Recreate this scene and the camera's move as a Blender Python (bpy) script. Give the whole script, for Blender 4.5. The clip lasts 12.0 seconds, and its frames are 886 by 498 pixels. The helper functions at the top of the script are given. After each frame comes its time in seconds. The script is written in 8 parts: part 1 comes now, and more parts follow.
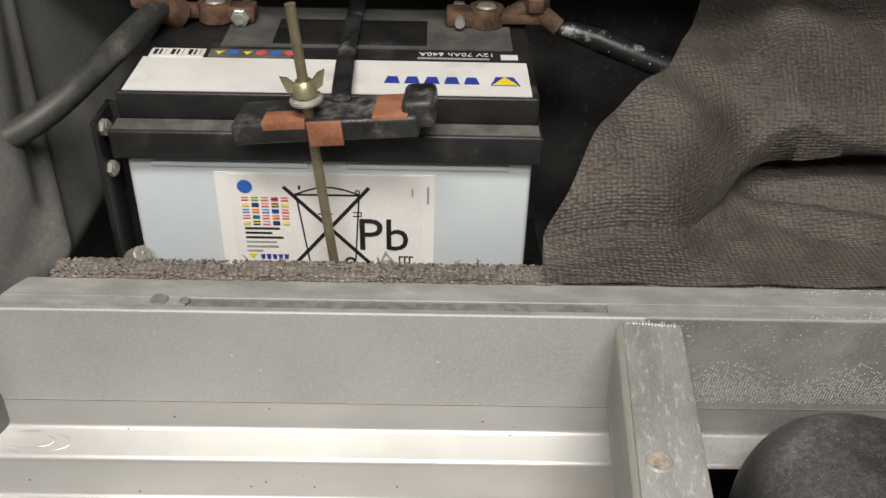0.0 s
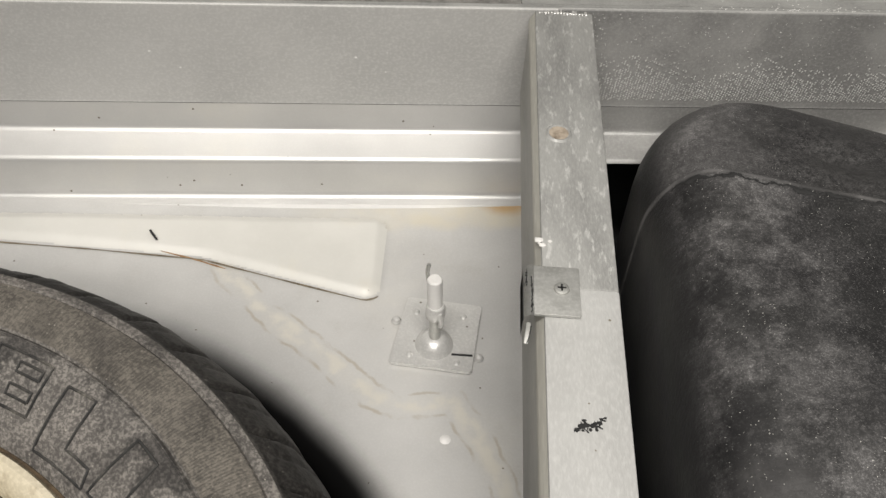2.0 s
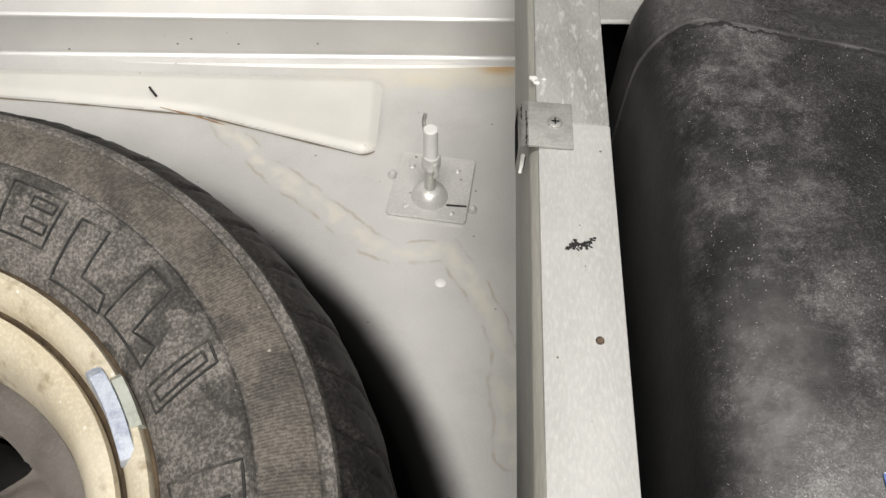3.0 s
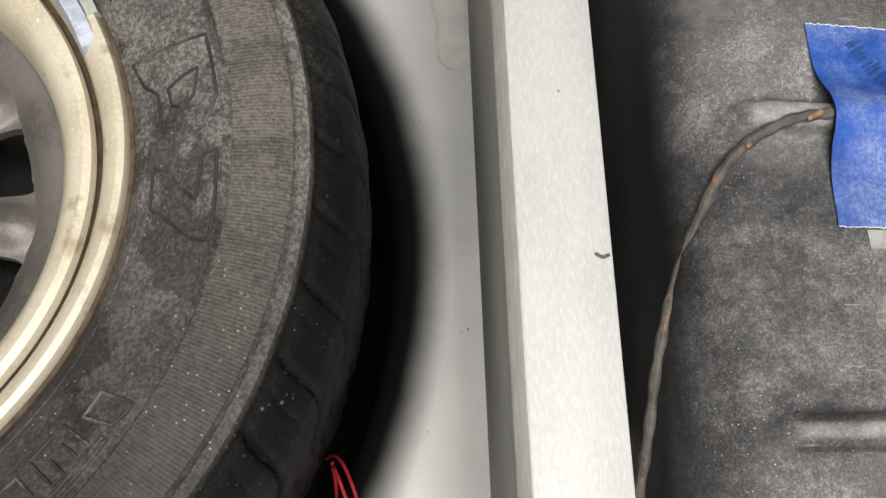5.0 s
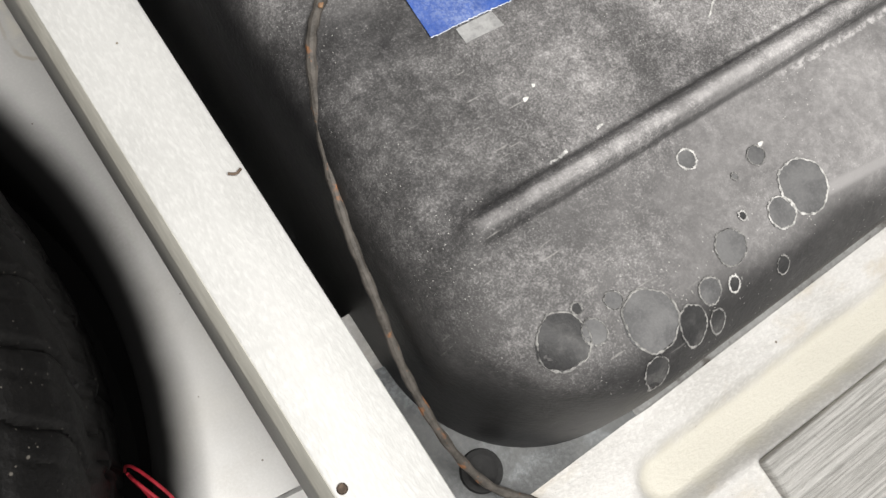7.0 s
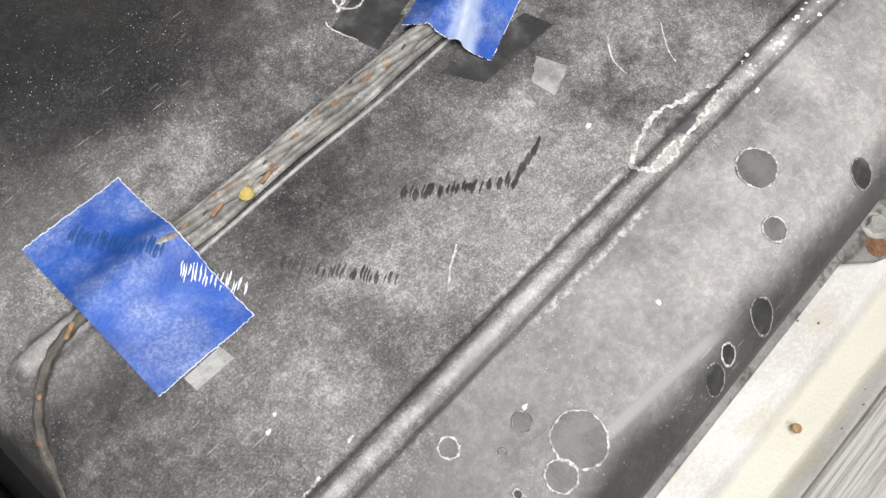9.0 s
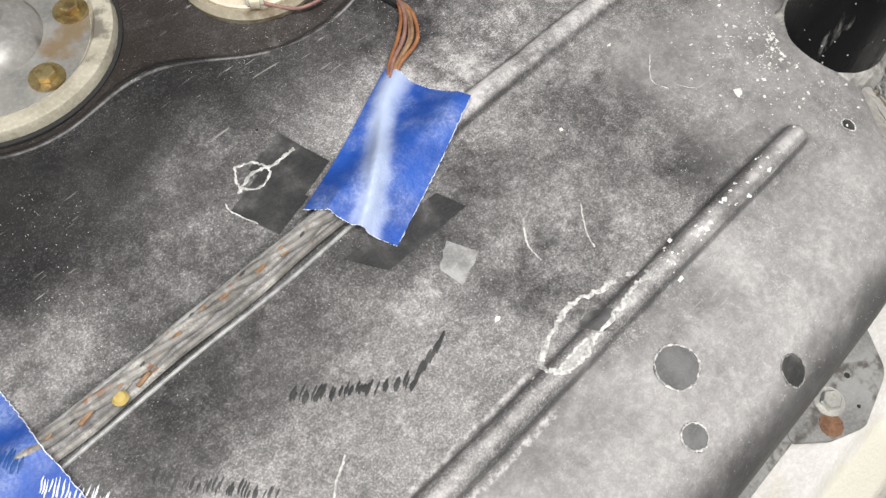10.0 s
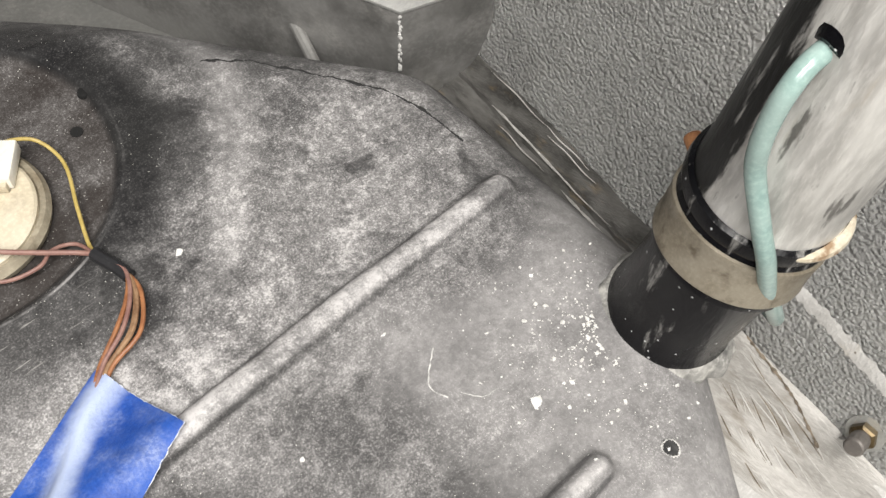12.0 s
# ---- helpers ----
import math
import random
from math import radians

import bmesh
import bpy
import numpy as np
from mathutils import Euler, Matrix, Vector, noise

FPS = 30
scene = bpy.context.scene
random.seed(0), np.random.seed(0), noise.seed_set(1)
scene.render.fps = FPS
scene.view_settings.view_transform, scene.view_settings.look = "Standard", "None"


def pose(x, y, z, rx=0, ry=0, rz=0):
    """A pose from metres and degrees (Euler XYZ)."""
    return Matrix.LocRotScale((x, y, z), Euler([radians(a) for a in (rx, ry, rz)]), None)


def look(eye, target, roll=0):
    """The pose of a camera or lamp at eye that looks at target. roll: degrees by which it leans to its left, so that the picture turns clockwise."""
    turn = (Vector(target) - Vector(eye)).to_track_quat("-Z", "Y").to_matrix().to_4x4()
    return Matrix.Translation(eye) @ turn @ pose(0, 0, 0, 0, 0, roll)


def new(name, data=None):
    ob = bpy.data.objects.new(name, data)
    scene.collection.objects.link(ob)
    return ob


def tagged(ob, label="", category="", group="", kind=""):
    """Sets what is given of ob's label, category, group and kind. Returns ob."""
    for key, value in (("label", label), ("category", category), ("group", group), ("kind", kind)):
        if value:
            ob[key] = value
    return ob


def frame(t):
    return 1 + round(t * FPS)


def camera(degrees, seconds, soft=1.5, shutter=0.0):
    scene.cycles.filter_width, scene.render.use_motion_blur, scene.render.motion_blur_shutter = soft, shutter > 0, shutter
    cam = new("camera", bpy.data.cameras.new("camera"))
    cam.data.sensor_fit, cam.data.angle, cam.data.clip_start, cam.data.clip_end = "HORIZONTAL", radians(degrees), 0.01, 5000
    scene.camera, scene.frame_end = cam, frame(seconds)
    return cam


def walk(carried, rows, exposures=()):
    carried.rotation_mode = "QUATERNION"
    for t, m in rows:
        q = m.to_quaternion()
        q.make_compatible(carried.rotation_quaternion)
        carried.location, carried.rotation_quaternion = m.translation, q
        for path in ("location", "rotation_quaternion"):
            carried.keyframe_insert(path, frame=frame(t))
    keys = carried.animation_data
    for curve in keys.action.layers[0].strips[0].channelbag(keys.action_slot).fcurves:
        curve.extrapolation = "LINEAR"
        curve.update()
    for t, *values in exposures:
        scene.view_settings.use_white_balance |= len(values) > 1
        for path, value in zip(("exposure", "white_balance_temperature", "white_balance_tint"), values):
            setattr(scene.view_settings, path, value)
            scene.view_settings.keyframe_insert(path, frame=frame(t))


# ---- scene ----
cam = camera(50.3, 12.0)
PATH = [
    (0, (0.016, -0.039, 0.522), (-0.11, 1.611, -0.602), 1.4),
    (0.5, (0.02, -0.043, 0.511), (-0.055, 1.528, -0.724), 1.0),
    (1, (0.025, -0.051, 0.505), (-0.027, 1.458, -0.806), 1.8),
    (1.5, (0.039, -0.063, 0.501), (0.013, 1.371, -0.893), 3.0),
    (2, (0.045, -0.082, 0.496), (0.045, 1.258, -0.988), 3.9),
    (2.5, (0.042, -0.101, 0.493), (0.059, 1.163, -1.057), 4.6),
    (3, (0.042, -0.121, 0.49), (0.083, 1.063, -1.121), 5.5),
    (3.5, (0.04, -0.142, 0.493), (0.11, 0.903, -1.211), 7.0),
    (3.7, (0.041, -0.146, 0.492), (0.12, 0.831, -1.251), 7.7),
    (5.3, (0.018, -0.191, 0.477), (0.333, 0.387, -1.411), 25.0),
    (5.5, (0.017, -0.192, 0.478), (0.371, 0.333, -1.419), 27.7),
    (6, (0.027, -0.193, 0.485), (0.507, 0.245, -1.407), 32.0),
    (6.5, (0.04, -0.195, 0.489), (0.652, 0.156, -1.383), 34.8),
    (6.7, (0.043, -0.197, 0.49), (0.692, 0.123, -1.374), 35.5),
    (8.3, (0.188, -0.194, 0.539), (0.757, 0.158, -1.346), 13.5),
    (8.5, (0.196, -0.196, 0.538), (0.802, 0.204, -1.325), 11.2),
    (9, (0.223, -0.2, 0.539), (0.887, 0.278, -1.286), 8.2),
    (9.5, (0.261, -0.203, 0.54), (0.972, 0.356, -1.243), 5.9),
    (10, (0.308, -0.198, 0.54), (1.05, 0.418, -1.213), 5.1),
    (10.5, (0.379, -0.187, 0.542), (1.114, 0.416, -1.218), 6.1),
    (11, (0.434, -0.184, 0.538), (1.171, 0.417, -1.222), 5.9),
    (11.5, (0.474, -0.179, 0.534), (1.22, 0.454, -1.211), 4.8),
    (12, (0.515, -0.17, 0.527), (1.29, 0.504, -1.19), 5.1),
]
EXPOSURE = [(0, 0.05, 6450, 10), (1.5, -0.02, 6400, 10), (3.5, 0.12, 6280, 10), (6, 0.12, 6230, 10), (9, 0.32, 6120, 10), (10, 0.36, 6150, 10), (12, 0.52, 6280, 10)]
walk(cam, [(t, look(eye, target, roll)) for t, eye, target, roll in PATH], EXPOSURE)

# ---------------------------------------------------------------- light
world = bpy.data.worlds.new("garage_air")
scene.world = world
world.use_nodes = True
bg = world.node_tree.nodes["Background"]
bg.inputs[0].default_value = (1.0, 0.96, 0.90, 1)
bg.inputs[1].default_value = 0.09


def area_lamp(name, eye, target, sx, sy, watts, colour=(1, 1, 1)):
    data = bpy.data.lights.new(name, "AREA")
    data.shape, data.size, data.size_y, data.energy, data.color = "RECTANGLE", sx, sy, watts, colour
    ob = new(name, data)
    ob.matrix_world = look(eye, target)
    return ob


area_lamp("ceiling_tube", (0.05, -0.38, 1.80), (0.15, 0.1, 0.0), 1.2, 0.22, 30, (1.0, 0.945, 0.87))
# Unseen second lamp, added behind to brighten surfaces that face the rear.
area_lamp("rear_fill_lamp", (-0.05, -1.30, 1.85), (0.1, 0.2, 0.1), 1.4, 0.35, 27, (1.0, 0.945, 0.87))

# ---------------------------------------------------------------- materials


def rgba(c):
    return (*c, 1) if len(c) == 3 else c


def surf(name, c1, c2, scale=30, rough=0.5, rough2=None, metal=0.0, bump=0.2, grain=400, dust=None, specks=None, stretch=(1, 1, 1), stain=None, coat=0.0, speckle=0.35):
    """Base colour varied at two scales, with optional dust clouds, stains and specks, and a fine bump."""
    m = bpy.data.materials.new(name)
    m.use_nodes = True
    nt = m.node_tree
    nd, ln = nt.nodes, nt.links
    bsdf = nd["Principled BSDF"]
    tc = nd.new("ShaderNodeTexCoord")
    mp = nd.new("ShaderNodeMapping")
    mp.inputs["Scale"].default_value = stretch
    ln.new(tc.outputs["Object"], mp.inputs[0])
    co = mp.outputs[0]

    def noise_tex(s, detail=5, ro=0.55, vec=co):
        n = nd.new("ShaderNodeTexNoise")
        n.inputs["Scale"].default_value, n.inputs["Detail"].default_value, n.inputs["Roughness"].default_value = s, detail, ro
        ln.new(vec, n.inputs["Vector"])
        return n.outputs["Fac"]

    def ramp(fac, a, b):
        r = nd.new("ShaderNodeMapRange")
        r.interpolation_type = "SMOOTHSTEP"
        r.inputs[1].default_value, r.inputs[2].default_value = a, b
        ln.new(fac, r.inputs[0])
        return r.outputs[0]

    def mix(fac, a, b):
        x = nd.new("ShaderNodeMix")
        x.data_type = "RGBA"
        ln.new(fac, x.inputs[0])
        for k, v in ((6, a), (7, b)):
            if isinstance(v, tuple):
                x.inputs[k].default_value = rgba(v)
            else:
                ln.new(v, x.inputs[k])
        return x.outputs[2]

    def times(a, b):
        x = nd.new("ShaderNodeMath")
        x.operation = "MULTIPLY"
        for k, v in enumerate((a, b)):
            if isinstance(v, (int, float)):
                x.inputs[k].default_value = v
            else:
                ln.new(v, x.inputs[k])
        return x.outputs[0]

    big = noise_tex(scale)
    fine = noise_tex(grain, 3, 0.6)
    col = mix(ramp(big, 0.35, 0.65), c1, c2)
    col = mix(times(ramp(fine, 0.4, 0.75), speckle), col, tuple(min(1, v * 1.35 + 0.01) for v in c2[:3]))
    rgh = nd.new("ShaderNodeMapRange")
    rgh.inputs[3].default_value, rgh.inputs[4].default_value = rough, rough2 if rough2 is not None else min(1, rough + 0.15)
    ln.new(big, rgh.inputs[0])
    rough_out = rgh.outputs[0]
    if dust:  # colour, scale, low, high, amount
        dc, ds, lo, hi, amt = dust
        f = times(ramp(noise_tex(ds, 8, 0.62), lo, hi), amt)
        g = times(f, ramp(noise_tex(grain * 0.9, 2, 0.7), 0.42, 0.6))
        f2 = nd.new("ShaderNodeMath")
        f2.operation, f2.use_clamp = "ADD", True
        ln.new(times(f, 0.5), f2.inputs[0]), ln.new(times(g, 0.6), f2.inputs[1])
        col = mix(f2.outputs[0], col, dc)
    if stain:
        sc, ss, lo, hi, amt = stain
        col = mix(times(ramp(noise_tex(ss, 6, 0.6), lo, hi), amt), col, sc)
    if specks:  # colour, scale, radius
        pc, ps, pr = specks
        v = nd.new("ShaderNodeTexVoronoi")
        v.inputs["Scale"].default_value = ps
        ln.new(tc.outputs["Object"], v.inputs["Vector"])
        k = ramp(v.outputs["Distance"], pr, pr * 0.6)
        sep = nd.new("ShaderNodeSeparateColor")
        ln.new(v.outputs["Color"], sep.inputs[0])
        k = times(k, ramp(sep.outputs[0], 0.6, 0.62))
        col = mix(k, col, pc)
    ln.new(col, bsdf.inputs["Base Color"])
    ln.new(rough_out, bsdf.inputs["Roughness"])
    bsdf.inputs["Metallic"].default_value = metal
    bsdf.inputs["Coat Weight"].default_value = coat
    if bump:
        b = nd.new("ShaderNodeBump")
        b.inputs["Strength"].default_value, b.inputs["Distance"].default_value = bump, 0.0006
        ad = nd.new("ShaderNodeMath")
        ln.new(fine, ad.inputs[0]), ln.new(big, ad.inputs[1])
        ln.new(ad.outputs[0], b.inputs["Height"])
        ln.new(b.outputs[0], bsdf.inputs["Normal"])
    m["bsdf"] = bsdf.name
    return m


SILVER = surf("silver_paint", (0.54, 0.535, 0.52), (0.62, 0.615, 0.595), 9, 0.28, 0.42, 0.35, 0.12, 700, stain=((0.62, 0.57, 0.44), 7, 0.55, 0.75, 0.35), specks=((0.12, 0.1, 0.07), 90, 0.09))
CM_PAINT = surf("silver_crossmember_paint", (0.52, 0.516, 0.505), (0.60, 0.595, 0.58), 7, 0.32, 0.44, 0.4, 0.04, 700, speckle=0.08, stain=((0.70, 0.66, 0.55), 7, 0.55, 0.75, 0.3), specks=((0.12, 0.1, 0.07), 90, 0.09))
SILVER_DULL = surf("silver_paint_scuffed", (0.27, 0.27, 0.26), (0.37, 0.37, 0.355), 25, 0.5, 0.7, 0.2, 0.35, 500, dust=((0.66, 0.66, 0.63), 16, 0.54, 0.74, 0.6), stretch=(1, 2.5, 1))
BEAM_FRONT = surf("scuffed_beam_paint", (0.27, 0.27, 0.26), (0.38, 0.38, 0.365), 14, 0.42, 0.6, 0.2, 0.6, 320, dust=((0.60, 0.60, 0.58), 110, 0.54, 0.64, 0.7), stretch=(2.6, 0.8, 1))
# Matt black: small black parts, and shade painted under tank and behind wheel.
BLACK_AND_SHADE = surf("matt_black_and_shade", (0.012, 0.012, 0.012), (0.02, 0.02, 0.02), 40, 0.75, 0.9, 0, 0.5)
SPOKE = surf("dirty_alloy", (0.10, 0.09, 0.083), (0.17, 0.155, 0.142), 25, 0.36, 0.55, 0.3, 0.3, 500)
CASE = surf("pale_grey_case", (0.60, 0.66, 0.69), (0.65, 0.71, 0.73), 6, 0.36, 0.45, 0, 0.05, 500, speckle=0.06)
LABEL = surf("white_label", (0.88, 0.875, 0.86), (0.92, 0.915, 0.90), 15, 0.4, 0.5, 0, 0.04, 300, speckle=0.05)
PAPER = surf("label_paper", (0.68, 0.67, 0.65), (0.75, 0.74, 0.72), 15, 0.5, 0.6, 0, 0.05, 300, speckle=0.1, stain=((0.42, 0.40, 0.36), 22, 0.52, 0.7, 0.35))
BEAM_TOP = surf("beam_paint", (0.48, 0.48, 0.465), (0.54, 0.54, 0.525), 12, 0.5, 0.65, 0.1, 0.4, 300, dust=((0.62, 0.62, 0.60), 20, 0.50, 0.72, 0.3), stain=((0.36, 0.36, 0.35), 9, 0.50, 0.70, 0.3), specks=((0.2, 0.17, 0.12), 80, 0.06), stretch=(2.5, 0.8, 1))
BEAM_SIDE = surf("beam_bare_wood", (0.41, 0.40, 0.355), (0.49, 0.48, 0.43), 20, 0.6, 0.7, 0, 0.3, 300, stretch=(2, 0.3, 2))
TAPE = surf("blue_masking_tape", (0.008, 0.055, 0.30), (0.015, 0.082, 0.40), 40, 0.5, 0.65, 0, 0.6, 700, dust=((0.40, 0.47, 0.64), 34, 0.40, 0.76, 0.55), stain=((0.008, 0.035, 0.17), 50, 0.56, 0.70, 0.45))
DARK = surf("dark_grey_panel", (0.03, 0.03, 0.03), (0.06, 0.06, 0.058), 20, 0.4, 0.6, 0.1, 1.0, 260, dust=((0.2, 0.19, 0.18), 120, 0.58, 0.7, 0.5))

TANK_CLEAN = surf("wiped_tank_paint", (0.085, 0.085, 0.087), (0.15, 0.15, 0.15), 60, 0.45, 0.6, 0, 0.3, 800)
TANK_SPOT = surf("bare_tank_paint", (0.020, 0.020, 0.021), (0.042, 0.042, 0.042), 60, 0.5, 0.65, 0, 0.4, 800, dust=((0.34, 0.33, 0.32), 60, 0.48, 0.72, 0.24))
CRUST_DIM = surf("thin_lime_crust", (0.13, 0.13, 0.127), (0.36, 0.355, 0.34), 330, 0.85, 0.95, 0, 0.8, 900)
CRUST = surf("lime_crust", (0.28, 0.28, 0.27), (0.66, 0.65, 0.63), 330, 0.85, 0.95, 0, 0.8, 900)
LIME = surf("dried_white_residue", (0.62, 0.61, 0.58), (0.76, 0.75, 0.72), 200, 0.85, 0.95, 0, 0.8, 900)
ZINC = surf("dull_zinc", (0.42, 0.42, 0.40), (0.55, 0.55, 0.52), 60, 0.4, 0.55, 0.7, 0.3, 600, stain=((0.3, 0.18, 0.08), 120, 0.58, 0.7, 0.6))
BRASSY = surf("yellow_zinc", (0.46, 0.40, 0.22), (0.58, 0.52, 0.34), 80, 0.32, 0.45, 0.85, 0.2, 600)
FLANGE = surf("grey_flange_paint", (0.16, 0.16, 0.155), (0.27, 0.27, 0.262), 30, 0.5, 0.7, 0.1, 0.5, 500, stain=((0.06, 0.052, 0.045), 60, 0.50, 0.64, 0.9))
RUST = surf("brown_rust", (0.16, 0.065, 0.025), (0.30, 0.14, 0.06), 150, 0.85, 0.95, 0, 0.8, 700)
SENDER = surf("aged_cream_plastic", (0.52, 0.46, 0.34), (0.64, 0.58, 0.46), 35, 0.4, 0.55, 0, 0.3, 500, stain=((0.25, 0.2, 0.14), 60, 0.55, 0.72, 0.55))
BONE = surf("pale_connector_plastic", (0.72, 0.68, 0.58), (0.80, 0.77, 0.69), 60, 0.4, 0.5, 0, 0.2, 500)
PLATE = surf("cream_steel_plate", (0.25, 0.218, 0.16), (0.40, 0.357, 0.27), 35, 0.4, 0.6, 0.15, 0.4, 500, stain=((0.13, 0.09, 0.05), 55, 0.5, 0.68, 0.75))
BOOT = surf("glossy_black_boot", (0.003, 0.003, 0.004), (0.006, 0.006, 0.007), 40, 0.16, 0.34, 0, 0.5, 300, speckle=0.05, dust=((0.42, 0.41, 0.39), 70, 0.57, 0.66, 0.5), specks=((0.6, 0.6, 0.6), 200, 0.13), stretch=(1.4, 1.4, 0.3))
BOOT.node_tree.nodes["Principled BSDF"].inputs["Specular IOR Level"].default_value = 0.4
HOSE_BLACK = surf("black_rubber_hose", (0.010, 0.010, 0.011), (0.02, 0.02, 0.022), 40, 0.28, 0.45, 0, 0.3, 500, dust=((0.45, 0.44, 0.42), 60, 0.58, 0.7, 0.7), specks=((0.7, 0.7, 0.7), 220, 0.14))
PIPE = surf("scuffed_silver_pipe", (0.40, 0.39, 0.37), (0.64, 0.63, 0.60), 60, 0.22, 0.5, 0.3, 0.8, 300, stain=((0.05, 0.046, 0.04), 75, 0.58, 0.66, 0.8), dust=((0.40, 0.34, 0.26), 50, 0.56, 0.72, 0.5), stretch=(1.5, 1.5, 0.3))
BAND = surf("worn_clamp_steel", (0.22, 0.19, 0.14), (0.34, 0.305, 0.24), 40, 0.34, 0.52, 0.5, 0.3, 600, stain=((0.07, 0.05, 0.03), 55, 0.50, 0.68, 0.8))
GREEN = surf("milky_green_hose", (0.23, 0.34, 0.315), (0.32, 0.43, 0.40), 40, 0.16, 0.28, 0, 0.1, 500)
LOOM = surf("grey_painted_loom", (0.12, 0.115, 0.105), (0.24, 0.23, 0.215), 90, 0.6, 0.75, 0, 0.6, 700, stain=((0.22, 0.105, 0.05), 110, 0.58, 0.66, 0.8), dust=((0.50, 0.49, 0.46), 60, 0.48, 0.66, 0.7))
FLECK = surf("brown_fleck", (0.17, 0.09, 0.045), (0.32, 0.20, 0.11), 160, 0.6, 0.8, 0, 0.4, 600)
COPPER = surf("brown_wire", (0.22, 0.085, 0.035), (0.34, 0.15, 0.065), 120, 0.4, 0.5, 0, 0.2, 500)
MAROON = surf("dusty_maroon_wire", (0.20, 0.10, 0.085), (0.28, 0.16, 0.13), 120, 0.45, 0.6, 0, 0.2, 500)
YELLOW = surf("yellow_wire", (0.38, 0.28, 0.07), (0.48, 0.37, 0.12), 120, 0.4, 0.5, 0, 0.2, 500)
CLEAR = surf("dull_clear_tape", (0.21, 0.21, 0.208), (0.38, 0.38, 0.375), 120, 0.3, 0.5, 0, 0.5, 700)

# ---------------------------------------------------------------- mesh helpers


def part(name, bm, material, parent=None, label="", smooth=True, angle=35):
    me = bpy.data.meshes.new(name)
    bmesh.ops.recalc_face_normals(bm, faces=bm.faces)
    for f in bm.faces:
        f.smooth = smooth
    if smooth:
        for e in bm.edges:
            if len(e.link_faces) == 2 and e.calc_face_angle(0) > radians(angle):
                e.smooth = False
    bm.to_mesh(me)
    bm.free()
    me.materials.append(material)
    ob = new(name, me)
    if parent is not None:
        ob.parent = parent
    if label:
        ob["label"] = label
    return ob


def thing(name, label, category, group="", kind=""):
    return tagged(new(name), label, category, group, kind)


def box(x0, y0, z0, x1, y1, z1, bevel=0.0, seg=2, m=None, bm=None):
    bm = bm or bmesh.new()
    r = bmesh.ops.create_cube(bm, size=1, matrix=Matrix.Translation(((x0 + x1) / 2, (y0 + y1) / 2, (z0 + z1) / 2)) @ Matrix.Diagonal((x1 - x0, y1 - y0, z1 - z0, 1)))
    vs = r["verts"]
    if bevel:
        es = list({e for v in vs for e in v.link_edges})
        out = bmesh.ops.bevel(bm, geom=es, offset=bevel, segments=seg, affect="EDGES", profile=0.5)
        vs = list({v for f in out["faces"] for v in f.verts} | {v for v in vs if v.is_valid})
    if m is not None:
        bmesh.ops.transform(bm, matrix=m, verts=vs)
    return bm


def scatter(mats, subdiv=1, jitter=0.0, seed=1):
    """Many small lumps, one for each matrix, in one bmesh."""
    t = bmesh.new()
    bmesh.ops.create_icosphere(t, subdivisions=subdiv, radius=1)
    t.verts.ensure_lookup_table()
    co = np.array([tuple(v.co) + (1.0,) for v in t.verts])
    fa = np.array([[v.index for v in f.verts] for f in t.faces])
    t.free()
    rs = np.random.RandomState(seed)
    V, F = [], []
    for k, m in enumerate(mats):
        c = co.copy()
        c[:, :3] += rs.uniform(-jitter, jitter, (len(co), 3))
        V.append((c @ np.array(m).T)[:, :3])
        F.append(fa + k * len(co))
    me = bpy.data.meshes.new("lumps")
    me.from_pydata(np.concatenate(V).tolist(), [], np.concatenate(F).tolist())
    bm = bmesh.new()
    bm.from_mesh(me)
    bpy.data.meshes.remove(me)
    return bm


def lathe(profile, centre, n=96, bm=None, m=None, closed=False):
    """Turns a profile of (radius, height) about the vertical through centre."""
    bm = bm or bmesh.new()
    rows = []
    for r, z in profile:
        row = []
        for k in range(n):
            a = 2 * math.pi * k / n
            v = Vector((r * math.cos(a), r * math.sin(a), z))
            v = m @ v if m is not None else v + Vector(centre)
            row.append(bm.verts.new(v))
        rows.append(row)
    pairs = list(zip(rows, rows[1:])) + ([(rows[-1], rows[0])] if closed else [])
    for a, b in pairs:
        for k in range(n):
            bm.faces.new((a[k], a[(k + 1) % n], b[(k + 1) % n], b[k]))
    if not closed:
        for row in (rows[0], rows[-1]):
            if (row[0].co - row[n // 2].co).length > 1e-4:
                bm.faces.new(row)
    return bm


def spline(pts, n=8):
    """A smooth line through pts."""
    P = [Vector(p) for p in pts]
    P = [P[0] * 2 - P[1]] + P + [P[-1] * 2 - P[-2]]
    out = []
    for i in range(1, len(P) - 2):
        for k in range(n):
            t = k / n
            a, b, c, d = P[i - 1], P[i], P[i + 1], P[i + 2]
            out.append(0.5 * (2 * b + (c - a) * t + (2 * a - 5 * b + 4 * c - d) * t * t + (3 * b - a - 3 * c + d) * t ** 3))
    return out + [P[-2]]


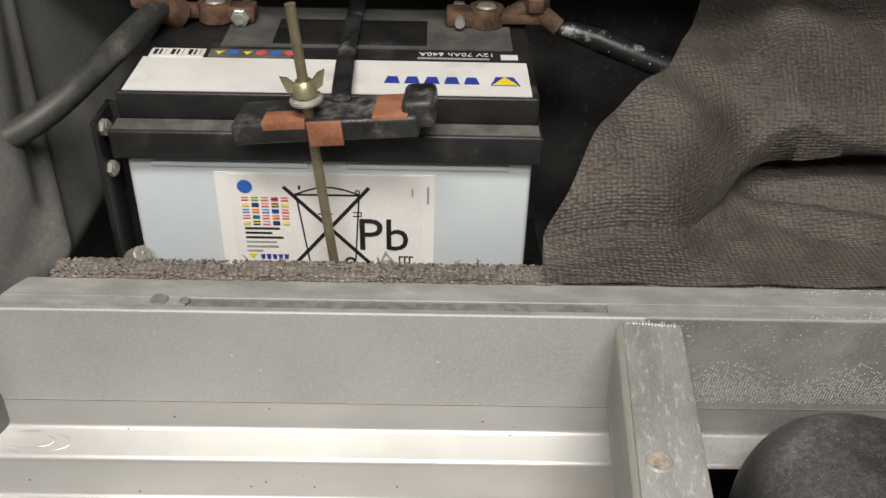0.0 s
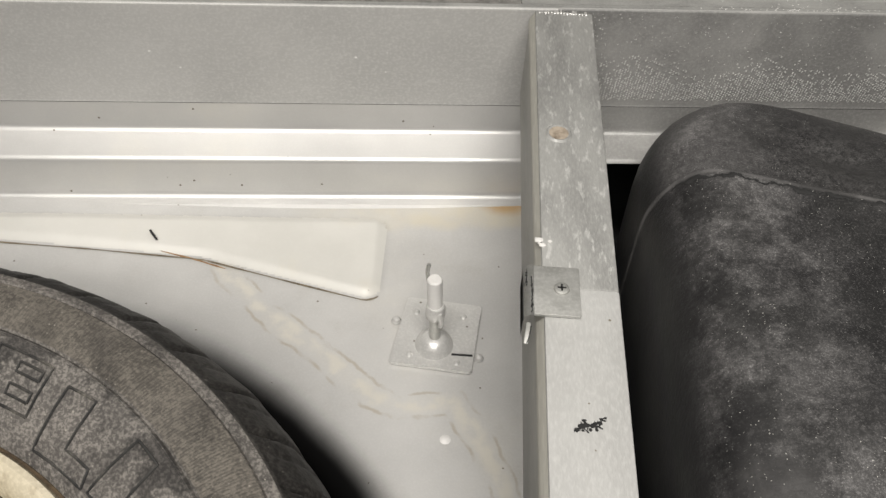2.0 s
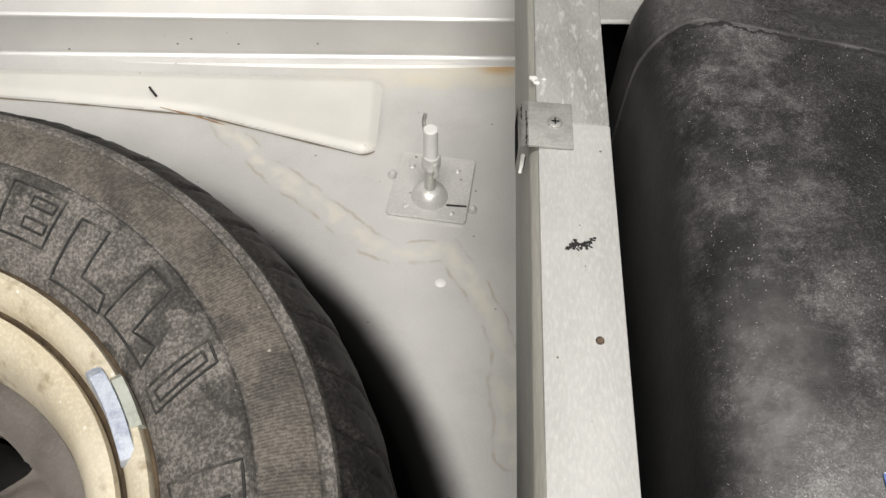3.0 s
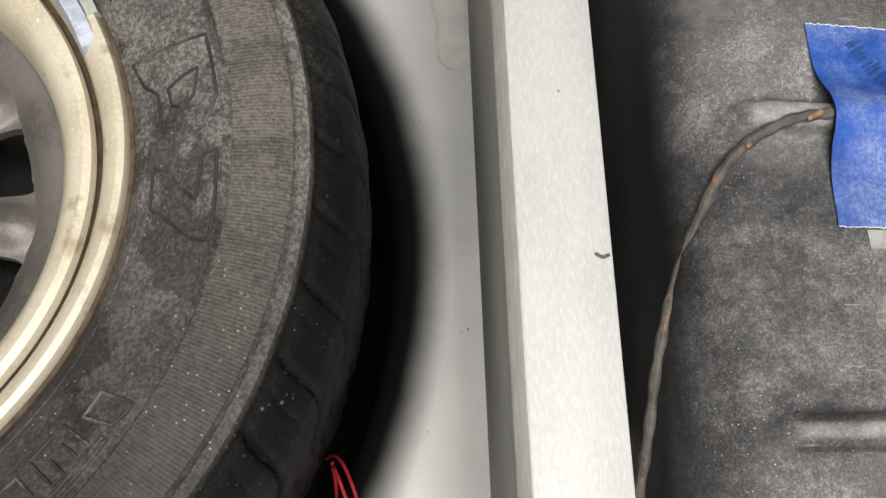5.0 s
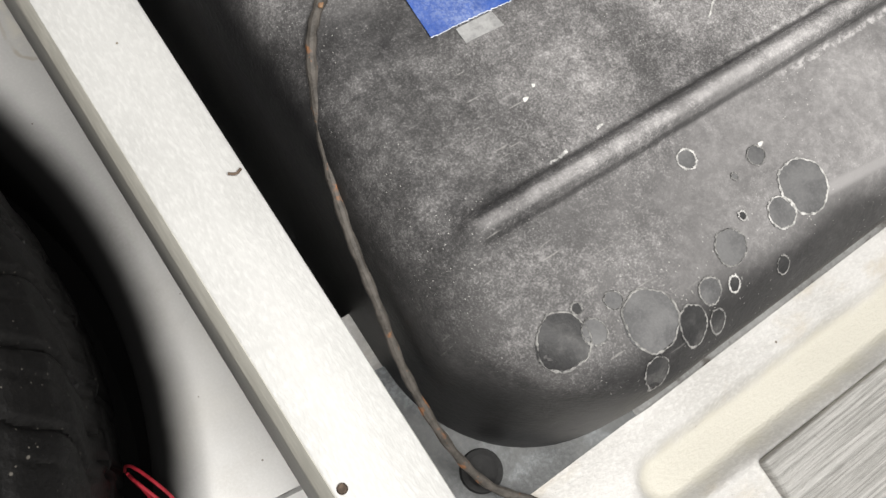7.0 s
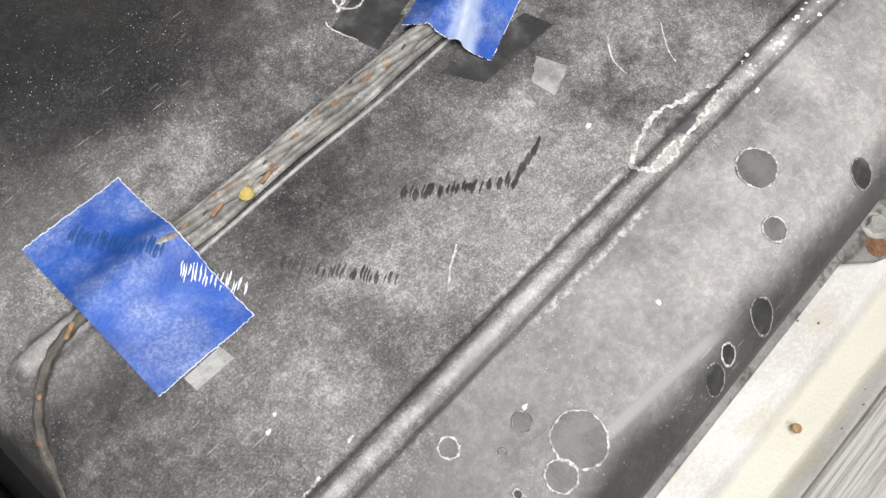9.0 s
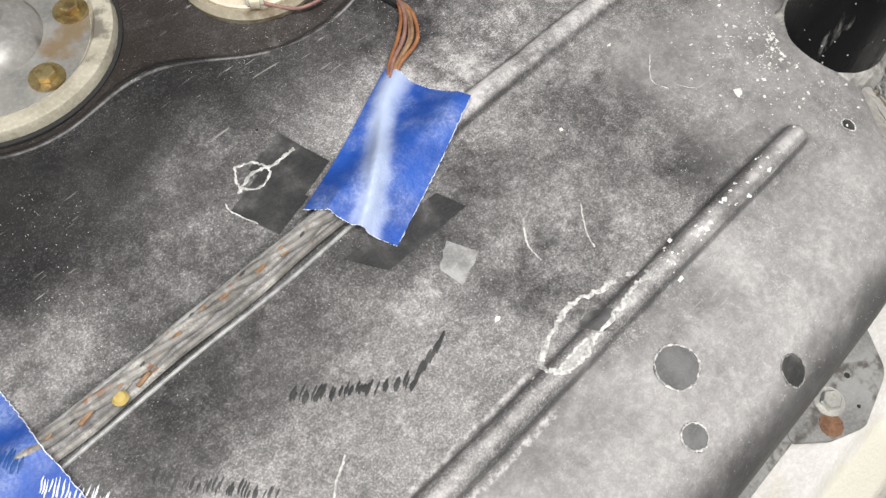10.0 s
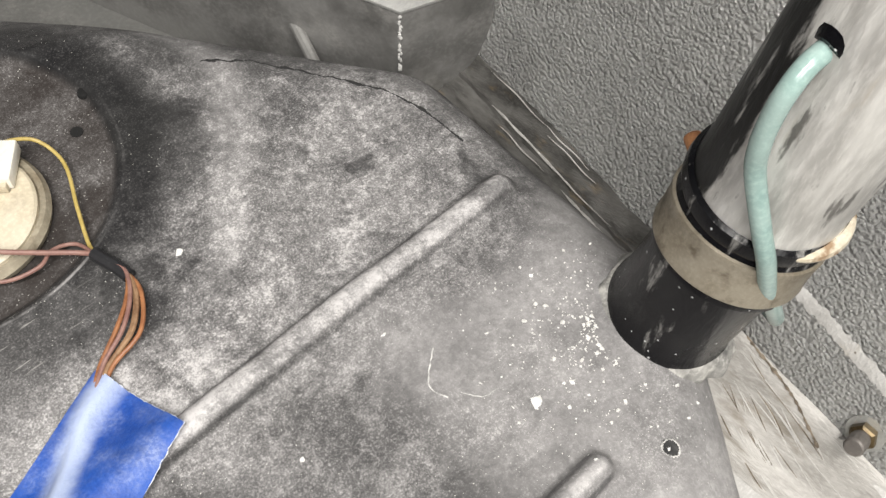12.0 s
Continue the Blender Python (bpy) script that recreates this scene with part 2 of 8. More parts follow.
def tube(pts, r, n=10, bm=None, smooth_n=8, flat=1.0):
    bm = bm or bmesh.new()
    L = spline(pts, smooth_n) if smooth_n else [Vector(p) for p in pts]
    up = Vector((0, 0, 1))
    rows = []
    for i, p in enumerate(L):
        d = (L[min(i + 1, len(L) - 1)] - L[max(i - 1, 0)]).normalized()
        s = d.cross(up)
        s = s.normalized() if s.length > 1e-3 else Vector((1, 0, 0))
        w = s.cross(d).normalized()
        rr = r(i / (len(L) - 1)) if callable(r) else r
        rows.append([bm.verts.new(p + rr * (math.cos(a) * s + flat * math.sin(a) * w)) for a in (2 * math.pi * k / n for k in range(n))])
    for a, b in zip(rows, rows[1:]):
        for k in range(n):
            bm.faces.new((a[k], a[(k + 1) % n], b[(k + 1) % n], b[k]))
    bm.faces.new(rows[0]), bm.faces.new(rows[-1])
    return bm


def cyl(p, q, r, n=24, bm=None, bevel=0.0):
    p, q = Vector(p), Vector(q)
    m = Matrix.Translation(p) @ (q - p).to_track_quat("Z", "Y").to_matrix().to_4x4()
    h = (q - p).length
    prof = [(r - bevel, 0), (r, bevel), (r, h - bevel), (r - bevel, h)] if bevel else [(r, 0), (r, h)]
    return lathe(prof, (0, 0, 0), n, bm, m)


def rounded(corners, step=0.004):
    """A closed outline from corners (x, y, radius), as points about step apart."""
    C = [(Vector(c[:2]), c[2]) for c in corners]
    pts = []
    for i, (p, r) in enumerate(C):
        a, b = (C[i - 1][0] - p).normalized(), (C[(i + 1) % len(C)][0] - p).normalized()
        half = a.angle(b) / 2
        cut = r / math.tan(half)
        c = p + (a + b).normalized() * (r / math.sin(half))
        s, e = p + a * cut - c, p + b * cut - c
        turn = s.angle_signed(e)
        for k in range(17):
            v = s.copy()
            v.rotate(Matrix.Rotation(-turn * k / 16, 2))
            pts.append(c + v)
    out = []
    for p, q in zip(pts, pts[1:] + pts[:1]):
        n = max(1, round((q - p).length / step))
        out += [p + (q - p) * k / n for k in range(n)]
    return out


def smooth01(x):
    x = np.clip(x, 0, 1)
    return x * x * (3 - 2 * x)


def grid_mesh(rows, bm=None, close=False):
    """Faces over rows of points."""
    bm = bm or bmesh.new()
    V = [[bm.verts.new(p) for p in row] for row in rows]
    for a, b in zip(V, V[1:]):
        n = len(a)
        for k in range(n if close else n - 1):
            bm.faces.new((a[k], a[(k + 1) % n], b[(k + 1) % n], b[k]))
    return bm


def dist_poly(X, Y, pts):
    """Distance of points to a closed outline."""
    A = np.array([(p[0], p[1]) for p in pts])
    E = np.roll(A, -1, 0) - A
    L = (E ** 2).sum(1) + 1e-12
    x, y = np.atleast_1d(X).ravel(), np.atleast_1d(Y).ravel()
    out = np.empty(x.shape)
    for k in range(0, len(x), 2000):
        qx, qy = x[k:k + 2000, None] - A[:, 0], y[k:k + 2000, None] - A[:, 1]
        t = np.clip((qx * E[:, 0] + qy * E[:, 1]) / L, 0, 1)
        out[k:k + 2000] = np.sqrt(((qx - t * E[:, 0]) ** 2 + (qy - t * E[:, 1]) ** 2).min(1))
    return out.reshape(np.shape(X))


def inside_poly(X, Y, pts):
    P = [(p[0], p[1]) for p in pts]
    c = np.zeros(X.shape, bool)
    for (ax, ay), (bx, by) in zip(P, P[1:] + P[:1]):
        if ay != by:
            c ^= ((ay > Y) != (by > Y)) & (X < (bx - ax) * (Y - ay) / (by - ay) + ax)
    return c


# the front of the bay stands a little askew: u along the crossmember, v behind its edge
FRONT = pose(0, 0.424, 0, 0, 0, 5.2)

# ---------------------------------------------------------------- structure
WELL = Vector((-0.228, -0.015, 0))
EMBOSS = rounded([(-0.44, 0.358, 0.006), (0.005, 0.3945, 0.012), (0.0075, 0.312, 0.013), (-0.12, 0.341, 0.05), (-0.2, 0.343, 0.1), (-0.44, 0.345, 0.003)], 0.006)


TIDE = [(-0.105, 0.337), (-0.073, 0.301), (-0.043, 0.281), (-0.014, 0.257), (0.006, 0.240), (0.024, 0.233), (0.057, 0.238), (0.072, 0.219), (0.087, 0.190), (0.095, 0.163), (0.098, 0.10)]


def tide_stains(m):
    """Cream tide marks of old water and glue with brown rims, and a rusty wash below the crossmember."""
    nd, ln = m.node_tree.nodes, m.node_tree.links
    bsdf = nd["Principled BSDF"]
    tc, sep = nd.new("ShaderNodeTexCoord"), nd.new("ShaderNodeSeparateXYZ")
    ln.new(tc.outputs["Object"], sep.inputs[0])
    X, Y = sep.outputs[0], sep.outputs[1]

    def val(op, a, b=0.0, clamp=False):
        x = nd.new("ShaderNodeMath")
        x.operation, x.use_clamp = op, clamp
        for k, v in enumerate((a, b)):
            if isinstance(v, (int, float)):
                x.inputs[k].default_value = v
            else:
                ln.new(v, x.inputs[k])
        return x.outputs[0]

    def fog(scale, detail=5):
        n = nd.new("ShaderNodeTexNoise")
        n.inputs["Scale"].default_value, n.inputs["Detail"].default_value = scale, detail
        ln.new(tc.outputs["Object"], n.inputs["Vector"])
        return n.outputs["Fac"]

    def step(f, a, b):
        r = nd.new("ShaderNodeMapRange")
        r.interpolation_type = "SMOOTHSTEP"
        r.inputs[1].default_value, r.inputs[2].default_value = a, b
        ln.new(f, r.inputs[0])
        return r.outputs[0]

    def over(f, colour):
        x = nd.new("ShaderNodeMix")
        x.data_type = "RGBA"
        ln.new(f, x.inputs[0])
        ln.new(bsdf.inputs["Base Color"].links[0].from_socket, x.inputs[6])
        x.inputs[7].default_value = rgba(colour)
        ln.new(x.outputs[2], bsdf.inputs["Base Color"])

    near = None
    for (ax, ay), (bx, by) in zip(TIDE, TIDE[1:]):
        ex, ey = bx - ax, by - ay
        px, py = val("SUBTRACT", X, ax), val("SUBTRACT", Y, ay)
        t = val("DIVIDE", val("ADD", val("MULTIPLY", px, ex), val("MULTIPLY", py, ey)), ex * ex + ey * ey, True)
        qx, qy = val("SUBTRACT", px, val("MULTIPLY", t, ex)), val("SUBTRACT", py, val("MULTIPLY", t, ey))
        d = val("SQRT", val("ADD", val("MULTIPLY", qx, qx), val("MULTIPLY", qy, qy)))
        near = d if near is None else val("MINIMUM", near, d)
    wob = val("ADD", val("MULTIPLY", val("SUBTRACT", fog(45, 6), 0.5), 0.012), val("MULTIPLY", val("SUBTRACT", fog(12, 2), 0.5), 0.010))
    d = val("ADD", near, wob)
    body = val("MULTIPLY", step(d, 0.0095, 0.0010), val("ADD", 0.16, val("MULTIPLY", step(fog(70, 6), 0.4, 0.62), 0.50)))
    over(body, (0.67, 0.64, 0.56))
    rim = val("MULTIPLY", step(val("ABSOLUTE", val("SUBTRACT", d, 0.0085)), 0.0018, 0.0003), val("MULTIPLY", step(fog(60, 5), 0.40, 0.62), 0.50))
    over(rim, (0.36, 0.30, 0.21))
    # a rusty wash runs along the foot of the crossmember towards the beam
    v = val("ADD", val("ADD", val("SUBTRACT", Y, 0.424), val("MULTIPLY", X, -0.091)), val("MULTIPLY", wob, 1.2))
    wash = val("MULTIPLY", step(v, -0.046, -0.036), step(val("ADD", X, wob), -0.09, 0.03))
    over(val("MULTIPLY", wash, val("ADD", 0.30, val("MULTIPLY", step(fog(30, 6), 0.4, 0.6), 0.35))), (0.60, 0.55, 0.43))
    bx, by = val("SUBTRACT", X, 0.090), val("SUBTRACT", Y, 0.413)
    br = val("ADD", val("SQRT", val("ADD", val("MULTIPLY", val("MULTIPLY", bx, bx), 0.25), val("MULTIPLY", by, by))), val("MULTIPLY", wob, 0.5))
    over(val("MULTIPLY", step(br, 0.013, 0.002), 0.85), (0.46, 0.29, 0.12))


def floor_paint():
    """Silver paint with cream stains; the colour fades softly to black over the well's edge."""
    m = surf("silver_floor_paint", (0.47, 0.467, 0.457), (0.575, 0.57, 0.556), 6, 0.34, 0.5, 0.2, 0.10, 700, stain=((0.66, 0.63, 0.54), 5, 0.50, 0.70, 0.35), dust=((0.40, 0.385, 0.355), 16, 0.52, 0.7, 0.35), specks=((0.12, 0.1, 0.07), 90, 0.07), speckle=0.12)
    tide_stains(m)
    nd, ln = m.node_tree.nodes, m.node_tree.links
    bsdf = nd["Principled BSDF"]
    tc = nd.new("ShaderNodeTexCoord")
    vm = nd.new("ShaderNodeVectorMath")
    vm.operation = "SUBTRACT"
    ln.new(tc.outputs["Object"], vm.inputs[0])
    vm.inputs[1].default_value = WELL
    sx = nd.new("ShaderNodeSeparateXYZ")
    ln.new(vm.outputs[0], sx.inputs[0])
    cb = nd.new("ShaderNodeCombineXYZ")
    ln.new(sx.outputs[0], cb.inputs[0]), ln.new(sx.outputs[1], cb.inputs[1])
    le = nd.new("ShaderNodeVectorMath")
    le.operation = "LENGTH"
    ln.new(cb.outputs[0], le.inputs[0])
    no = nd.new("ShaderNodeTexNoise")
    no.inputs["Scale"].default_value, no.inputs["Detail"].default_value = 30, 6
    ln.new(tc.outputs["Object"], no.inputs["Vector"])
    ad = nd.new("ShaderNodeMath")
    ad.operation = "MULTIPLY_ADD"
    ln.new(no.outputs["Fac"], ad.inputs[0])
    ad.inputs[1].default_value = 0.004
    ln.new(le.outputs["Value"], ad.inputs[2])
    mr = nd.new("ShaderNodeMapRange")
    mr.interpolation_type = "SMOOTHSTEP"
    mr.inputs[1].default_value, mr.inputs[2].default_value = 0.302, 0.328
    ln.new(ad.outputs[0], mr.inputs[0])
    for socket, dark in (("Base Color", (0.004, 0.004, 0.004, 1)), ("Metallic", 0.0), ("Roughness", 0.9), ("Specular IOR Level", 0.1)):
        mx = nd.new("ShaderNodeMix")
        mx.data_type = "RGBA" if socket == "Base Color" else "FLOAT"
        a, b, o = (6, 7, 2) if socket == "Base Color" else (2, 3, 0)
        ln.new(mr.outputs[0], mx.inputs[0])
        mx.inputs[a].default_value = dark
        if bsdf.inputs[socket].links:
            ln.new(bsdf.inputs[socket].links[0].from_socket, mx.inputs[b])
        else:
            mx.inputs[b].default_value = bsdf.inputs[socket].default_value
        ln.new(mx.outputs[o], bsdf.inputs[socket])
    return m


FLOOR_PAINT = floor_paint()


def floor_height(X, Y):
    e = np.where(inside_poly(X, Y, EMBOSS), dist_poly(X, Y, EMBOSS), 0)
    swell = 0.0015 * np.sin(14 * X + 2) * np.sin(11 * Y)
    return 0.0036 * smooth01(e / 0.0100) + swell * smooth01((np.hypot(X - WELL.x, Y - WELL.y) - 0.322) / 0.05)


def wheel_well_floor():
    x0, x1, y0, y1 = -0.62, 0.129, -0.50, 0.432
    n = 900
    A = np.linspace(0, 2 * math.pi, n, endpoint=False)
    ca, sa = np.cos(A), np.sin(A)
    ext = np.minimum(np.where(ca > 0, (x1 - WELL.x) / np.maximum(ca, 1e-6), (x0 - WELL.x) / np.minimum(ca, -1e-6)),
                     np.where(sa > 0, (y1 - WELL.y) / np.maximum(sa, 1e-6), (y0 - WELL.y) / np.minimum(sa, -1e-6)))
    rows = []
    for r, z in ((0.02, -0.16), (0.2, -0.16), (0.275, -0.155), (0.29, -0.14), (0.292, -0.06)):
        rows.append([(WELL.x + r * c, WELL.y + r * s, z) for c, s in zip(ca, sa)])
    for k in range(9):
        a = k / 8 * math.pi / 2
        rows.append([(WELL.x + (0.292 + 0.03 * (1 - math.cos(a))) * c, WELL.y + (0.292 + 0.03 * (1 - math.cos(a))) * s, -0.03 + 0.03 * math.sin(a)) for c, s in zip(ca, sa)])
    for k in range(1, 71):
        r = 0.322 + (ext - 0.322) * k / 70
        X, Y = WELL.x + r * ca, WELL.y + r * sa
        rows.append(list(zip(X, Y, floor_height(X, Y))))
    return grid_mesh(rows, close=True)


floor = tagged(part("floor", wheel_well_floor(), FLOOR_PAINT), "silver painted steel boot floor with black round wheel well", "floor", kind="structure")


def decal_strip(pts, w, z, seed, material, name, label):
    """A thin ragged smear along pts on the floor."""
    rg = random.Random(seed)
    L = spline([(x, y, 0) for x, y in pts], 12)
    left, right = [], []
    for i, p in enumerate(L):
        d = (L[min(i + 1, len(L) - 1)] - L[max(i - 1, 0)]).normalized()
        s = Vector((-d.y, d.x, 0))
        e = math.sin(math.pi * (i + 0.3) / (len(L) - 0.4)) ** 0.4
        wa = w(i / (len(L) - 1)) if callable(w) else w
        for side, sg in ((left, 1), (right, -1)):
            q = p + s * sg * wa * e * (0.85 + 0.16 * math.sin(i * 0.37 + seed * sg) + rg.uniform(-0.10, 0.10))
            side.append((q.x, q.y, float(floor_height(np.array([q.x]), np.array([q.y]))[0]) + z))
    mid = [((a[0] + b[0]) / 2, (a[1] + b[1]) / 2, max(a[2], b[2]) + 0.0003) for a, b in zip(left, right)]
    return part(name, grid_mesh([left, mid, right]), material, floor, label)


RUSTY = surf("rust_stain", (0.24, 0.13, 0.055), (0.36, 0.23, 0.12), 120, 0.8, 0.9, 0, 0.5, 600)
decal_strip([(-0.150, 0.3450), (-0.13, 0.3415), (-0.115, 0.3375), (-0.103, 0.334)], 0.0008, 0.0004, 9, RUSTY, "rust_line", "rust line at the pressed edge")
# dirt line under the pressed edge
L = [Vector((p[0], p[1], 0)) for p in EMBOSS if p[1] < 0.347 and -0.43 < p[0] < 0.004]
L = sorted(L, key=lambda p: p.x)
part("dirt_line", tube([(p.x, p.y - 0.0004, 0.0006 + float(floor_height(np.array([p.x]), np.array([p.y]))[0])) for p in L], lambda s: 0.0004 + 0.0004 * math.sin(31 * s) ** 2, 6, smooth_n=0, flat=0.5), surf("dirt", (0.12, 0.1, 0.07), (0.2, 0.17, 0.12), 90, 0.9), floor)
part("twig", tube([(-0.160, 0.3595, 0.0058), (-0.158, 0.3565, 0.0066), (-0.1535, 0.3515, 0.0058)], 0.0009, 6), BLACK_AND_SHADE, floor, "short black fibre")
part("paint_drop", lathe([(0.0, 0.0012), (0.002, 0.001), (0.0034, 0.0002)], (0.054, 0.212, 0.0006), 16), PAPER, floor)

STEP_SHADOW = surf("grey_shadow_line", (0.20, 0.20, 0.19), (0.3, 0.3, 0.29), 60, 0.7)
PALE = surf("creamy_white_paint", (0.60, 0.592, 0.555), (0.67, 0.66, 0.622), 9, 0.34, 0.46, 0.05, 0.04, 500, speckle=0.04, stain=((0.66, 0.61, 0.48), 12, 0.52, 0.72, 0.4), specks=((0.16, 0.12, 0.08), 70, 0.07))
fx, fy = np.meshgrid(np.linspace(-0.43, 0.0075, 260), np.linspace(0.310, 0.396, 76))
keep = inside_poly(fx, fy, EMBOSS) & (dist_poly(fx, fy, EMBOSS) > 0.0012)
fz = floor_height(fx, fy) + 0.0003
bm = bmesh.new()
vv = {}
for j in range(fx.shape[0]):
    for i in range(fx.shape[1]):
        if keep[j, i]:
            vv[j, i] = bm.verts.new((fx[j, i], fy[j, i], fz[j, i]))
for j, i in list(vv):
    if all(k in vv for k in ((j + 1, i), (j + 1, i + 1), (j, i + 1))):
        bm.faces.new((vv[j, i], vv[j, i + 1], vv[j + 1, i + 1], vv[j + 1, i]))
part("pale_panel", bm, PALE, floor, "creamy white paint on the raised panel")
# Grey line drawn for the shadow of a pressed step.
part("step_shadow_line", tube([(0.0772, -0.1821, 0.0), (0.090, -0.1836, 0.0004), (0.1046, -0.1853, 0.0004)], lambda s: 0.0012, 8, flat=0.5), STEP_SHADOW, floor, "shadow line of a pressed step")

# rail blackened and a black sheet added, for the shade under tank and beam
tagged(part("gap_rail", box(0.1295, -0.25, -0.06, 0.1375, 0.40, -0.012, 0.002), BLACK_AND_SHADE), "dark rail below the beam beside the tank", "rail", kind="structure")
tagged(part("gap_shade_sheet", box(0.125, -0.25, -0.12, 0.88, 0.60, -0.10), BLACK_AND_SHADE), "black sheet standing in for shade below the tank", "tray", kind="structure")


def wall_foot(y):
    """Where the inner wing meets the floor."""
    return 0.848 + 0.14 * y


def corner_z(X, Y):
    """The floor swells up towards the wing."""
    return 0.034 * smooth01((X - (wall_foot(Y) - 0.042)) / 0.044) ** 2 + 0.0006 * np.sin(60 * X + 20 * Y) * np.sin(90 * Y)


def groove(X, Y):
    """Depth of the long pressed groove in the rear panel."""
    dx = np.maximum(np.maximum(0.268 - X, X - 0.645), 0)
    return -0.0125 * smooth01((0.0215 - np.hypot(dx, Y + 0.291)) / 0.012)


def rear_panel():
    """White painted panel behind the tank, with a long pressed groove."""
    X = np.linspace(0.14, 0.90, 230)
    rows = []
    for y in np.concatenate([np.linspace(-0.60, -0.35, 8), np.linspace(-0.345, -0.12, 110)]):
        Z = -0.004 + groove(X, y)
        d2 = np.hypot(X - 0.735, y + 0.27)
        Z = Z + 0.003 * (smooth01((0.030 - d2) / 0.006) - smooth01((0.021 - d2) / 0.005))
        Z = Z + corner_z(X, y)
        rows.append(list(zip(X, np.full(X.shape, y), Z)))
    return grid_mesh(rows)


BRUSHED = surf("brush_painted_white", (0.50, 0.49, 0.468), (0.62, 0.61, 0.59), 14, 0.42, 0.6, 0.05, 0.9, 350, stretch=(1, 1.6, 1), stain=((0.50, 0.43, 0.31), 16, 0.55, 0.72, 0.5), specks=((0.14, 0.11, 0.08), 85, 0.10))


def sealed_panel():
    """Brushed white paint; the groove is filled with yellowed sealer."""
    m = BRUSHED.copy()
    m.name = "brushed_white_with_sealer"
    nd, ln = m.node_tree.nodes, m.node_tree.links
    bsdf = nd["Principled BSDF"]
    tc, sep, no = nd.new("ShaderNodeTexCoord"), nd.new("ShaderNodeSeparateXYZ"), nd.new("ShaderNodeTexNoise")
    ln.new(tc.outputs["Object"], sep.inputs[0]), ln.new(tc.outputs["Object"], no.inputs["Vector"])
    no.inputs["Scale"].default_value, no.inputs["Detail"].default_value = 40, 7

    def val(op, a, b=0.0):
        x = nd.new("ShaderNodeMath")
        x.operation = op
        for k, v in enumerate((a, b)):
            if isinstance(v, (int, float)):
                x.inputs[k].default_value = v
            else:
                ln.new(v, x.inputs[k])
        return x.outputs[0]

    X, Y = sep.outputs[0], sep.outputs[1]
    dx = val("MAXIMUM", val("MAXIMUM", val("SUBTRACT", 0.268, X), val("SUBTRACT", X, 0.645)), 0.0)
    dy = val("ADD", Y, 0.291)
    d = val("ADD", val("SQRT", val("ADD", val("MULTIPLY", dx, dx), val("MULTIPLY", dy, dy))), val("MULTIPLY", val("SUBTRACT", no.outputs["Fac"], 0.5), 0.014))
    mr, mx = nd.new("ShaderNodeMapRange"), nd.new("ShaderNodeMix")
    mr.interpolation_type, mx.data_type = "SMOOTHSTEP", "RGBA"
    mr.inputs[1].default_value, mr.inputs[2].default_value = 0.0175, 0.0095
    ln.new(d, mr.inputs[0]), ln.new(mr.outputs[0], mx.inputs[0])
    ln.new(bsdf.inputs["Base Color"].links[0].from_socket, mx.inputs[6])
    mx.inputs[7].default_value = (0.57, 0.55, 0.48, 1)
    ln.new(mx.outputs[2], bsdf.inputs["Base Color"])
    return m


rear = tagged(part("rear_panel", rear_panel(), sealed_panel()), "white brush painted rear panel with a pressed groove", "panel", kind="structure")
part("rusty_screw", lathe([(0.0, 0.0022), (0.0018, 0.0019), (0.0029, 0.0011), (0.0032, 0.0)], (0.487, -0.2885, -0.0105), 14), RUSTY, rear)
block = thing("brushed_block", "wooden block under streaky white paint on rear panel", "block")
GRAINW = surf("streaky_white_wood", (0.30, 0.293, 0.275), (0.56, 0.55, 0.525), 50, 0.6, 0.7, 0, 0.9, 400, stretch=(0.22, 12, 1))
part("plank", box(0.318, -0.50, -0.006, 0.80, -0.3125, 0.004, 0.003, 3), GRAINW, block)

# ---- crossmember


def extruded(profile, u0, u1, m, n=2):
    """A sheet with a (v, z) profile drawn along u."""
    return grid_mesh([[m @ Vector((u0 + (u1 - u0) * k / (n - 1), v, z)) for k in range(n)] for v, z in profile])


STEPS = [(-0.0230, -0.0040), (-0.0190, 0.0008), (-0.0140, 0.0014), (-0.0118, 0.0026), (-0.0106, 0.0046), (-0.0101, 0.0075), (-0.0086, 0.0310), (-0.0082, 0.0332), (-0.0070, 0.0348), (-0.0050, 0.0358), (0.0125, 0.0418), (0.0143, 0.0428), (0.0155, 0.0444), (0.0160, 0.0466), (0.0162, 0.0660)]
FACE_PAINT = surf("silver_face_paint", (0.44, 0.437, 0.425), (0.53, 0.525, 0.51), 5, 0.42, 0.55, 0.2, 0.15, 500, dust=((0.62, 0.61, 0.59), 12, 0.5, 0.72, 0.3), specks=((0.8, 0.8, 0.78), 60, 0.07))
cm = thing("crossmember", "silver painted folded steel crossmember with stepped ridges", "crossmember", kind="structure")
part("ridged_panel", extruded(STEPS, -0.5, 0.108, FRONT, 3), CM_PAINT, cm)
# Darker silver past u 0.108, where the beam covers the join.
DARKER_SILVER = surf("darker_silver_paint", (0.27, 0.268, 0.26), (0.38, 0.377, 0.365), 14, 0.3, 0.45, 0.3, 0.3, 500, dust=((0.55, 0.54, 0.52), 18, 0.52, 0.72, 0.4))
part("ridged_panel", extruded(STEPS[7:], 0.108, 0.80, FRONT, 3), DARKER_SILVER, cm, "darker ridges behind the tank")
part("front_face", extruded([(0.0158, 0.0668), (0.0164, 0.0682), (0.0, 0.1555), (0.0003, 0.157), (0.0012, 0.1575)], -0.5, 0.108, FRONT, 3), FACE_PAINT, cm)
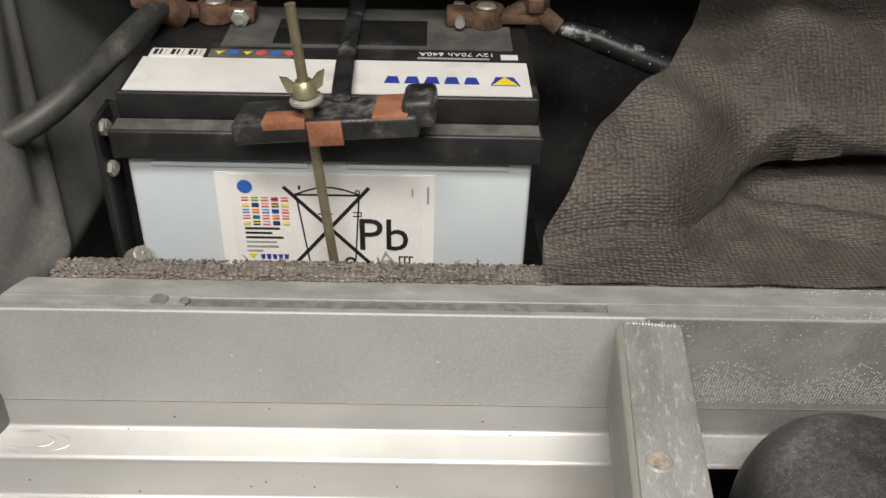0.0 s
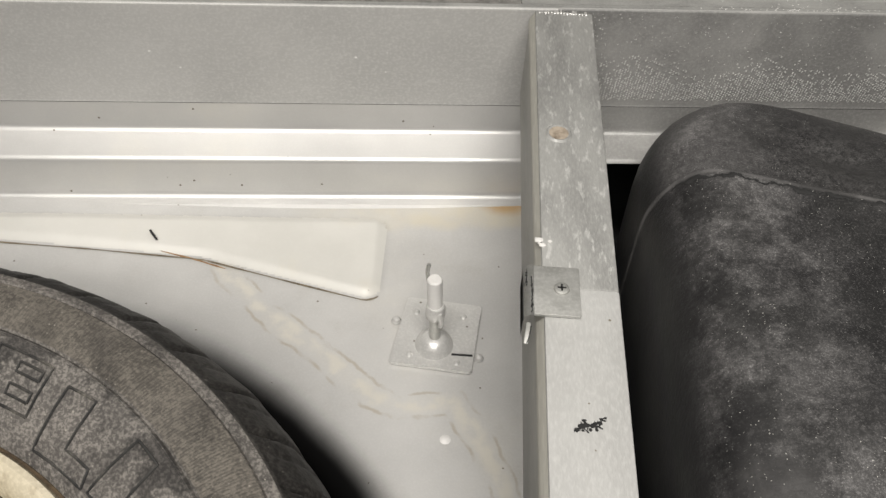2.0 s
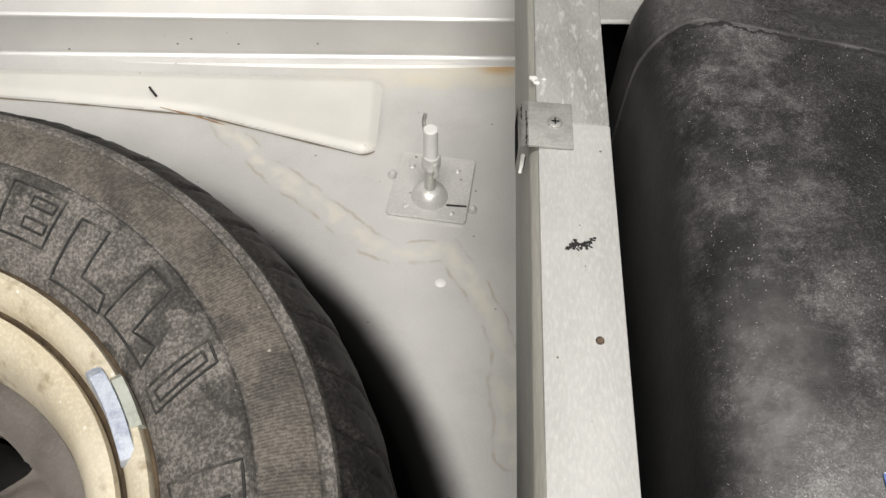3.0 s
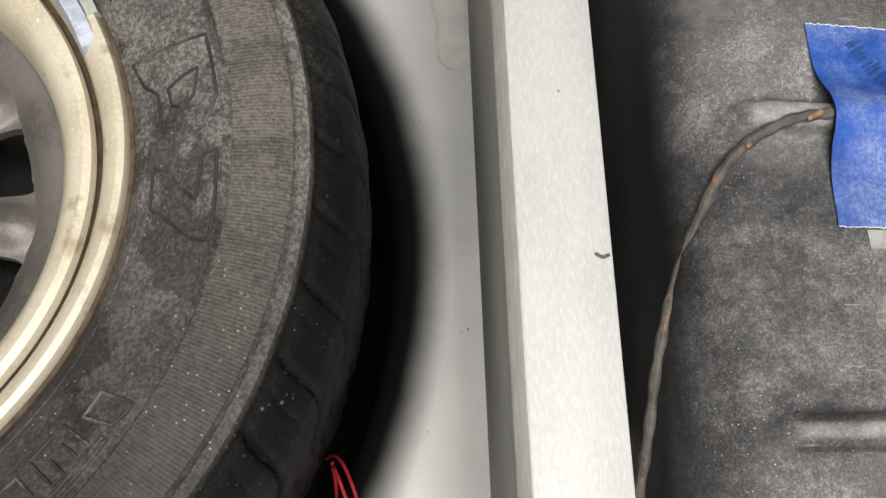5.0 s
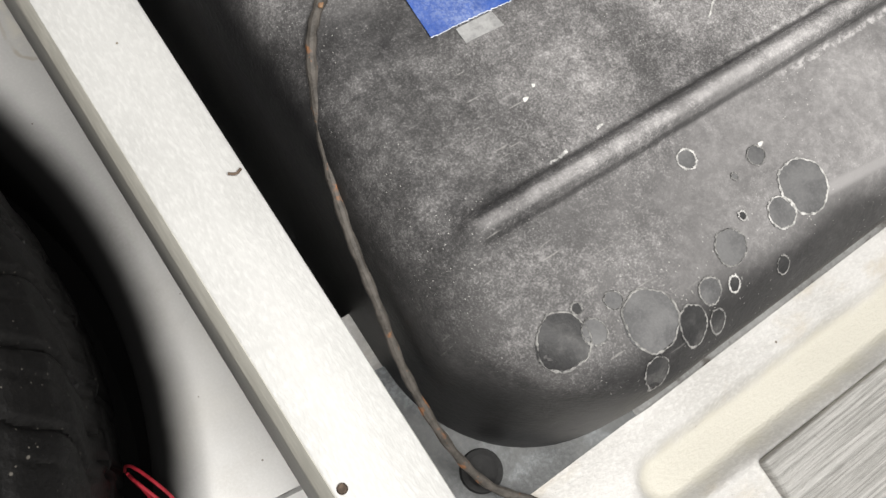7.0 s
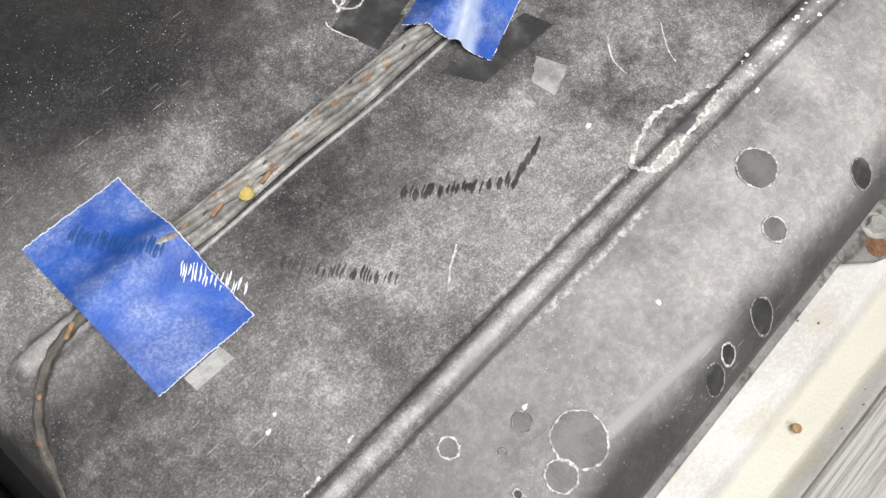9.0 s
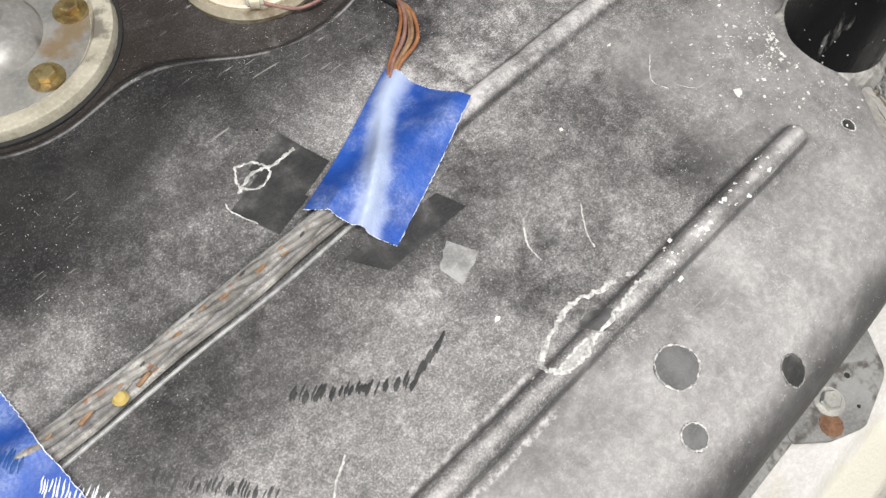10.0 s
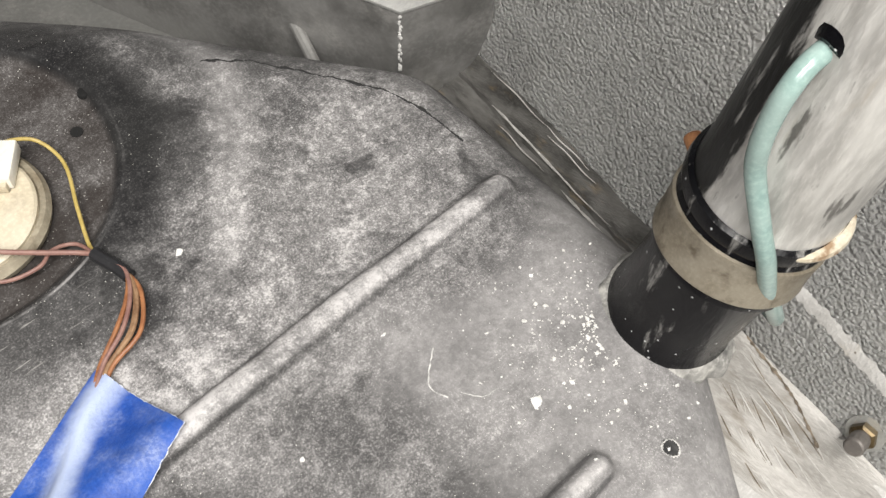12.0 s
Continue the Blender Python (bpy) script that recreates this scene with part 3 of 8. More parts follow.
part("front_face", extruded([(0.0158, 0.0668), (0.0164, 0.0682), (0.0, 0.1555), (0.0003, 0.157), (0.0012, 0.1575)], 0.108, 0.80, FRONT, 3), DARKER_SILVER, cm)
top = part("top_flange", box(-0.5, 0.0012, 0.150, 0.80, 0.0058, 0.1578, 0.0006, 1, m=FRONT), SILVER_DULL, cm)
part("flange_back", box(-0.5, 0.0140, 0.150, 0.80, 0.034, 0.158, 0.0006, 1, m=FRONT), SILVER_DULL, cm)
part("flange_end", box(-0.5, 0.0055, 0.150, -0.180, 0.0143, 0.1579, m=FRONT), SILVER_DULL, cm)
part("flange_end", box(0.0855, 0.0055, 0.150, 0.80, 0.0143, 0.1579, m=FRONT), SILVER_DULL, cm)
GRIT = surf("gritty_groove", (0.13, 0.127, 0.118), (0.22, 0.213, 0.20), 120, 0.85, 0.95, 0, 1.0, 900)
part("groove_bed", box(-0.180, 0.0055, 0.1545, 0.0858, 0.0143, 0.1562, m=FRONT), GRIT, cm)
rg = random.Random(12)
for u, v, r in ((-0.197, 0.0117, 0.0052), (-0.181, 0.0108, 0.0030)):
    c = FRONT @ Vector((u, v, 0.1579))
    bm = lathe([(0.0003, 0.0003), (r * 0.72, 0.0003), (r, 0.0009), (r * 1.12, 0.0)], c, 20)
    part("drill_hole", bm, GRIT, cm)
scuffs = []
for k in range(240):
    u, v = rg.gauss(0.268, 0.032), rg.choice((rg.uniform(0.0025, 0.033), rg.gauss(0.0035, 0.0012), rg.gauss(0.030, 0.002)))
    v = min(max(v, 0.0025), 0.033)
    scuffs.append(FRONT @ Matrix.Translation((u, v, 0.1580)) @ Matrix.Rotation(rg.uniform(-0.5, 0.5), 4, "Z") @ Matrix.Diagonal((rg.uniform(0.0002, 0.0008), rg.uniform(0.0001, 0.0003), 0.0002, 1)))
sc = part("white_scuffs", scatter(scuffs, 1, 0.3), PAPER, cm, "white scuffs worn through the paint")
sc["kind"] = "stuff"
# dented left end of the ridges
for k, (du, dv, r) in enumerate(((0, 0, 0.019), (-0.004, 0.0012, 0.0135))):
    ring = [FRONT @ Vector((-0.300 + du + 1.35 * r * math.cos(a), 0.0035 + dv + 0.42 * r * math.sin(a), 0.0386 + 0.344 * (dv + 0.42 * r * math.sin(a)) + 0.0003 + 0.0004 * math.sin(5 * a + k))) for a in np.linspace(-2.2, 2.4 - 0.3 * k, 26)]
    part("dent", tube(ring, lambda s: 0.0003 + 0.0006 * math.sin(math.pi * s) ** 1.2, 6, smooth_n=0, flat=0.45), CM_PAINT, cm, "dented rim at the ridge's end")
WEAVE = surf("painted_glass_cloth", (0.54, 0.54, 0.525), (0.68, 0.68, 0.66), 18, 0.3, 0.42, 0.25, 0.3, 500, dust=((0.62, 0.61, 0.59), 22, 0.46, 0.68, 0.6))
# woven cloth: small bumps in rows on the face beside the beam
weave = []
for i in range(165):
    for j in range(30):
        h = math.sin(i * 0.13) * 0.5 + rg.uniform(-1, 1)
        if j > 11 + 6 * h or rg.random() < 0.15:
            continue
        u, z = 0.145 + i * 0.0020 + rg.uniform(-0.0002, 0.0002), 0.074 + j * 0.0024 + (i % 2) * 0.0012 + rg.uniform(-0.0002, 0.0002)
        v = 0.0164 - (z - 0.0682) / 0.0873 * 0.0164
        q = rg.uniform(0.5, 1.1)
        weave.append(FRONT @ Matrix.Translation((u, v, z)) @ Matrix.Rotation(0.35, 4, "Y") @ Matrix.Diagonal((0.0006 * q, 0.0005, 0.0012 * q, 1)))
for k in range(420):
    u, z = 0.13 + 0.25 * rg.random() ** 1.4, rg.uniform(0.08, 0.155)
    q = rg.uniform(0.3, 0.8)
    weave.append(FRONT @ Matrix.Translation((u, 0.0164 - (z - 0.0682) / 0.0873 * 0.0164, z)) @ Matrix.Diagonal((0.0006 * q, 0.0003, 0.0006 * q, 1)))
part("cloth_weave", scatter(weave), WEAVE, cm, "woven cloth pattern under silver paint")

# ---- beam
beam = thing("beam", "silver painted wooden beam with bare side edge bridging the floor", "beam")
part("upper_strip", box(0.0925, -0.45, 0.1365, 0.1278, 0.200, 0.163, 0.0012, m=None), BEAM_TOP, beam)
part("scuffed_end", box(0.0920, 0.1995, 0.1365, 0.1277, 0.424, 0.1629, 0.0012, m=None), BEAM_FRONT, beam, "scuffed grey front end of the beam")
side = [(0.0936, 0.1624), (0.0928, 0.1626), (0.0893, 0.1562), (0.0891, 0.1550), (0.0891, 0.1535), (0.0936, 0.1535)]
part("side_strip", grid_mesh([[(x + 0.0004 * math.sin(9 * y), y, z) for x, z in side] for y in np.linspace(-0.45, 0.423, 40)], close=True), BEAM_SIDE, beam, "bare wood edge along the beam", angle=20)
# Side paint is set darker than the top to carry its shade.
part("lower_strip", box(0.0895, -0.45, 0.099, 0.1262, 0.422, 0.1533, 0.001), surf("shaded_olive_edge_paint", (0.30, 0.297, 0.275), (0.38, 0.376, 0.35), 20, 0.5, 0.65, 0.05, 0.3, 400, stretch=(2, 0.4, 2)), beam, "olive grey beam side, darkened for shade")


def dark_pit(name, x, y, z, r, material, rim=None):
    p = part(name, lathe([(0.0002, 0.0003), (r * 0.8, 0.0004), (r, 0.0009), (r * 1.18, -0.0002)], (x, y, z), 24), rim or material, beam)
    part("bore", lathe([(0.0002, 0.0006), (r * 0.85, 0.0006), (r * 0.9, -0.001)], (x, y, z), 24), material, p)


HOLE = surf("drilled_wood", (0.055, 0.04, 0.03), (0.13, 0.095, 0.07), 200, 0.9)
dark_pit("bolt_hole", 0.103, 0.308, 0.163, 0.0062, surf("bare_wood_bore", (0.20, 0.16, 0.12), (0.40, 0.34, 0.27), 160, 0.8, 0.9, 0, 0.6, 400), BEAM_FRONT)
dark_pit("nail_hole", 0.116, 0.0785, 0.163, 0.0016, HOLE)
dark_pit("nail_hole", 0.096, -0.1965, 0.163, 0.0018, HOLE)
flecks = []
for k in range(70):
    f = rg.random()
    q = Vector((0.104 + 0.013 * f, 0.1240 + 0.0065 * f + 0.0012 * math.sin(7 * f), 0.1631)) + Vector((rg.gauss(0, 0.0003), rg.gauss(0, 0.0010 * math.sin(math.pi * f) + 0.0002), 0))
    flecks.append(Matrix.Translation(q) @ Matrix.Rotation(rg.uniform(0, 3), 4, "Z") @ Matrix.Diagonal((rg.uniform(0.0004, 0.0012), rg.uniform(0.0003, 0.0008), 0.0002, 1)))
part("black_scuff", scatter(flecks, 1, 0.4), BLACK_AND_SHADE, beam)
bm = bmesh.new()
for k in range(16):
    x = 0.094 + k * 0.0019
    box(x, 0.4205, 0.1615, x + rg.uniform(0.0005, 0.0018), 0.4238 + rg.uniform(-0.002, 0.001), 0.1641 - rg.uniform(0, 0.0008), 0.0003, 1, bm=bm)
part("glue_bead", bm, SILVER, beam, "ragged glue bead at the joint")
part("glue_blob", scatter([Matrix.Translation((0.0935 + rg.uniform(-0.003, 0.003), 0.226 + rg.uniform(-0.004, 0.004), 0.1632)) @ Matrix.Diagonal((r, r * 0.7, 0.0006, 1)) for r in (0.0022, 0.0014, 0.0016, 0.001, 0.0012, 0.0008)], 2, 0.25), PAPER, beam, "blob of dried glue")
part("splinter", tube([(0.126, -0.078, 0.1636), (0.1235, -0.079, 0.164), (0.121, -0.0775, 0.1636)], 0.0006, 6), HOLE, beam)

# metal angle screwed to the beam
bracket = thing("corner_bracket", "small folded grey metal bracket screwed onto the beam", "bracket")
GREYMETAL = surf("dull_grey_metal", (0.36, 0.36, 0.34), (0.47, 0.47, 0.45), 60, 0.4, 0.55, 0.4, 0.3, 600)
part("plate", box(0.0875, 0.1815, 0.1634, 0.109, 0.2105, 0.1652, 0.0005), GREYMETAL, bracket)
rows = []
for k in range(9):
    a = radians(90 + 90 * k / 8 * 1.0)
    rows.append([(0.0878 + 0.0045 * math.cos(a), y, 0.1607 + 0.0045 * math.sin(a)) for y in (0.1812, 0.196, 0.2108)])
rows.append([(0.0833, y, 0.148) for y in (0.1812, 0.196, 0.2108)])
bm = grid_mesh(rows)
bmesh.ops.solidify(bm, geom=bm.faces[:], thickness=0.0016)
part("folded_edge", bm, GREYMETAL, bracket)
for x0, y0, n, w in ((0.0869, 0.1818, 24, 0.00042), (0.0847, 0.1985, 12, 0.0006)):
    part("chipped_paint", tube([(x0 + rg.uniform(-0.0003, 0.0003), y0 + 0.00095 * k, 0.1651 if x0 > 0.086 else 0.1640) for k in range(n)], lambda s: w * (0.55 + 0.9 * math.sin(17 * s + 1) ** 2 * math.sin(7 * s) ** 2), 6, smooth_n=3, flat=0.35), BLACK_AND_SHADE, bracket, "chipped dark edge of the fold")
TAB = Matrix.Translation((0.0860, 0.1815, 0.1585)) @ Matrix.Rotation(radians(-7), 4, "Z") @ Matrix.Rotation(radians(14), 4, "X")
part("bent_tab", box(-0.0010, -0.0105, -0.0005, 0.0010, 0.0, 0.0005, 0.0003, m=TAB), GREYMETAL, bracket)
part("tab_dark_line", tube([TAB @ Vector(p) for p in ((0.0012, -0.0015, 0.0003), (0.0011, -0.006, 0.0003), (0.0004, -0.0105, 0.0003))], 0.0003, 6), BLACK_AND_SHADE, bracket)
sc = part("screw", lathe([(0.0, 0.0009), (0.0022, 0.0012), (0.0034, 0.0007), (0.0038, 0.0)], (0.1005, 0.197, 0.1652), 20), ZINC, bracket)
part("cross_slot", box(0.0985, 0.1966, 0.1655, 0.1025, 0.1974, 0.1666, m=None, bm=box(0.1001, 0.1950, 0.1655, 0.1009, 0.1990, 0.1666)), BLACK_AND_SHADE, sc)

# hold-down stud on its plate
stud = thing("hold_down_stud", "painted threaded stud with a loose nut on square plate", "stud")
pl = rounded([(0.024, 0.3175, 0.002), (0.0735, 0.3135, 0.002), (0.068, 0.2595, 0.002), (0.0155, 0.2635, 0.002)], 0.004)
bm = bmesh.new()
f = bm.faces.new([bm.verts.new((p.x, p.y, 0.0012)) for p in pl])
r = bmesh.ops.extrude_face_region(bm, geom=[f])
bmesh.ops.translate(bm, vec=(0, 0, 0.0024), verts=[v for v in r["geom"] if isinstance(v, bmesh.types.BMVert)])
base = part("plate", bm, SILVER, stud)
part("slit", box(0.055, 0.2718, 0.0030, 0.0685, 0.2732, 0.0040, m=None), BLACK_AND_SHADE, base)
for x, y in ((0.0305, 0.305), (0.0615, 0.3035), (0.028, 0.2705), (0.0585, 0.2665)):
    part("weld_pip", lathe([(0.0, 0.0012), (0.0014, 0.001), (0.0024, 0.0)], (x, y, 0.0036), 12), SILVER, base)
for x, y in ((0.0175, 0.2985), (0.0725, 0.2725)):
    part("paint_lump", lathe([(0.0, 0.0035), (0.0022, 0.0028), (0.0034, 0.0)], (x, y, 0.001), 12), SILVER, base)
SX, SY = 0.0435, 0.2835
part("dome", lathe([(0.0, 0.0095), (0.0055, 0.0092), (0.0080, 0.0075), (0.0110, 0.0040), (0.0125, 0.0)], (SX, SY - 0.004, 0.0034), 36), SILVER, stud)
part("shank", cyl((SX, SY - 0.004, 0.012), (SX - 0.0005, SY - 0.002, 0.032), 0.0036, 18), ZINC, stud)
part("sleeve", lathe([(0.0050, 0.0), (0.0062, 0.002), (0.0062, 0.009), (0.0050, 0.011)], (SX - 0.0005, SY - 0.002, 0.030), 24), SILVER, stud)
part("wing", tube([(SX + 0.003, SY - 0.006, 0.026), (SX + 0.0035, SY - 0.0075, 0.032), (SX + 0.002, SY - 0.0065, 0.039)], 0.0018, 8), SILVER, stud)
part("rod_end", cyl((SX - 0.001, SY - 0.001, 0.039), (SX - 0.0022, SY + 0.0005, 0.0635), 0.0047, 22, bevel=0.0008), PAPER, stud)
part("bent_tip", tube([(SX - 0.006, SY + 0.004, 0.058), (SX - 0.0068, SY + 0.005, 0.065), (SX - 0.0062, SY + 0.0055, 0.0705)], 0.0013, 8), ZINC, stud)

# red wires and a brass connector hanging in the well
RED = surf("red_wire", (0.20, 0.008, 0.014), (0.30, 0.014, 0.025), 100, 0.4)
BRASS = surf("old_brass", (0.15, 0.09, 0.04), (0.25, 0.16, 0.07), 80, 0.4, 0.55, 0.6, 0.3, 500)
lead = thing("bulb_lead", "brass bulb holder with two red wires in wheel well", "wire")
lead.location = (0.0, -0.014, 0.0)
part("holder", lathe([(0.0042, 0.0), (0.0066, 0.002), (0.0069, 0.018), (0.0060, 0.020), (0.0072, 0.023), (0.0072, 0.050), (0.0058, 0.052)], (0, 0, 0), 20, m=Matrix.Translation((0.0415, -0.147, -0.004)) @ Matrix.Rotation(radians(96), 4, "X") @ Matrix.Rotation(radians(-4), 4, "Y")), BRASS, lead)
part("wire", tube([(0.0425, -0.149, -0.003), (0.0415, -0.138, 0.002), (0.035, -0.120, -0.002), (0.030, -0.112, -0.02), (0.026, -0.11, -0.05)], 0.0009, 8), RED, lead)
part("wire", tube([(0.0400, -0.149, -0.003), (0.036, -0.137, 0.003), (0.0305, -0.122, 0.0), (0.029, -0.117, -0.02)], 0.0009, 8), RED, lead)
part("loop", tube([(0.029, -0.117, -0.01), (0.0315, -0.13, -0.028), (0.031, -0.148, -0.045), (0.02, -0.162, -0.06), (0.008, -0.17, -0.07)], 0.0009, 8), RED, lead)
# ---------------------------------------------------------------- fuel tank
TANK_OUT = rounded([(0.165, 0.487, 0.09), (0.6237, 0.3132, 0.07), (0.792, 0.092, 0.06), (0.786, -0.115, 0.10), (0.690, -0.237, 0.11), (0.167, -0.248, 0.088)], 0.0032)
TANK_TOP = 0.1365


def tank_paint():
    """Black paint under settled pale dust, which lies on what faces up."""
    m = bpy.data.materials.new("dusty_black_tank_paint")
    m.use_nodes = True
    nt = m.node_tree
    nd, ln = nt.nodes, nt.links
    bsdf = nd["Principled BSDF"]
    tc = nd.new("ShaderNodeTexCoord")
    ob = tc.outputs["Object"]

    def val(op, a, b=0.0, clamp=False):
        x = nd.new("ShaderNodeMath")
        x.operation, x.use_clamp = op, clamp
        for k, v in enumerate((a, b)):
            if isinstance(v, (int, float)):
                x.inputs[k].default_value = v
            else:
                ln.new(v, x.inputs[k])
        return x.outputs[0]

    def fog(scale, detail=6, ro=0.6, vec=ob, dist=0.0):
        n = nd.new("ShaderNodeTexNoise")
        n.inputs["Scale"].default_value, n.inputs["Detail"].default_value, n.inputs["Roughness"].default_value, n.inputs["Distortion"].default_value = scale, detail, ro, dist
        ln.new(vec, n.inputs["Vector"])
        return n.outputs["Fac"]

    def step(f, a, b):
        r = nd.new("ShaderNodeMapRange")
        r.interpolation_type = "SMOOTHSTEP"
        r.inputs[1].default_value, r.inputs[2].default_value = a, b
        ln.new(f, r.inputs[0])
        return r.outputs[0]

    def blend(f, a, b):
        x = nd.new("ShaderNodeMix")
        x.data_type = "RGBA"
        ln.new(f, x.inputs[0])
        for k, v in ((6, a), (7, b)):
            if isinstance(v, tuple):
                x.inputs[k].default_value = rgba(v)
            else:
                ln.new(v, x.inputs[k])
        return x.outputs[2]

    xyz = nd.new("ShaderNodeSeparateXYZ")
    ln.new(ob, xyz.inputs[0])
    X, Y = xyz.outputs[0], xyz.outputs[1]
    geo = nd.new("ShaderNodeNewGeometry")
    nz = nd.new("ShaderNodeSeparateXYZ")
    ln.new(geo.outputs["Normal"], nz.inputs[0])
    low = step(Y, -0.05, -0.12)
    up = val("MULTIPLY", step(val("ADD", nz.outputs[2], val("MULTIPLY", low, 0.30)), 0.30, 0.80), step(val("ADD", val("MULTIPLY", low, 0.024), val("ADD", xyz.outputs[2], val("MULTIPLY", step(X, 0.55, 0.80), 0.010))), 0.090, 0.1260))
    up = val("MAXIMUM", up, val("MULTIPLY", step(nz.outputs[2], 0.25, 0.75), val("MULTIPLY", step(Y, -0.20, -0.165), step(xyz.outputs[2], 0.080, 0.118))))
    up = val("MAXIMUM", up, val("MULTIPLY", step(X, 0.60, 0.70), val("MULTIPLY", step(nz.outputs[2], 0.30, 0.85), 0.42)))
    # the settled dust is thicker towards the rear and the filler side
    wob = val("MULTIPLY", val("SUBTRACT", fog(9, 3), 0.5), 0.12)
    rear = step(val("ADD", Y, wob), -0.12, -0.165)
    side = step(val("ADD", X, wob), 0.28, 0.62)
    rear = val("MAXIMUM", rear, val("MULTIPLY", step(val("ADD", X, wob), 0.53, 0.67), val("MULTIPLY", step(val("ADD", Y, wob), 0.03, -0.06), 0.8)))
    left = step(val("ADD", Y, wob), 0.18, 0.04)
    amount = val("ADD", val("MULTIPLY", side, 0.22), val("MULTIPLY", left, 0.06))
    clouds = step(fog(6.5, 10, 0.62, dist=0.9), 0.34, 0.72)
    blotch = step(fog(30, 8, 0.68), 0.42, 0.64)
    grain = step(fog(1000, 4, 0.68), 0.45, 0.64)
    mid = step(fog(240, 6, 0.74), 0.40, 0.66)
    d = val("ADD", 0.06, val("ADD", val("MULTIPLY", clouds, 0.50), val("MULTIPLY", blotch, 0.26)))
    d = val("ADD", d, amount)
    # sandy drifts
    for sx, sy, sr, sa in ((0.400, -0.085, 0.085, 0.26), (0.285, 0.078, 0.045, 0.30), (0.300, -0.100, 0.080, 0.16)):
        ux, uy = val("SUBTRACT", X, sx), val("SUBTRACT", Y, sy)
        ur = val("ADD", val("SQRT", val("ADD", val("MULTIPLY", ux, ux), val("MULTIPLY", uy, uy))), val("MULTIPLY", wob, 0.7))
        d = val("ADD", d, val("MULTIPLY", step(ur, sr, sr * 0.35), sa))
    # little dust lies round the sunken pan and just behind the long bead
    dx, dy = val("SUBTRACT", X, 0.53), val("SUBTRACT", Y, 0.165)
    pr = val("SQRT", val("ADD", val("MULTIPLY", dx, dx), val("MULTIPLY", dy, dy)))
    bare = val("MULTIPLY", step(val("ADD", pr, val("MULTIPLY", wob, 0.8)), 0.155, 0.095), val("SUBTRACT", 0.70, val("MULTIPLY", step(X, 0.55, 0.60), 0.42)))
    by = val("ABSOLUTE", val("ADD", Y, 0.035))
    lee = val("MULTIPLY", step(val("ADD", by, val("MULTIPLY", wob, 0.35)), 0.030, 0.012), val("SUBTRACT", 0.38, val("MULTIPLY", step(X, 0.47, 0.56), 0.30)))
    d = val("MULTIPLY", d, val("SUBTRACT", 1.0, val("MAXIMUM", bare, lee)))
    d = val("MULTIPLY", d, val("SUBTRACT", 1.0, val("MULTIPLY", val("MULTIPLY", step(val("SUBTRACT", val("ADD", Y, wob), val("MULTIPLY", step(X, 0.30, 0.40), 0.04)), 0.015, 0.075), step(X, 0.22, 0.27)), val("MULTIPLY", step(val("ADD", X, wob), 0.54, 0.42), 0.80))))
    # a clean patch in front of the pickup flange
    qx, qy = val("SUBTRACT", X, 0.315), val("SUBTRACT", Y, 0.105)
    qr = val("ADD", val("SQRT", val("ADD", val("MULTIPLY", qx, qx), val("MULTIPLY", qy, qy))), val("MULTIPLY", wob, 0.6))
    d = val("MULTIPLY", d, val("SUBTRACT", 1.0, val("MULTIPLY", step(qr, 0.085, 0.030), 0.50)))
    tex = val("ADD", val("MULTIPLY", grain, val("ADD", 0.42, val("MULTIPLY", step(X, 0.28, 0.40), 0.16))), val("MULTIPLY", mid, val("ADD", 0.18, val("MULTIPLY", step(fog(55, 6, 0.7), 0.40, 0.62), 0.30))))
    speck = step(val("ADD", fog(900, 3, 0.68), val("MULTIPLY", d, 0.27)), 0.63, 0.71)
    film = val("MULTIPLY", val("ADD", val("MULTIPLY", d, 0.60), val("MULTIPLY", speck, 0.17)), val("MULTIPLY", val("ADD", 0.50, val("MULTIPLY", tex, 0.88)), val("ADD", 0.85, val("MULTIPLY", step(val("ADD", X, wob), 0.22, 0.30), 0.15))), True)
    smooth_film = val("MULTIPLY", val("MULTIPLY", rear, val("ADD", val("ADD", 0.18, val("MULTIPLY", step(X, 0.19, 0.27), 0.09)), val("MULTIPLY", step(val("ADD", X, wob), 0.24, 0.45), 0.36))), val("MULTIPLY", val("ADD", 0.58, val("MULTIPLY", step(fog(24, 11, 0.72), 0.30, 0.70), 0.46)), val("ADD", 0.86, val("MULTIPLY", mid, 0.22))))
    film = val("MAXIMUM", film, val("ADD", smooth_film, val("MULTIPLY", film, 0.25)))
    film = val("MULTIPLY", film, val("ADD", 0.18, val("MULTIPLY", step(val("ADD", val("ADD", Y, val("MULTIPLY", wob, 0.30)), val("MULTIPLY", step(X, 0.52, 0.46), -0.005)), -0.230, -0.209), 0.82)))
    film = val("MAXIMUM", film, val("MULTIPLY", step(val("ADD", X, val("MULTIPLY", wob, 0.25)), 0.250, 0.190), val("MULTIPLY", val("MULTIPLY", val("MULTIPLY", step(Y, 0.0, 0.06), val("SUBTRACT", 1.0, val("MULTIPLY", step(Y, 0.07, 0.17), 0.88))), step(nz.outputs[2], 0.34, 0.80)), val("ADD", 0.15, val("MULTIPLY", step(fog(60, 6, 0.7), 0.35, 0.65), 0.12)))))
    wx, wy = val("SUBTRACT", X, 0.228), val("SUBTRACT", Y, 0.022)
    wr = val("ADD", val("SQRT", val("ADD", val("MULTIPLY", wx, wx), val("MULTIPLY", wy, wy))), val("MULTIPLY", wob, 0.5))
    film = val("MAXIMUM", film, val("MULTIPLY", step(wr, 0.078, 0.030), val("ADD", 0.15, val("MULTIPLY", tex, 0.22))))
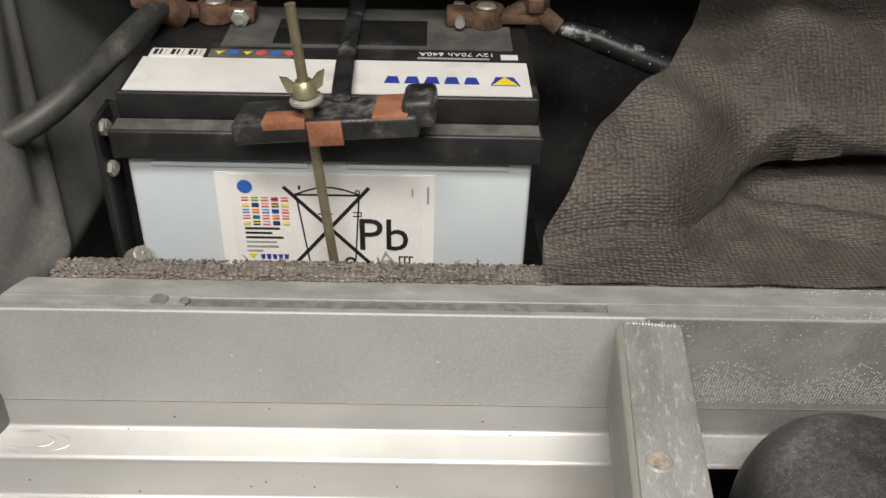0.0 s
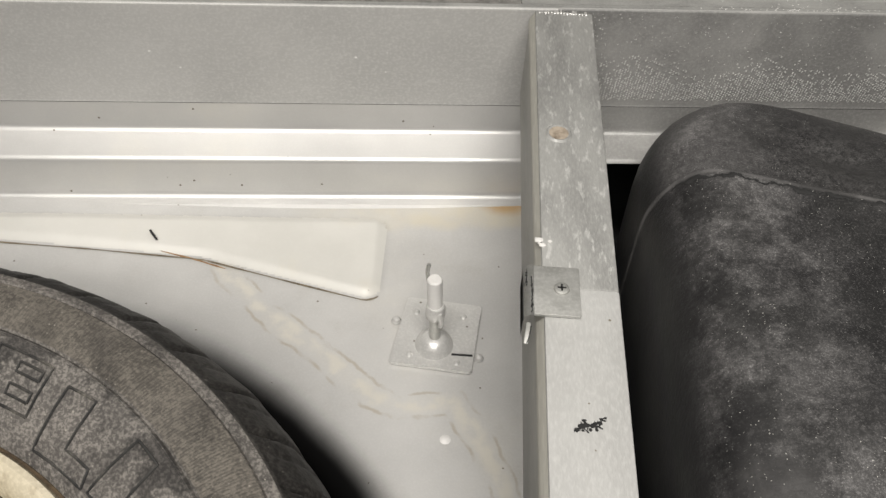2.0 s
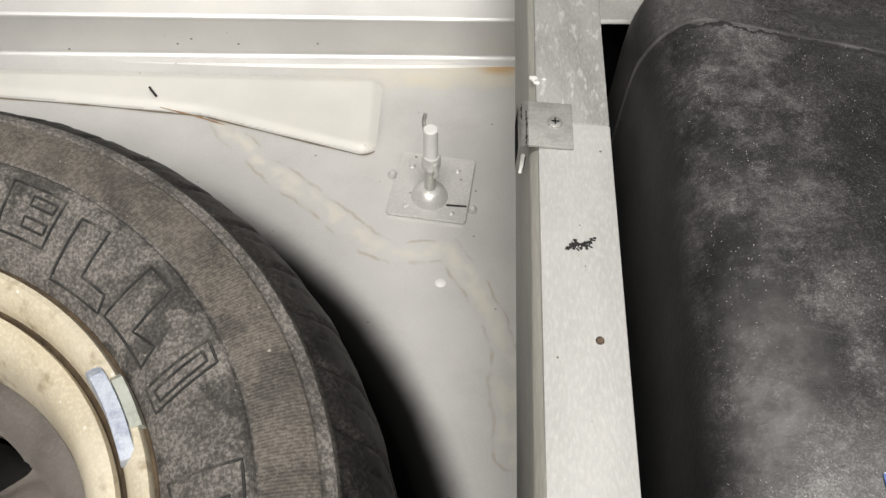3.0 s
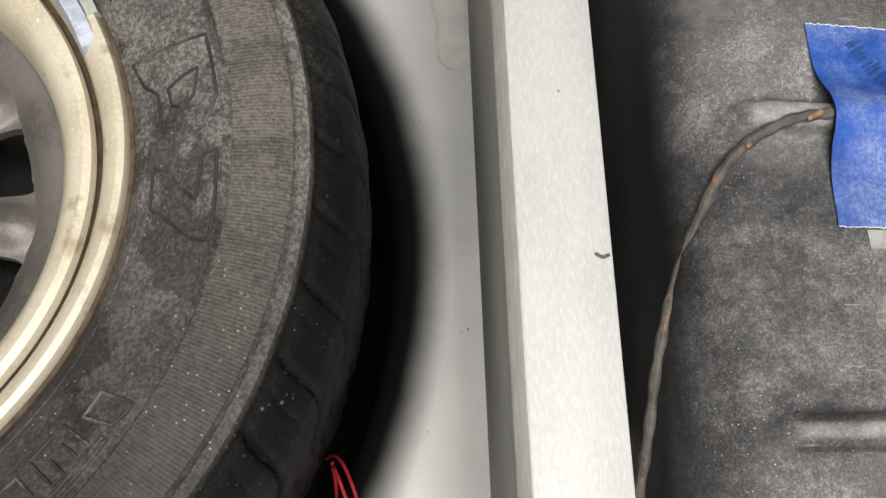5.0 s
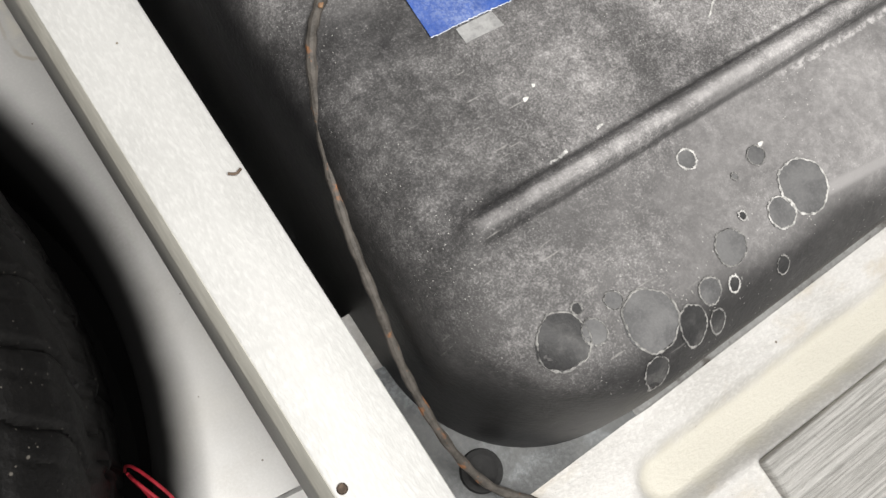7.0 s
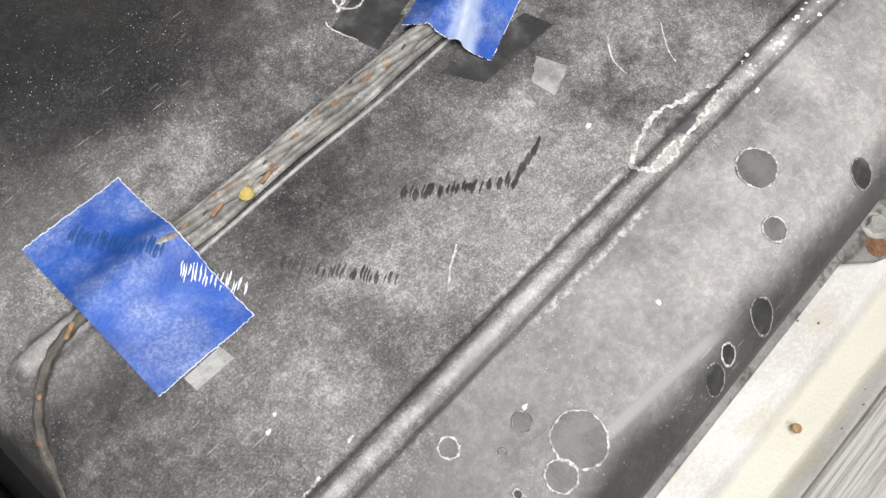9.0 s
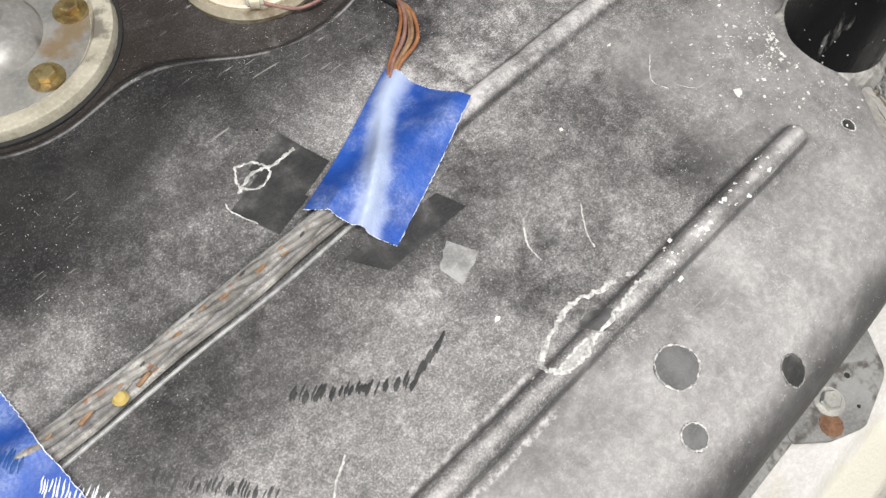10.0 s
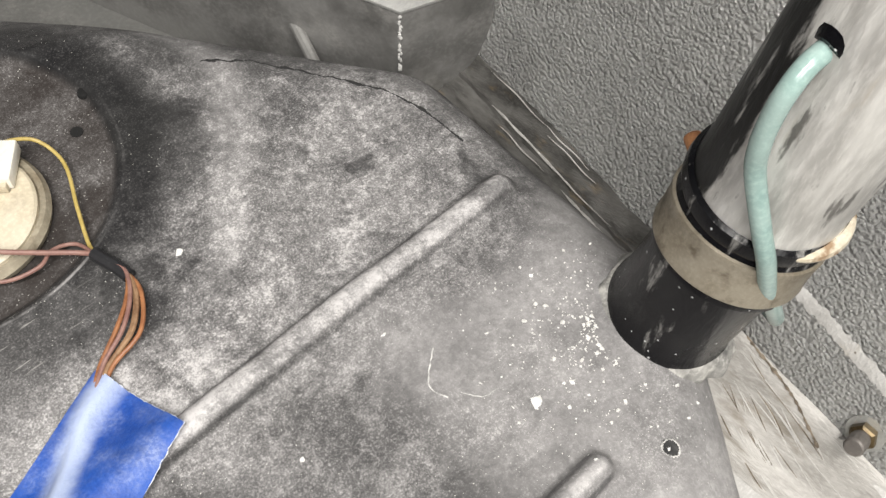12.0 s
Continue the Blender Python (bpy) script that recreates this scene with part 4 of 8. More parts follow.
    film = val("MULTIPLY", film, val("ADD", 1.0, val("MULTIPLY", val("MULTIPLY", step(X, 0.60, 0.45), step(val("ADD", Y, wob), 0.08, 0.03)), val("MULTIPLY", step(Y, -0.05, -0.005), 0.36))), True)
    # beads: bare feet with shade painted in, most on -y; dusty, lightened crests
    for yc, x0, x1, w in ((-0.1395, 0.197, 0.664, 0.0068), (-0.0068, 0.198, 0.744, 0.0068)):
        off = val("ABSOLUTE", val("SUBTRACT", Y, yc))
        along = val("MULTIPLY", step(X, x0, x0 + 0.006), step(X, x1 + 0.006, x1))
        front = step(Y, -0.08, -0.06)
        foot = step(val("ABSOLUTE", val("SUBTRACT", val("ADD", off, val("MULTIPLY", wob, 0.02)), w)), 0.0016, 0.0004)
        film = val("MULTIPLY", film, val("SUBTRACT", 1.0, val("MULTIPLY", val("MULTIPLY", foot, along), val("SUBTRACT", val("ADD", 0.34, val("MULTIPLY", step(Y, yc + 0.002, yc - 0.002), 0.16)), val("MULTIPLY", front, 0.28)))))
        crest = val("MULTIPLY", val("MULTIPLY", step(val("SUBTRACT", off, val("MULTIPLY", front, 0.0022)), 0.0042, 0.0012), along), val("ADD", 0.20, val("MULTIPLY", step(fog(90, 6, 0.65), 0.4, 0.65), 0.25)))
        film = val("ADD", film, crest, True)
    rx, ry = val("SUBTRACT", X, 0.550), val("SUBTRACT", Y, 0.016)
    rr = val("ADD", val("SQRT", val("ADD", val("MULTIPLY", rx, rx), val("MULTIPLY", ry, ry))), val("MULTIPLY", wob, 0.5))
    film = val("ADD", film, val("MULTIPLY", step(rr, 0.040, 0.012), val("MULTIPLY", step(fog(70, 7, 0.7), 0.40, 0.60), 0.34)), True)
    # worn dark streaks in the thicker dust
    worn = val("MULTIPLY", step(fog(19, 8, 0.7, dist=0.3), 0.51, 0.63), val("MULTIPLY", step(val("ADD", X, wob), 0.42, 0.52), val("SUBTRACT", 0.64, val("MULTIPLY", rear, 0.52))))
    film = val("MULTIPLY", film, val("SUBTRACT", 1.0, worn))
    # white dust drifted along both feet of the rear bead, and a pale smear
    for yc, x0, x1 in ((-0.1295, 0.335, 0.468), (-0.1500, 0.345, 0.462), (-0.1300, 0.24, 0.275)):
        k = val("MULTIPLY", step(val("ABSOLUTE", val("SUBTRACT", val("ADD", Y, val("MULTIPLY", wob, 0.012)), yc)), 0.0034, 0.0006), val("MULTIPLY", step(X, x0, x0 + 0.05), step(X, x1, x1 - 0.012)))
        film = val("MAXIMUM", film, val("MULTIPLY", k, val("ADD", 0.35, val("MULTIPLY", mid, 0.75))), True)
    sm = val("ABSOLUTE", val("ADD", val("ADD", Y, 0.2085), val("MULTIPLY", val("SUBTRACT", X, 0.385), 0.10)))
    sm = val("MULTIPLY", step(sm, 0.007, 0.001), val("MULTIPLY", step(X, 0.33, 0.36), step(X, 0.455, 0.42)))
    film = val("MAXIMUM", film, val("MULTIPLY", sm, 0.55), True)
    # the front slope past the crease holds a thin even film; the near corner's sheen is painted in
    lip = val("ADD", val("SUBTRACT", val("ADD", Y, val("MULTIPLY", wob, 0.05)), 0.36), val("MULTIPLY", X, 0.22))
    slope = val("MULTIPLY", step(lip, 0.0, 0.006), step(nz.outputs[2], 0.20, 0.60))
    thin = val("MULTIPLY", slope, val("ADD", 0.02, val("MULTIPLY", val("MULTIPLY", tex, step(fog(12, 5), 0.32, 0.62)), val("SUBTRACT", 0.26, val("MULTIPLY", step(X, 0.22, 0.36), 0.16)))))
    thin = val("MAXIMUM", thin, val("MULTIPLY", slope, val("MULTIPLY", step(lip, 0.062, 0.10), val("ADD", 0.05, val("MULTIPLY", tex, 0.12)))))
    thin = val("MAXIMUM", thin, val("MULTIPLY", slope, val("MULTIPLY", step(X, 0.26, 0.19), val("ADD", 0.10, val("MULTIPLY", tex, 0.26)))))
    ridge = val("MULTIPLY", step(val("ABSOLUTE", val("SUBTRACT", lip, 0.002)), 0.0035, 0.0006), step(X, 0.42, 0.34))
    thin = val("MAXIMUM", thin, val("MULTIPLY", ridge, val("ADD", 0.10, val("MULTIPLY", blotch, 0.16))))
    # pan: clean and brownish inside, a pale line along its edge
    pa = val("SUBTRACT", 0.091, val("SQRT", val("ADD", val("POWER", val("SUBTRACT", X, 0.534), 2.0), val("POWER", val("SUBTRACT", Y, 0.181), 2.0))))
    pb = val("SUBTRACT", 0.081, val("SQRT", val("ADD", val("POWER", val("SUBTRACT", X, 0.395), 2.0), val("POWER", val("SUBTRACT", Y, 0.209), 2.0))))
    h = val("ADD", 0.5, val("MULTIPLY", val("SUBTRACT", pb, pa), 10.0), True)
    hm = val("SUBTRACT", 1.0, h)
    pd = val("ADD", val("ADD", val("MULTIPLY", pa, hm), val("MULTIPLY", pb, h)), val("MULTIPLY", val("MULTIPLY", h, hm), 0.05))
    pd = val("ADD", pd, val("MULTIPLY", wob, 0.02))
    edge = val("MULTIPLY", step(val("ABSOLUTE", val("ADD", pd, 0.0008)), 0.0013, 0.0002), step(Y, 0.20, 0.15))
    inside = step(pd, 0.002, 0.007)
    film = val("MULTIPLY", film, val("SUBTRACT", 1.0, val("MULTIPLY", inside, 0.30)))
    film = val("MAXIMUM", film, val("MULTIPLY", edge, val("ADD", 0.10, val("MULTIPLY", blotch, 0.40))))
    drift = val("MULTIPLY", step(pd, -0.034, -0.010), val("SUBTRACT", 1.0, inside))
    film = val("ADD", film, val("MULTIPLY", val("MULTIPLY", drift, step(X, 0.50, 0.60)), val("MULTIPLY", step(fog(24, 6), 0.42, 0.60), val("MULTIPLY", step(Y, 0.085, 0.06), 0.34))), True)
    swept = val("MULTIPLY", val("MULTIPLY", drift, step(X, 0.57, 0.61)), val("MULTIPLY", step(Y, 0.04, 0.08), 0.85))
    film = val("MULTIPLY", film, val("SUBTRACT", 1.0, swept))
    pale = val("MULTIPLY", step(val("ABSOLUTE", val("ADD", val("ADD", pd, 0.060), val("MULTIPLY", wob, 0.4))), 0.018, 0.003), val("MULTIPLY", step(X, 0.58, 0.63), 0.20))
    film = val("ADD", film, pale, True)
    # grime wears the dust through in crumbs and short dashes
    mg = nd.new("ShaderNodeMapping")
    mg.inputs["Scale"].default_value, mg.inputs["Rotation"].default_value = (1, 2.6, 1), (0, 0, 0.5)
    ln.new(ob, mg.inputs[0])
    crumb = step(fog(110, 9, 0.82), 0.34, 0.66)
    dash = step(fog(150, 5, 0.75, mg.outputs[0], 0.6), 0.56, 0.66)
    film = val("MULTIPLY", film, val("SUBTRACT", 1.0, val("MULTIPLY", val("SUBTRACT", 1.0, val("MULTIPLY", rear, 0.75)), val("ADD", val("MULTIPLY", val("SUBTRACT", 0.62, crumb), val("ADD", 0.16, val("MULTIPLY", step(X, 0.50, 0.64), 0.34))), val("MULTIPLY", dash, 0.26)))), True)
    film = val("ADD", film, val("MULTIPLY", step(fog(13, 7, 0.7, dist=1.2), 0.56, 0.68), val("MULTIPLY", crumb, val("MULTIPLY", step(X, 0.40, 0.56), 0.16))), True)
    film = val("MULTIPLY", film, val("ADD", 1.0, val("MULTIPLY", val("MULTIPLY", step(X, 0.48, 0.58), step(Y, -0.02, 0.03)), val("SUBTRACT", val("MULTIPLY", film, 0.70), 0.16))), True)
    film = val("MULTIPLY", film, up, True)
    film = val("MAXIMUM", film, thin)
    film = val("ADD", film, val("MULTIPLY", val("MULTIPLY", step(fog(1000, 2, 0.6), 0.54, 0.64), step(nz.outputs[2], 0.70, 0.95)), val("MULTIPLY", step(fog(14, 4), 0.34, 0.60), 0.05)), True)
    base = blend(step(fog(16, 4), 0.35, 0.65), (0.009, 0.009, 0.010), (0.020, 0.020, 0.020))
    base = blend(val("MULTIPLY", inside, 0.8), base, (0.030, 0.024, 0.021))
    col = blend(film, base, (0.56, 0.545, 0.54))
    # scratches rubbed into the dust
    mp = nd.new("ShaderNodeMapping")
    mp.inputs["Scale"].default_value, mp.inputs["Rotation"].default_value = (1, 14, 1), (0, 0, 0.9)
    ln.new(ob, mp.inputs[0])
    scr = val("MULTIPLY", step(fog(45, 3, 0.5, mp.outputs[0]), 0.66, 0.72), val("MULTIPLY", step(fog(7, 2), 0.5, 0.62), 0.55))
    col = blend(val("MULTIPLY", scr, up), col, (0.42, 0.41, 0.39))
    for sc, rad, keep in ((620, 0.18, 0.74), (230, 0.06, 0.90)):
        v = nd.new("ShaderNodeTexVoronoi")
        v.inputs["Scale"].default_value = sc
        ln.new(ob, v.inputs["Vector"])
        sp = nd.new("ShaderNodeSeparateColor")
        ln.new(v.outputs["Color"], sp.inputs[0])
        k = val("MULTIPLY", step(v.outputs["Distance"], rad, rad * 0.55), step(sp.outputs[0], keep, keep + 0.01))
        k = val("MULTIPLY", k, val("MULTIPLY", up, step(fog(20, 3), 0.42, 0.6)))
        col = blend(k, col, (0.70, 0.69, 0.65))
    bsdf.inputs["Specular IOR Level"].default_value = 0.2
    ln.new(col, bsdf.inputs["Base Color"])
    ln.new(val("ADD", 0.46, val("MULTIPLY", film, 0.6), True), bsdf.inputs["Roughness"])
    b = nd.new("ShaderNodeBump")
    b.inputs["Strength"].default_value, b.inputs["Distance"].default_value = 0.5, 0.0006
    ln.new(val("ADD", val("ADD", fog(500, 3), val("MULTIPLY", fog(60, 4), 1.5)), film), b.inputs["Height"])
    ln.new(b.outputs[0], bsdf.inputs["Normal"])
    return m


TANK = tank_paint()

def bead(X, Y, x0, x1, yc, w, h):
    dx = np.maximum(np.maximum(x0 - X, X - x1), 0)
    d = np.hypot(dx, Y - yc)
    return h * np.clip(1 - (d / w) ** 2.2, 0, 1) * smooth01((w - d) / (0.35 * w))


def pan(X, Y):
    a = 0.091 - np.hypot(X - 0.534, Y - 0.181)
    b = 0.081 - np.hypot(X - 0.395, Y - 0.209)
    k = 0.05
    h = np.clip(0.5 + 0.5 * (b - a) / k, 0, 1)
    return a * (1 - h) + b * h + k * h * (1 - h)


def tank_height(X, Y):
    X, Y = np.asarray(X, float), np.asarray(Y, float)
    d = dist_poly(X, Y, TANK_OUT)
    west = smooth01((0.30 - X) / 0.08)
    q = np.clip(1 - d / (0.058 - 0.014 * west - 0.014 * west * smooth01((-0.02 - Y) / 0.10)), 0, 1)
    Z = 0.07 + (TANK_TOP - 0.07) * np.sqrt(np.maximum(0, 1 - q ** 2.3))
    Z = Z - 0.064 * np.clip(1 - d / 0.010, 0, 1) ** 1.6 * smooth01((-0.17 - Y) / 0.04)
    top = smooth01((d - 0.015) / 0.03)
    lip = Y - (0.36 - 0.22 * X)
    Z = Z - 0.022 * np.clip(lip / 0.10, 0, 1.3) ** 1.4 - top * 0.005 * np.exp(-((lip - 0.045) / 0.016) ** 2) * smooth01((X - 0.22) / 0.06) + top * 0.0018 * np.exp(-(lip / 0.006) ** 2) - 0.010 * smooth01((X - 0.55) / 0.25)
    Z = Z + top * (bead(X, Y, 0.197, 0.664, -0.1395, 0.0092, 0.0088) + bead(X, Y, 0.198, 0.744, -0.0068, 0.0092, 0.0084))
    Z = Z - top * 0.0055 * smooth01(pan(X, Y) / 0.007)
    Z = Z + top * (0.0012 * np.sin(23 * X + 9 * Y) * np.sin(19 * Y - 7 * X) + 0.0005 * np.sin(71 * X) * np.sin(64 * Y + 2))
    return Z


def tank_shell():
    P = TANK_OUT
    n = len(P)
    cx, cy = 0.46, 0.06
    px, py = np.array([p[0] for p in P]), np.array([p[1] for p in P])
    rows = []
    for off, z in ((0.0, -0.06), (0.0, 0.03), (0.0, 0.07)):
        s = 1 + off / 0.3
        rows.append(list(zip(cx + (px - cx) * s, cy + (py - cy) * s, np.minimum(z, tank_height(px, py) + 0.0005 * (z - 0.07)))))
    steps = list(1 - np.linspace(0, 1, 30)[1:] ** 1.4 * 0.2) + list(np.linspace(0.8, 0.0, 170)[1:])
    for s in steps:
        X, Y = cx + (px - cx) * max(s, 0.002), cy + (py - cy) * max(s, 0.002)
        rows.append(list(zip(X, Y, tank_height(X, Y))))
    return grid_mesh(rows, close=True)


def tz(x, y):
    return float(tank_height(x, y))


def flat_patch(corners, lift, nu=14, nv=24, thick=0.0004, fold=None, ragged=0.0):
    """A thin sheet with four corners (x, y) laid on the tank: a closed slab that follows it."""
    a, b, c, d = [Vector(p) for p in corners]
    rng = random.Random(round(a.x * 9999))
    rag = [[rng.uniform(-ragged, ragged) for _ in range(nv + 1)] for _ in range(2)]
    U, V = np.meshgrid(np.linspace(0, 1, nu + 1), np.linspace(0, 1, nv + 1))
    X = (a.x * (1 - U) + b.x * U) * (1 - V) + (d.x * (1 - U) + c.x * U) * V
    Y = (a.y * (1 - U) + b.y * U) * (1 - V) + (d.y * (1 - U) + c.y * U) * V
    for k in range(nv + 1):
        Y[k, 0] += rag[0][k]
        Y[k, -1] += rag[1][k]
    Z = tank_height(X, Y) + lift
    if fold is not None:
        Z = Z + fold(U, V)
    rows = [[(X[k, i], Y[k, i], Z[k, i]) for i in range(nu + 1)] for k in range(nv + 1)]
    bm = grid_mesh(rows)
    low = grid_mesh([[(x, y, z - thick) for x, y, z in r] for r in rows], bm)
    low.verts.ensure_lookup_table()
    n, w = (nu + 1) * (nv + 1), nu + 1
    rim = [i for i in range(w)] + [k * w + nu for k in range(1, nv + 1)] + [nv * w + i for i in range(nu - 1, -1, -1)] + [k * w for k in range(nv - 1, 0, -1)]
    for i, j in zip(rim, rim[1:] + rim[:1]):
        low.faces.new((low.verts[i], low.verts[j], low.verts[j + n], low.verts[i + n]))
    return low


def blob_disc(x, y, r, rng, lift, wob=0.08, n=28, hole=0.0):
    """A thin irregular disc, or ring, laid on the tank."""
    bm = bmesh.new()
    ph = [rng.uniform(0, 6.28) for _ in range(4)]
    rows = []
    rads = [0.02, 0.5, 1.0] if not hole else [hole, (1 + hole) / 2, 1.0]
    for s in rads:
        row = []
        for k in range(n):
            a = 2 * math.pi * k / n
            w = 1 + wob * (math.sin(2 * a + ph[0]) + 0.6 * math.sin(3 * a + ph[1]) + 0.5 * math.sin(7 * a + ph[2]))
            if hole:
                w += rng.uniform(-0.0004, 0.0004) / r * (1 if s != (1 + hole) / 2 else 0)
            q = r * s * w
            px, py = x + q * math.cos(a), y + q * math.sin(a)
            row.append((px, py, tz(px, py) + lift + (0.0003 if hole and s == (1 + hole) / 2 else 0)))
        rows.append(row)
    bm = grid_mesh(rows, close=True)
    if not hole:
        bm.faces.new([bm.verts[k] for k in range(n)]) if bm.verts.ensure_lookup_table() is None else None
    return bm


HOLE_BLACK = surf("open_hole", (0.004, 0.004, 0.004), (0.007, 0.007, 0.007), 90, 0.9)
tank = thing("fuel_tank", "black painted steel fuel tank under pale dust, with droplet marks", "fuel tank")
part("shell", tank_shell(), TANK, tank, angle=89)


def flange_ring():
    P = TANK_OUT
    rows = []
    nrm = []
    for k in range(len(P)):
        t = (P[(k + 1) % len(P)] - P[k - 1]).normalized()
        nrm.append(Vector((t.y, -t.x)))
    cx = Vector((0.46, 0.06))
    nrm = [v if v.dot(p - cx) > 0 else -v for v, p in zip(nrm, P)]
    for off, z in ((-0.002, 0.0045), (0.0060, 0.0045), (0.0072, 0.0035), (0.0072, 0.0015), (0.0060, 0.0005), (-0.002, 0.0005)):
        rows.append([(p.x + v.x * off, p.y + v.y * off, z - 0.05 * float(max(smooth01((p.y + 0.19) / 0.05) * smooth01((0.30 - p.x) / 0.08), smooth01((0.28 - p.x) / 0.05)))) for p, v in zip(P, nrm)])
    rows.append(rows[0])
    bm = grid_mesh(rows, close=True)
    bmesh.ops.remove_doubles(bm, verts=bm.verts, dist=1e-5)
    return bm


flange = part("flange", flange_ring(), FLANGE, tank, "chipped grey seam flange")


def lug(outline, z=0.0015, h=0.004):
    pts = rounded(outline, 0.003)
    bm = bmesh.new()
    f = bm.faces.new([bm.verts.new((p.x, p.y, z)) for p in pts])
    r = bmesh.ops.extrude_face_region(bm, geom=[f])
    bmesh.ops.translate(bm, vec=(0, 0, h), verts=[v for v in r["geom"] if isinstance(v, bmesh.types.BMVert)])
    return bm


def hex_bolt(x, y, z, r, h, material, parent, washer=None, tilt=None, name="bolt", turn=0.0):
    bm = lathe([(r * 0.9, 0), (r, h * 0.15), (r, h * 0.8), (r * 0.86, h)], (0, 0, 0), 6)
    m = Matrix.Translation((x, y, z)) @ (tilt or Matrix.Identity(4)) @ Matrix.Rotation(turn, 4, "Z")
    bmesh.ops.transform(bm, matrix=m, verts=bm.verts)
    b = part(name, bm, material, parent, smooth=False)
    if washer:
        wb = lathe([(washer * 0.3, 0.0003), (washer * 0.97, 0.0003), (washer, -0.0006), (washer * 0.3, -0.0008)], (0, 0, 0), 28, closed=True)
        bmesh.ops.transform(wb, matrix=m, verts=wb.verts)
        part("washer", wb, material, b)
    return b


ear = part("lug", lug([(0.585, -0.243, 0.004), (0.606, -0.262, 0.010), (0.628, -0.272, 0.010), (0.668, -0.262, 0.02), (0.70, -0.215, 0.01), (0.64, -0.225, 0.01)]), FLANGE, tank, "chipped grey mounting lug")
hex_bolt(0.6255, -0.2475, 0.006, 0.0065, 0.005, ZINC, ear, 0.0098, turn=0.4)
part("rust_patch", lathe([(0.0, 0.0006), (0.005, 0.0006), (0.0075, 0.0003), (0.008, -0.0008)], (0.6140, -0.2565, 0.0056), 11), surf("dark_rust", (0.10, 0.05, 0.03), (0.22, 0.115, 0.06), 120, 0.8, 0.9, 0, 0.7, 600), ear, "patch of brown rust")
for x, y, r in ((0.648, -0.246, 0.0022), (0.636, -0.262, 0.0014)):
    part("paint_chip", lathe([(0.0, 0.0004), (r * 0.8, 0.0004), (r, -0.0004)], (x, y, 0.0056), 7), BLACK_AND_SHADE, ear)
ear = part("lug", lug([(0.135, -0.15, 0.005), (0.137, -0.2545, 0.003), (0.335, -0.2515, 0.002), (0.335, -0.225, 0.005), (0.20, -0.16, 0.02)], -0.004), surf("mottled_blue_grey", (0.050, 0.053, 0.054), (0.11, 0.113, 0.112), 26, 0.4, 0.6, 0.1, 0.4, 400, dust=((0.22, 0.235, 0.245), 22, 0.50, 0.62, 0.8)), tank, "blue grey corner plate of the tank")
part("grommet", lathe([(0.004, 0.0002), (0.0065, 0.0004), (0.0085, 0.0016), (0.0112, 0.0010), (0.012, -0.001)], (0.180, -0.229, 0.001), 28), BLACK_AND_SHADE, ear)

# droplet marks: a clean disc inside a crusted rim
rng = random.Random(4)
for x, y, r, rim, dark in ((0.511, -0.1755, 0.0128, 1, 0), (0.4915, -0.2015, 0.0078, 1, 0), (0.346, -0.1985, 0.0150, 1, 0), (0.3285, -0.203, 0.0088, 1, 0), (0.3336, -0.1753, 0.0055, 0.4, 0),
                           (0.3034, -0.160, 0.0058, 1, 0), (0.2957, -0.203, 0.0096, 0.6, 0), (0.3094, -0.1945, 0.0028, 1, 1), (0.276, -0.2135, 0.0072, 0.9, 0), (0.2755, -0.2265, 0.0060, 0.8, 1), (0.261, -0.2215, 0.0098, 0.9, 1),
                           (0.2435, -0.2095, 0.0155, 0.9, 0), (0.2055, -0.1965, 0.0135, 0.6, 1), (0.2185, -0.2005, 0.0068, 0.6, 0), (0.2178, -0.1885, 0.0034, 0.9, 1), (0.234, -0.194, 0.0050, 0.4, 0), (0.2898, -0.2172, 0.0042, 1, 1), (0.3196, -0.2229, 0.0046, 0.4, 1),
                           (0.236, -0.229, 0.0070, 0.3, 1), (0.417, -0.2265, 0.0075, 0.3, 1), (0.430, -0.2235, 0.0055, 1, 1), (0.458, -0.2240, 0.0090, 0.8, 1), (0.5547, -0.2155, 0.0085, 0.8, 1), (0.501, -0.1352, 0.0092, 0.6, 0), (0.6965, -0.1555, 0.0052, 1, 1), (0.318, -0.178, 0.0022, 0.2, 0)):
    r *= 0.86
    mark = part("droplet_mark", blob_disc(x, y, r, rng, 0.0004, 0.035), TANK_SPOT if dark else TANK_CLEAN, tank)
    if rim:
        part("crust", blob_disc(x, y, r * 1.02, rng, 0.0006, 0.035, 72, 1 - min(0.3, (0.0003 + 0.0005 * rim) / r)), CRUST if rim == 1 else CRUST_DIM, mark)

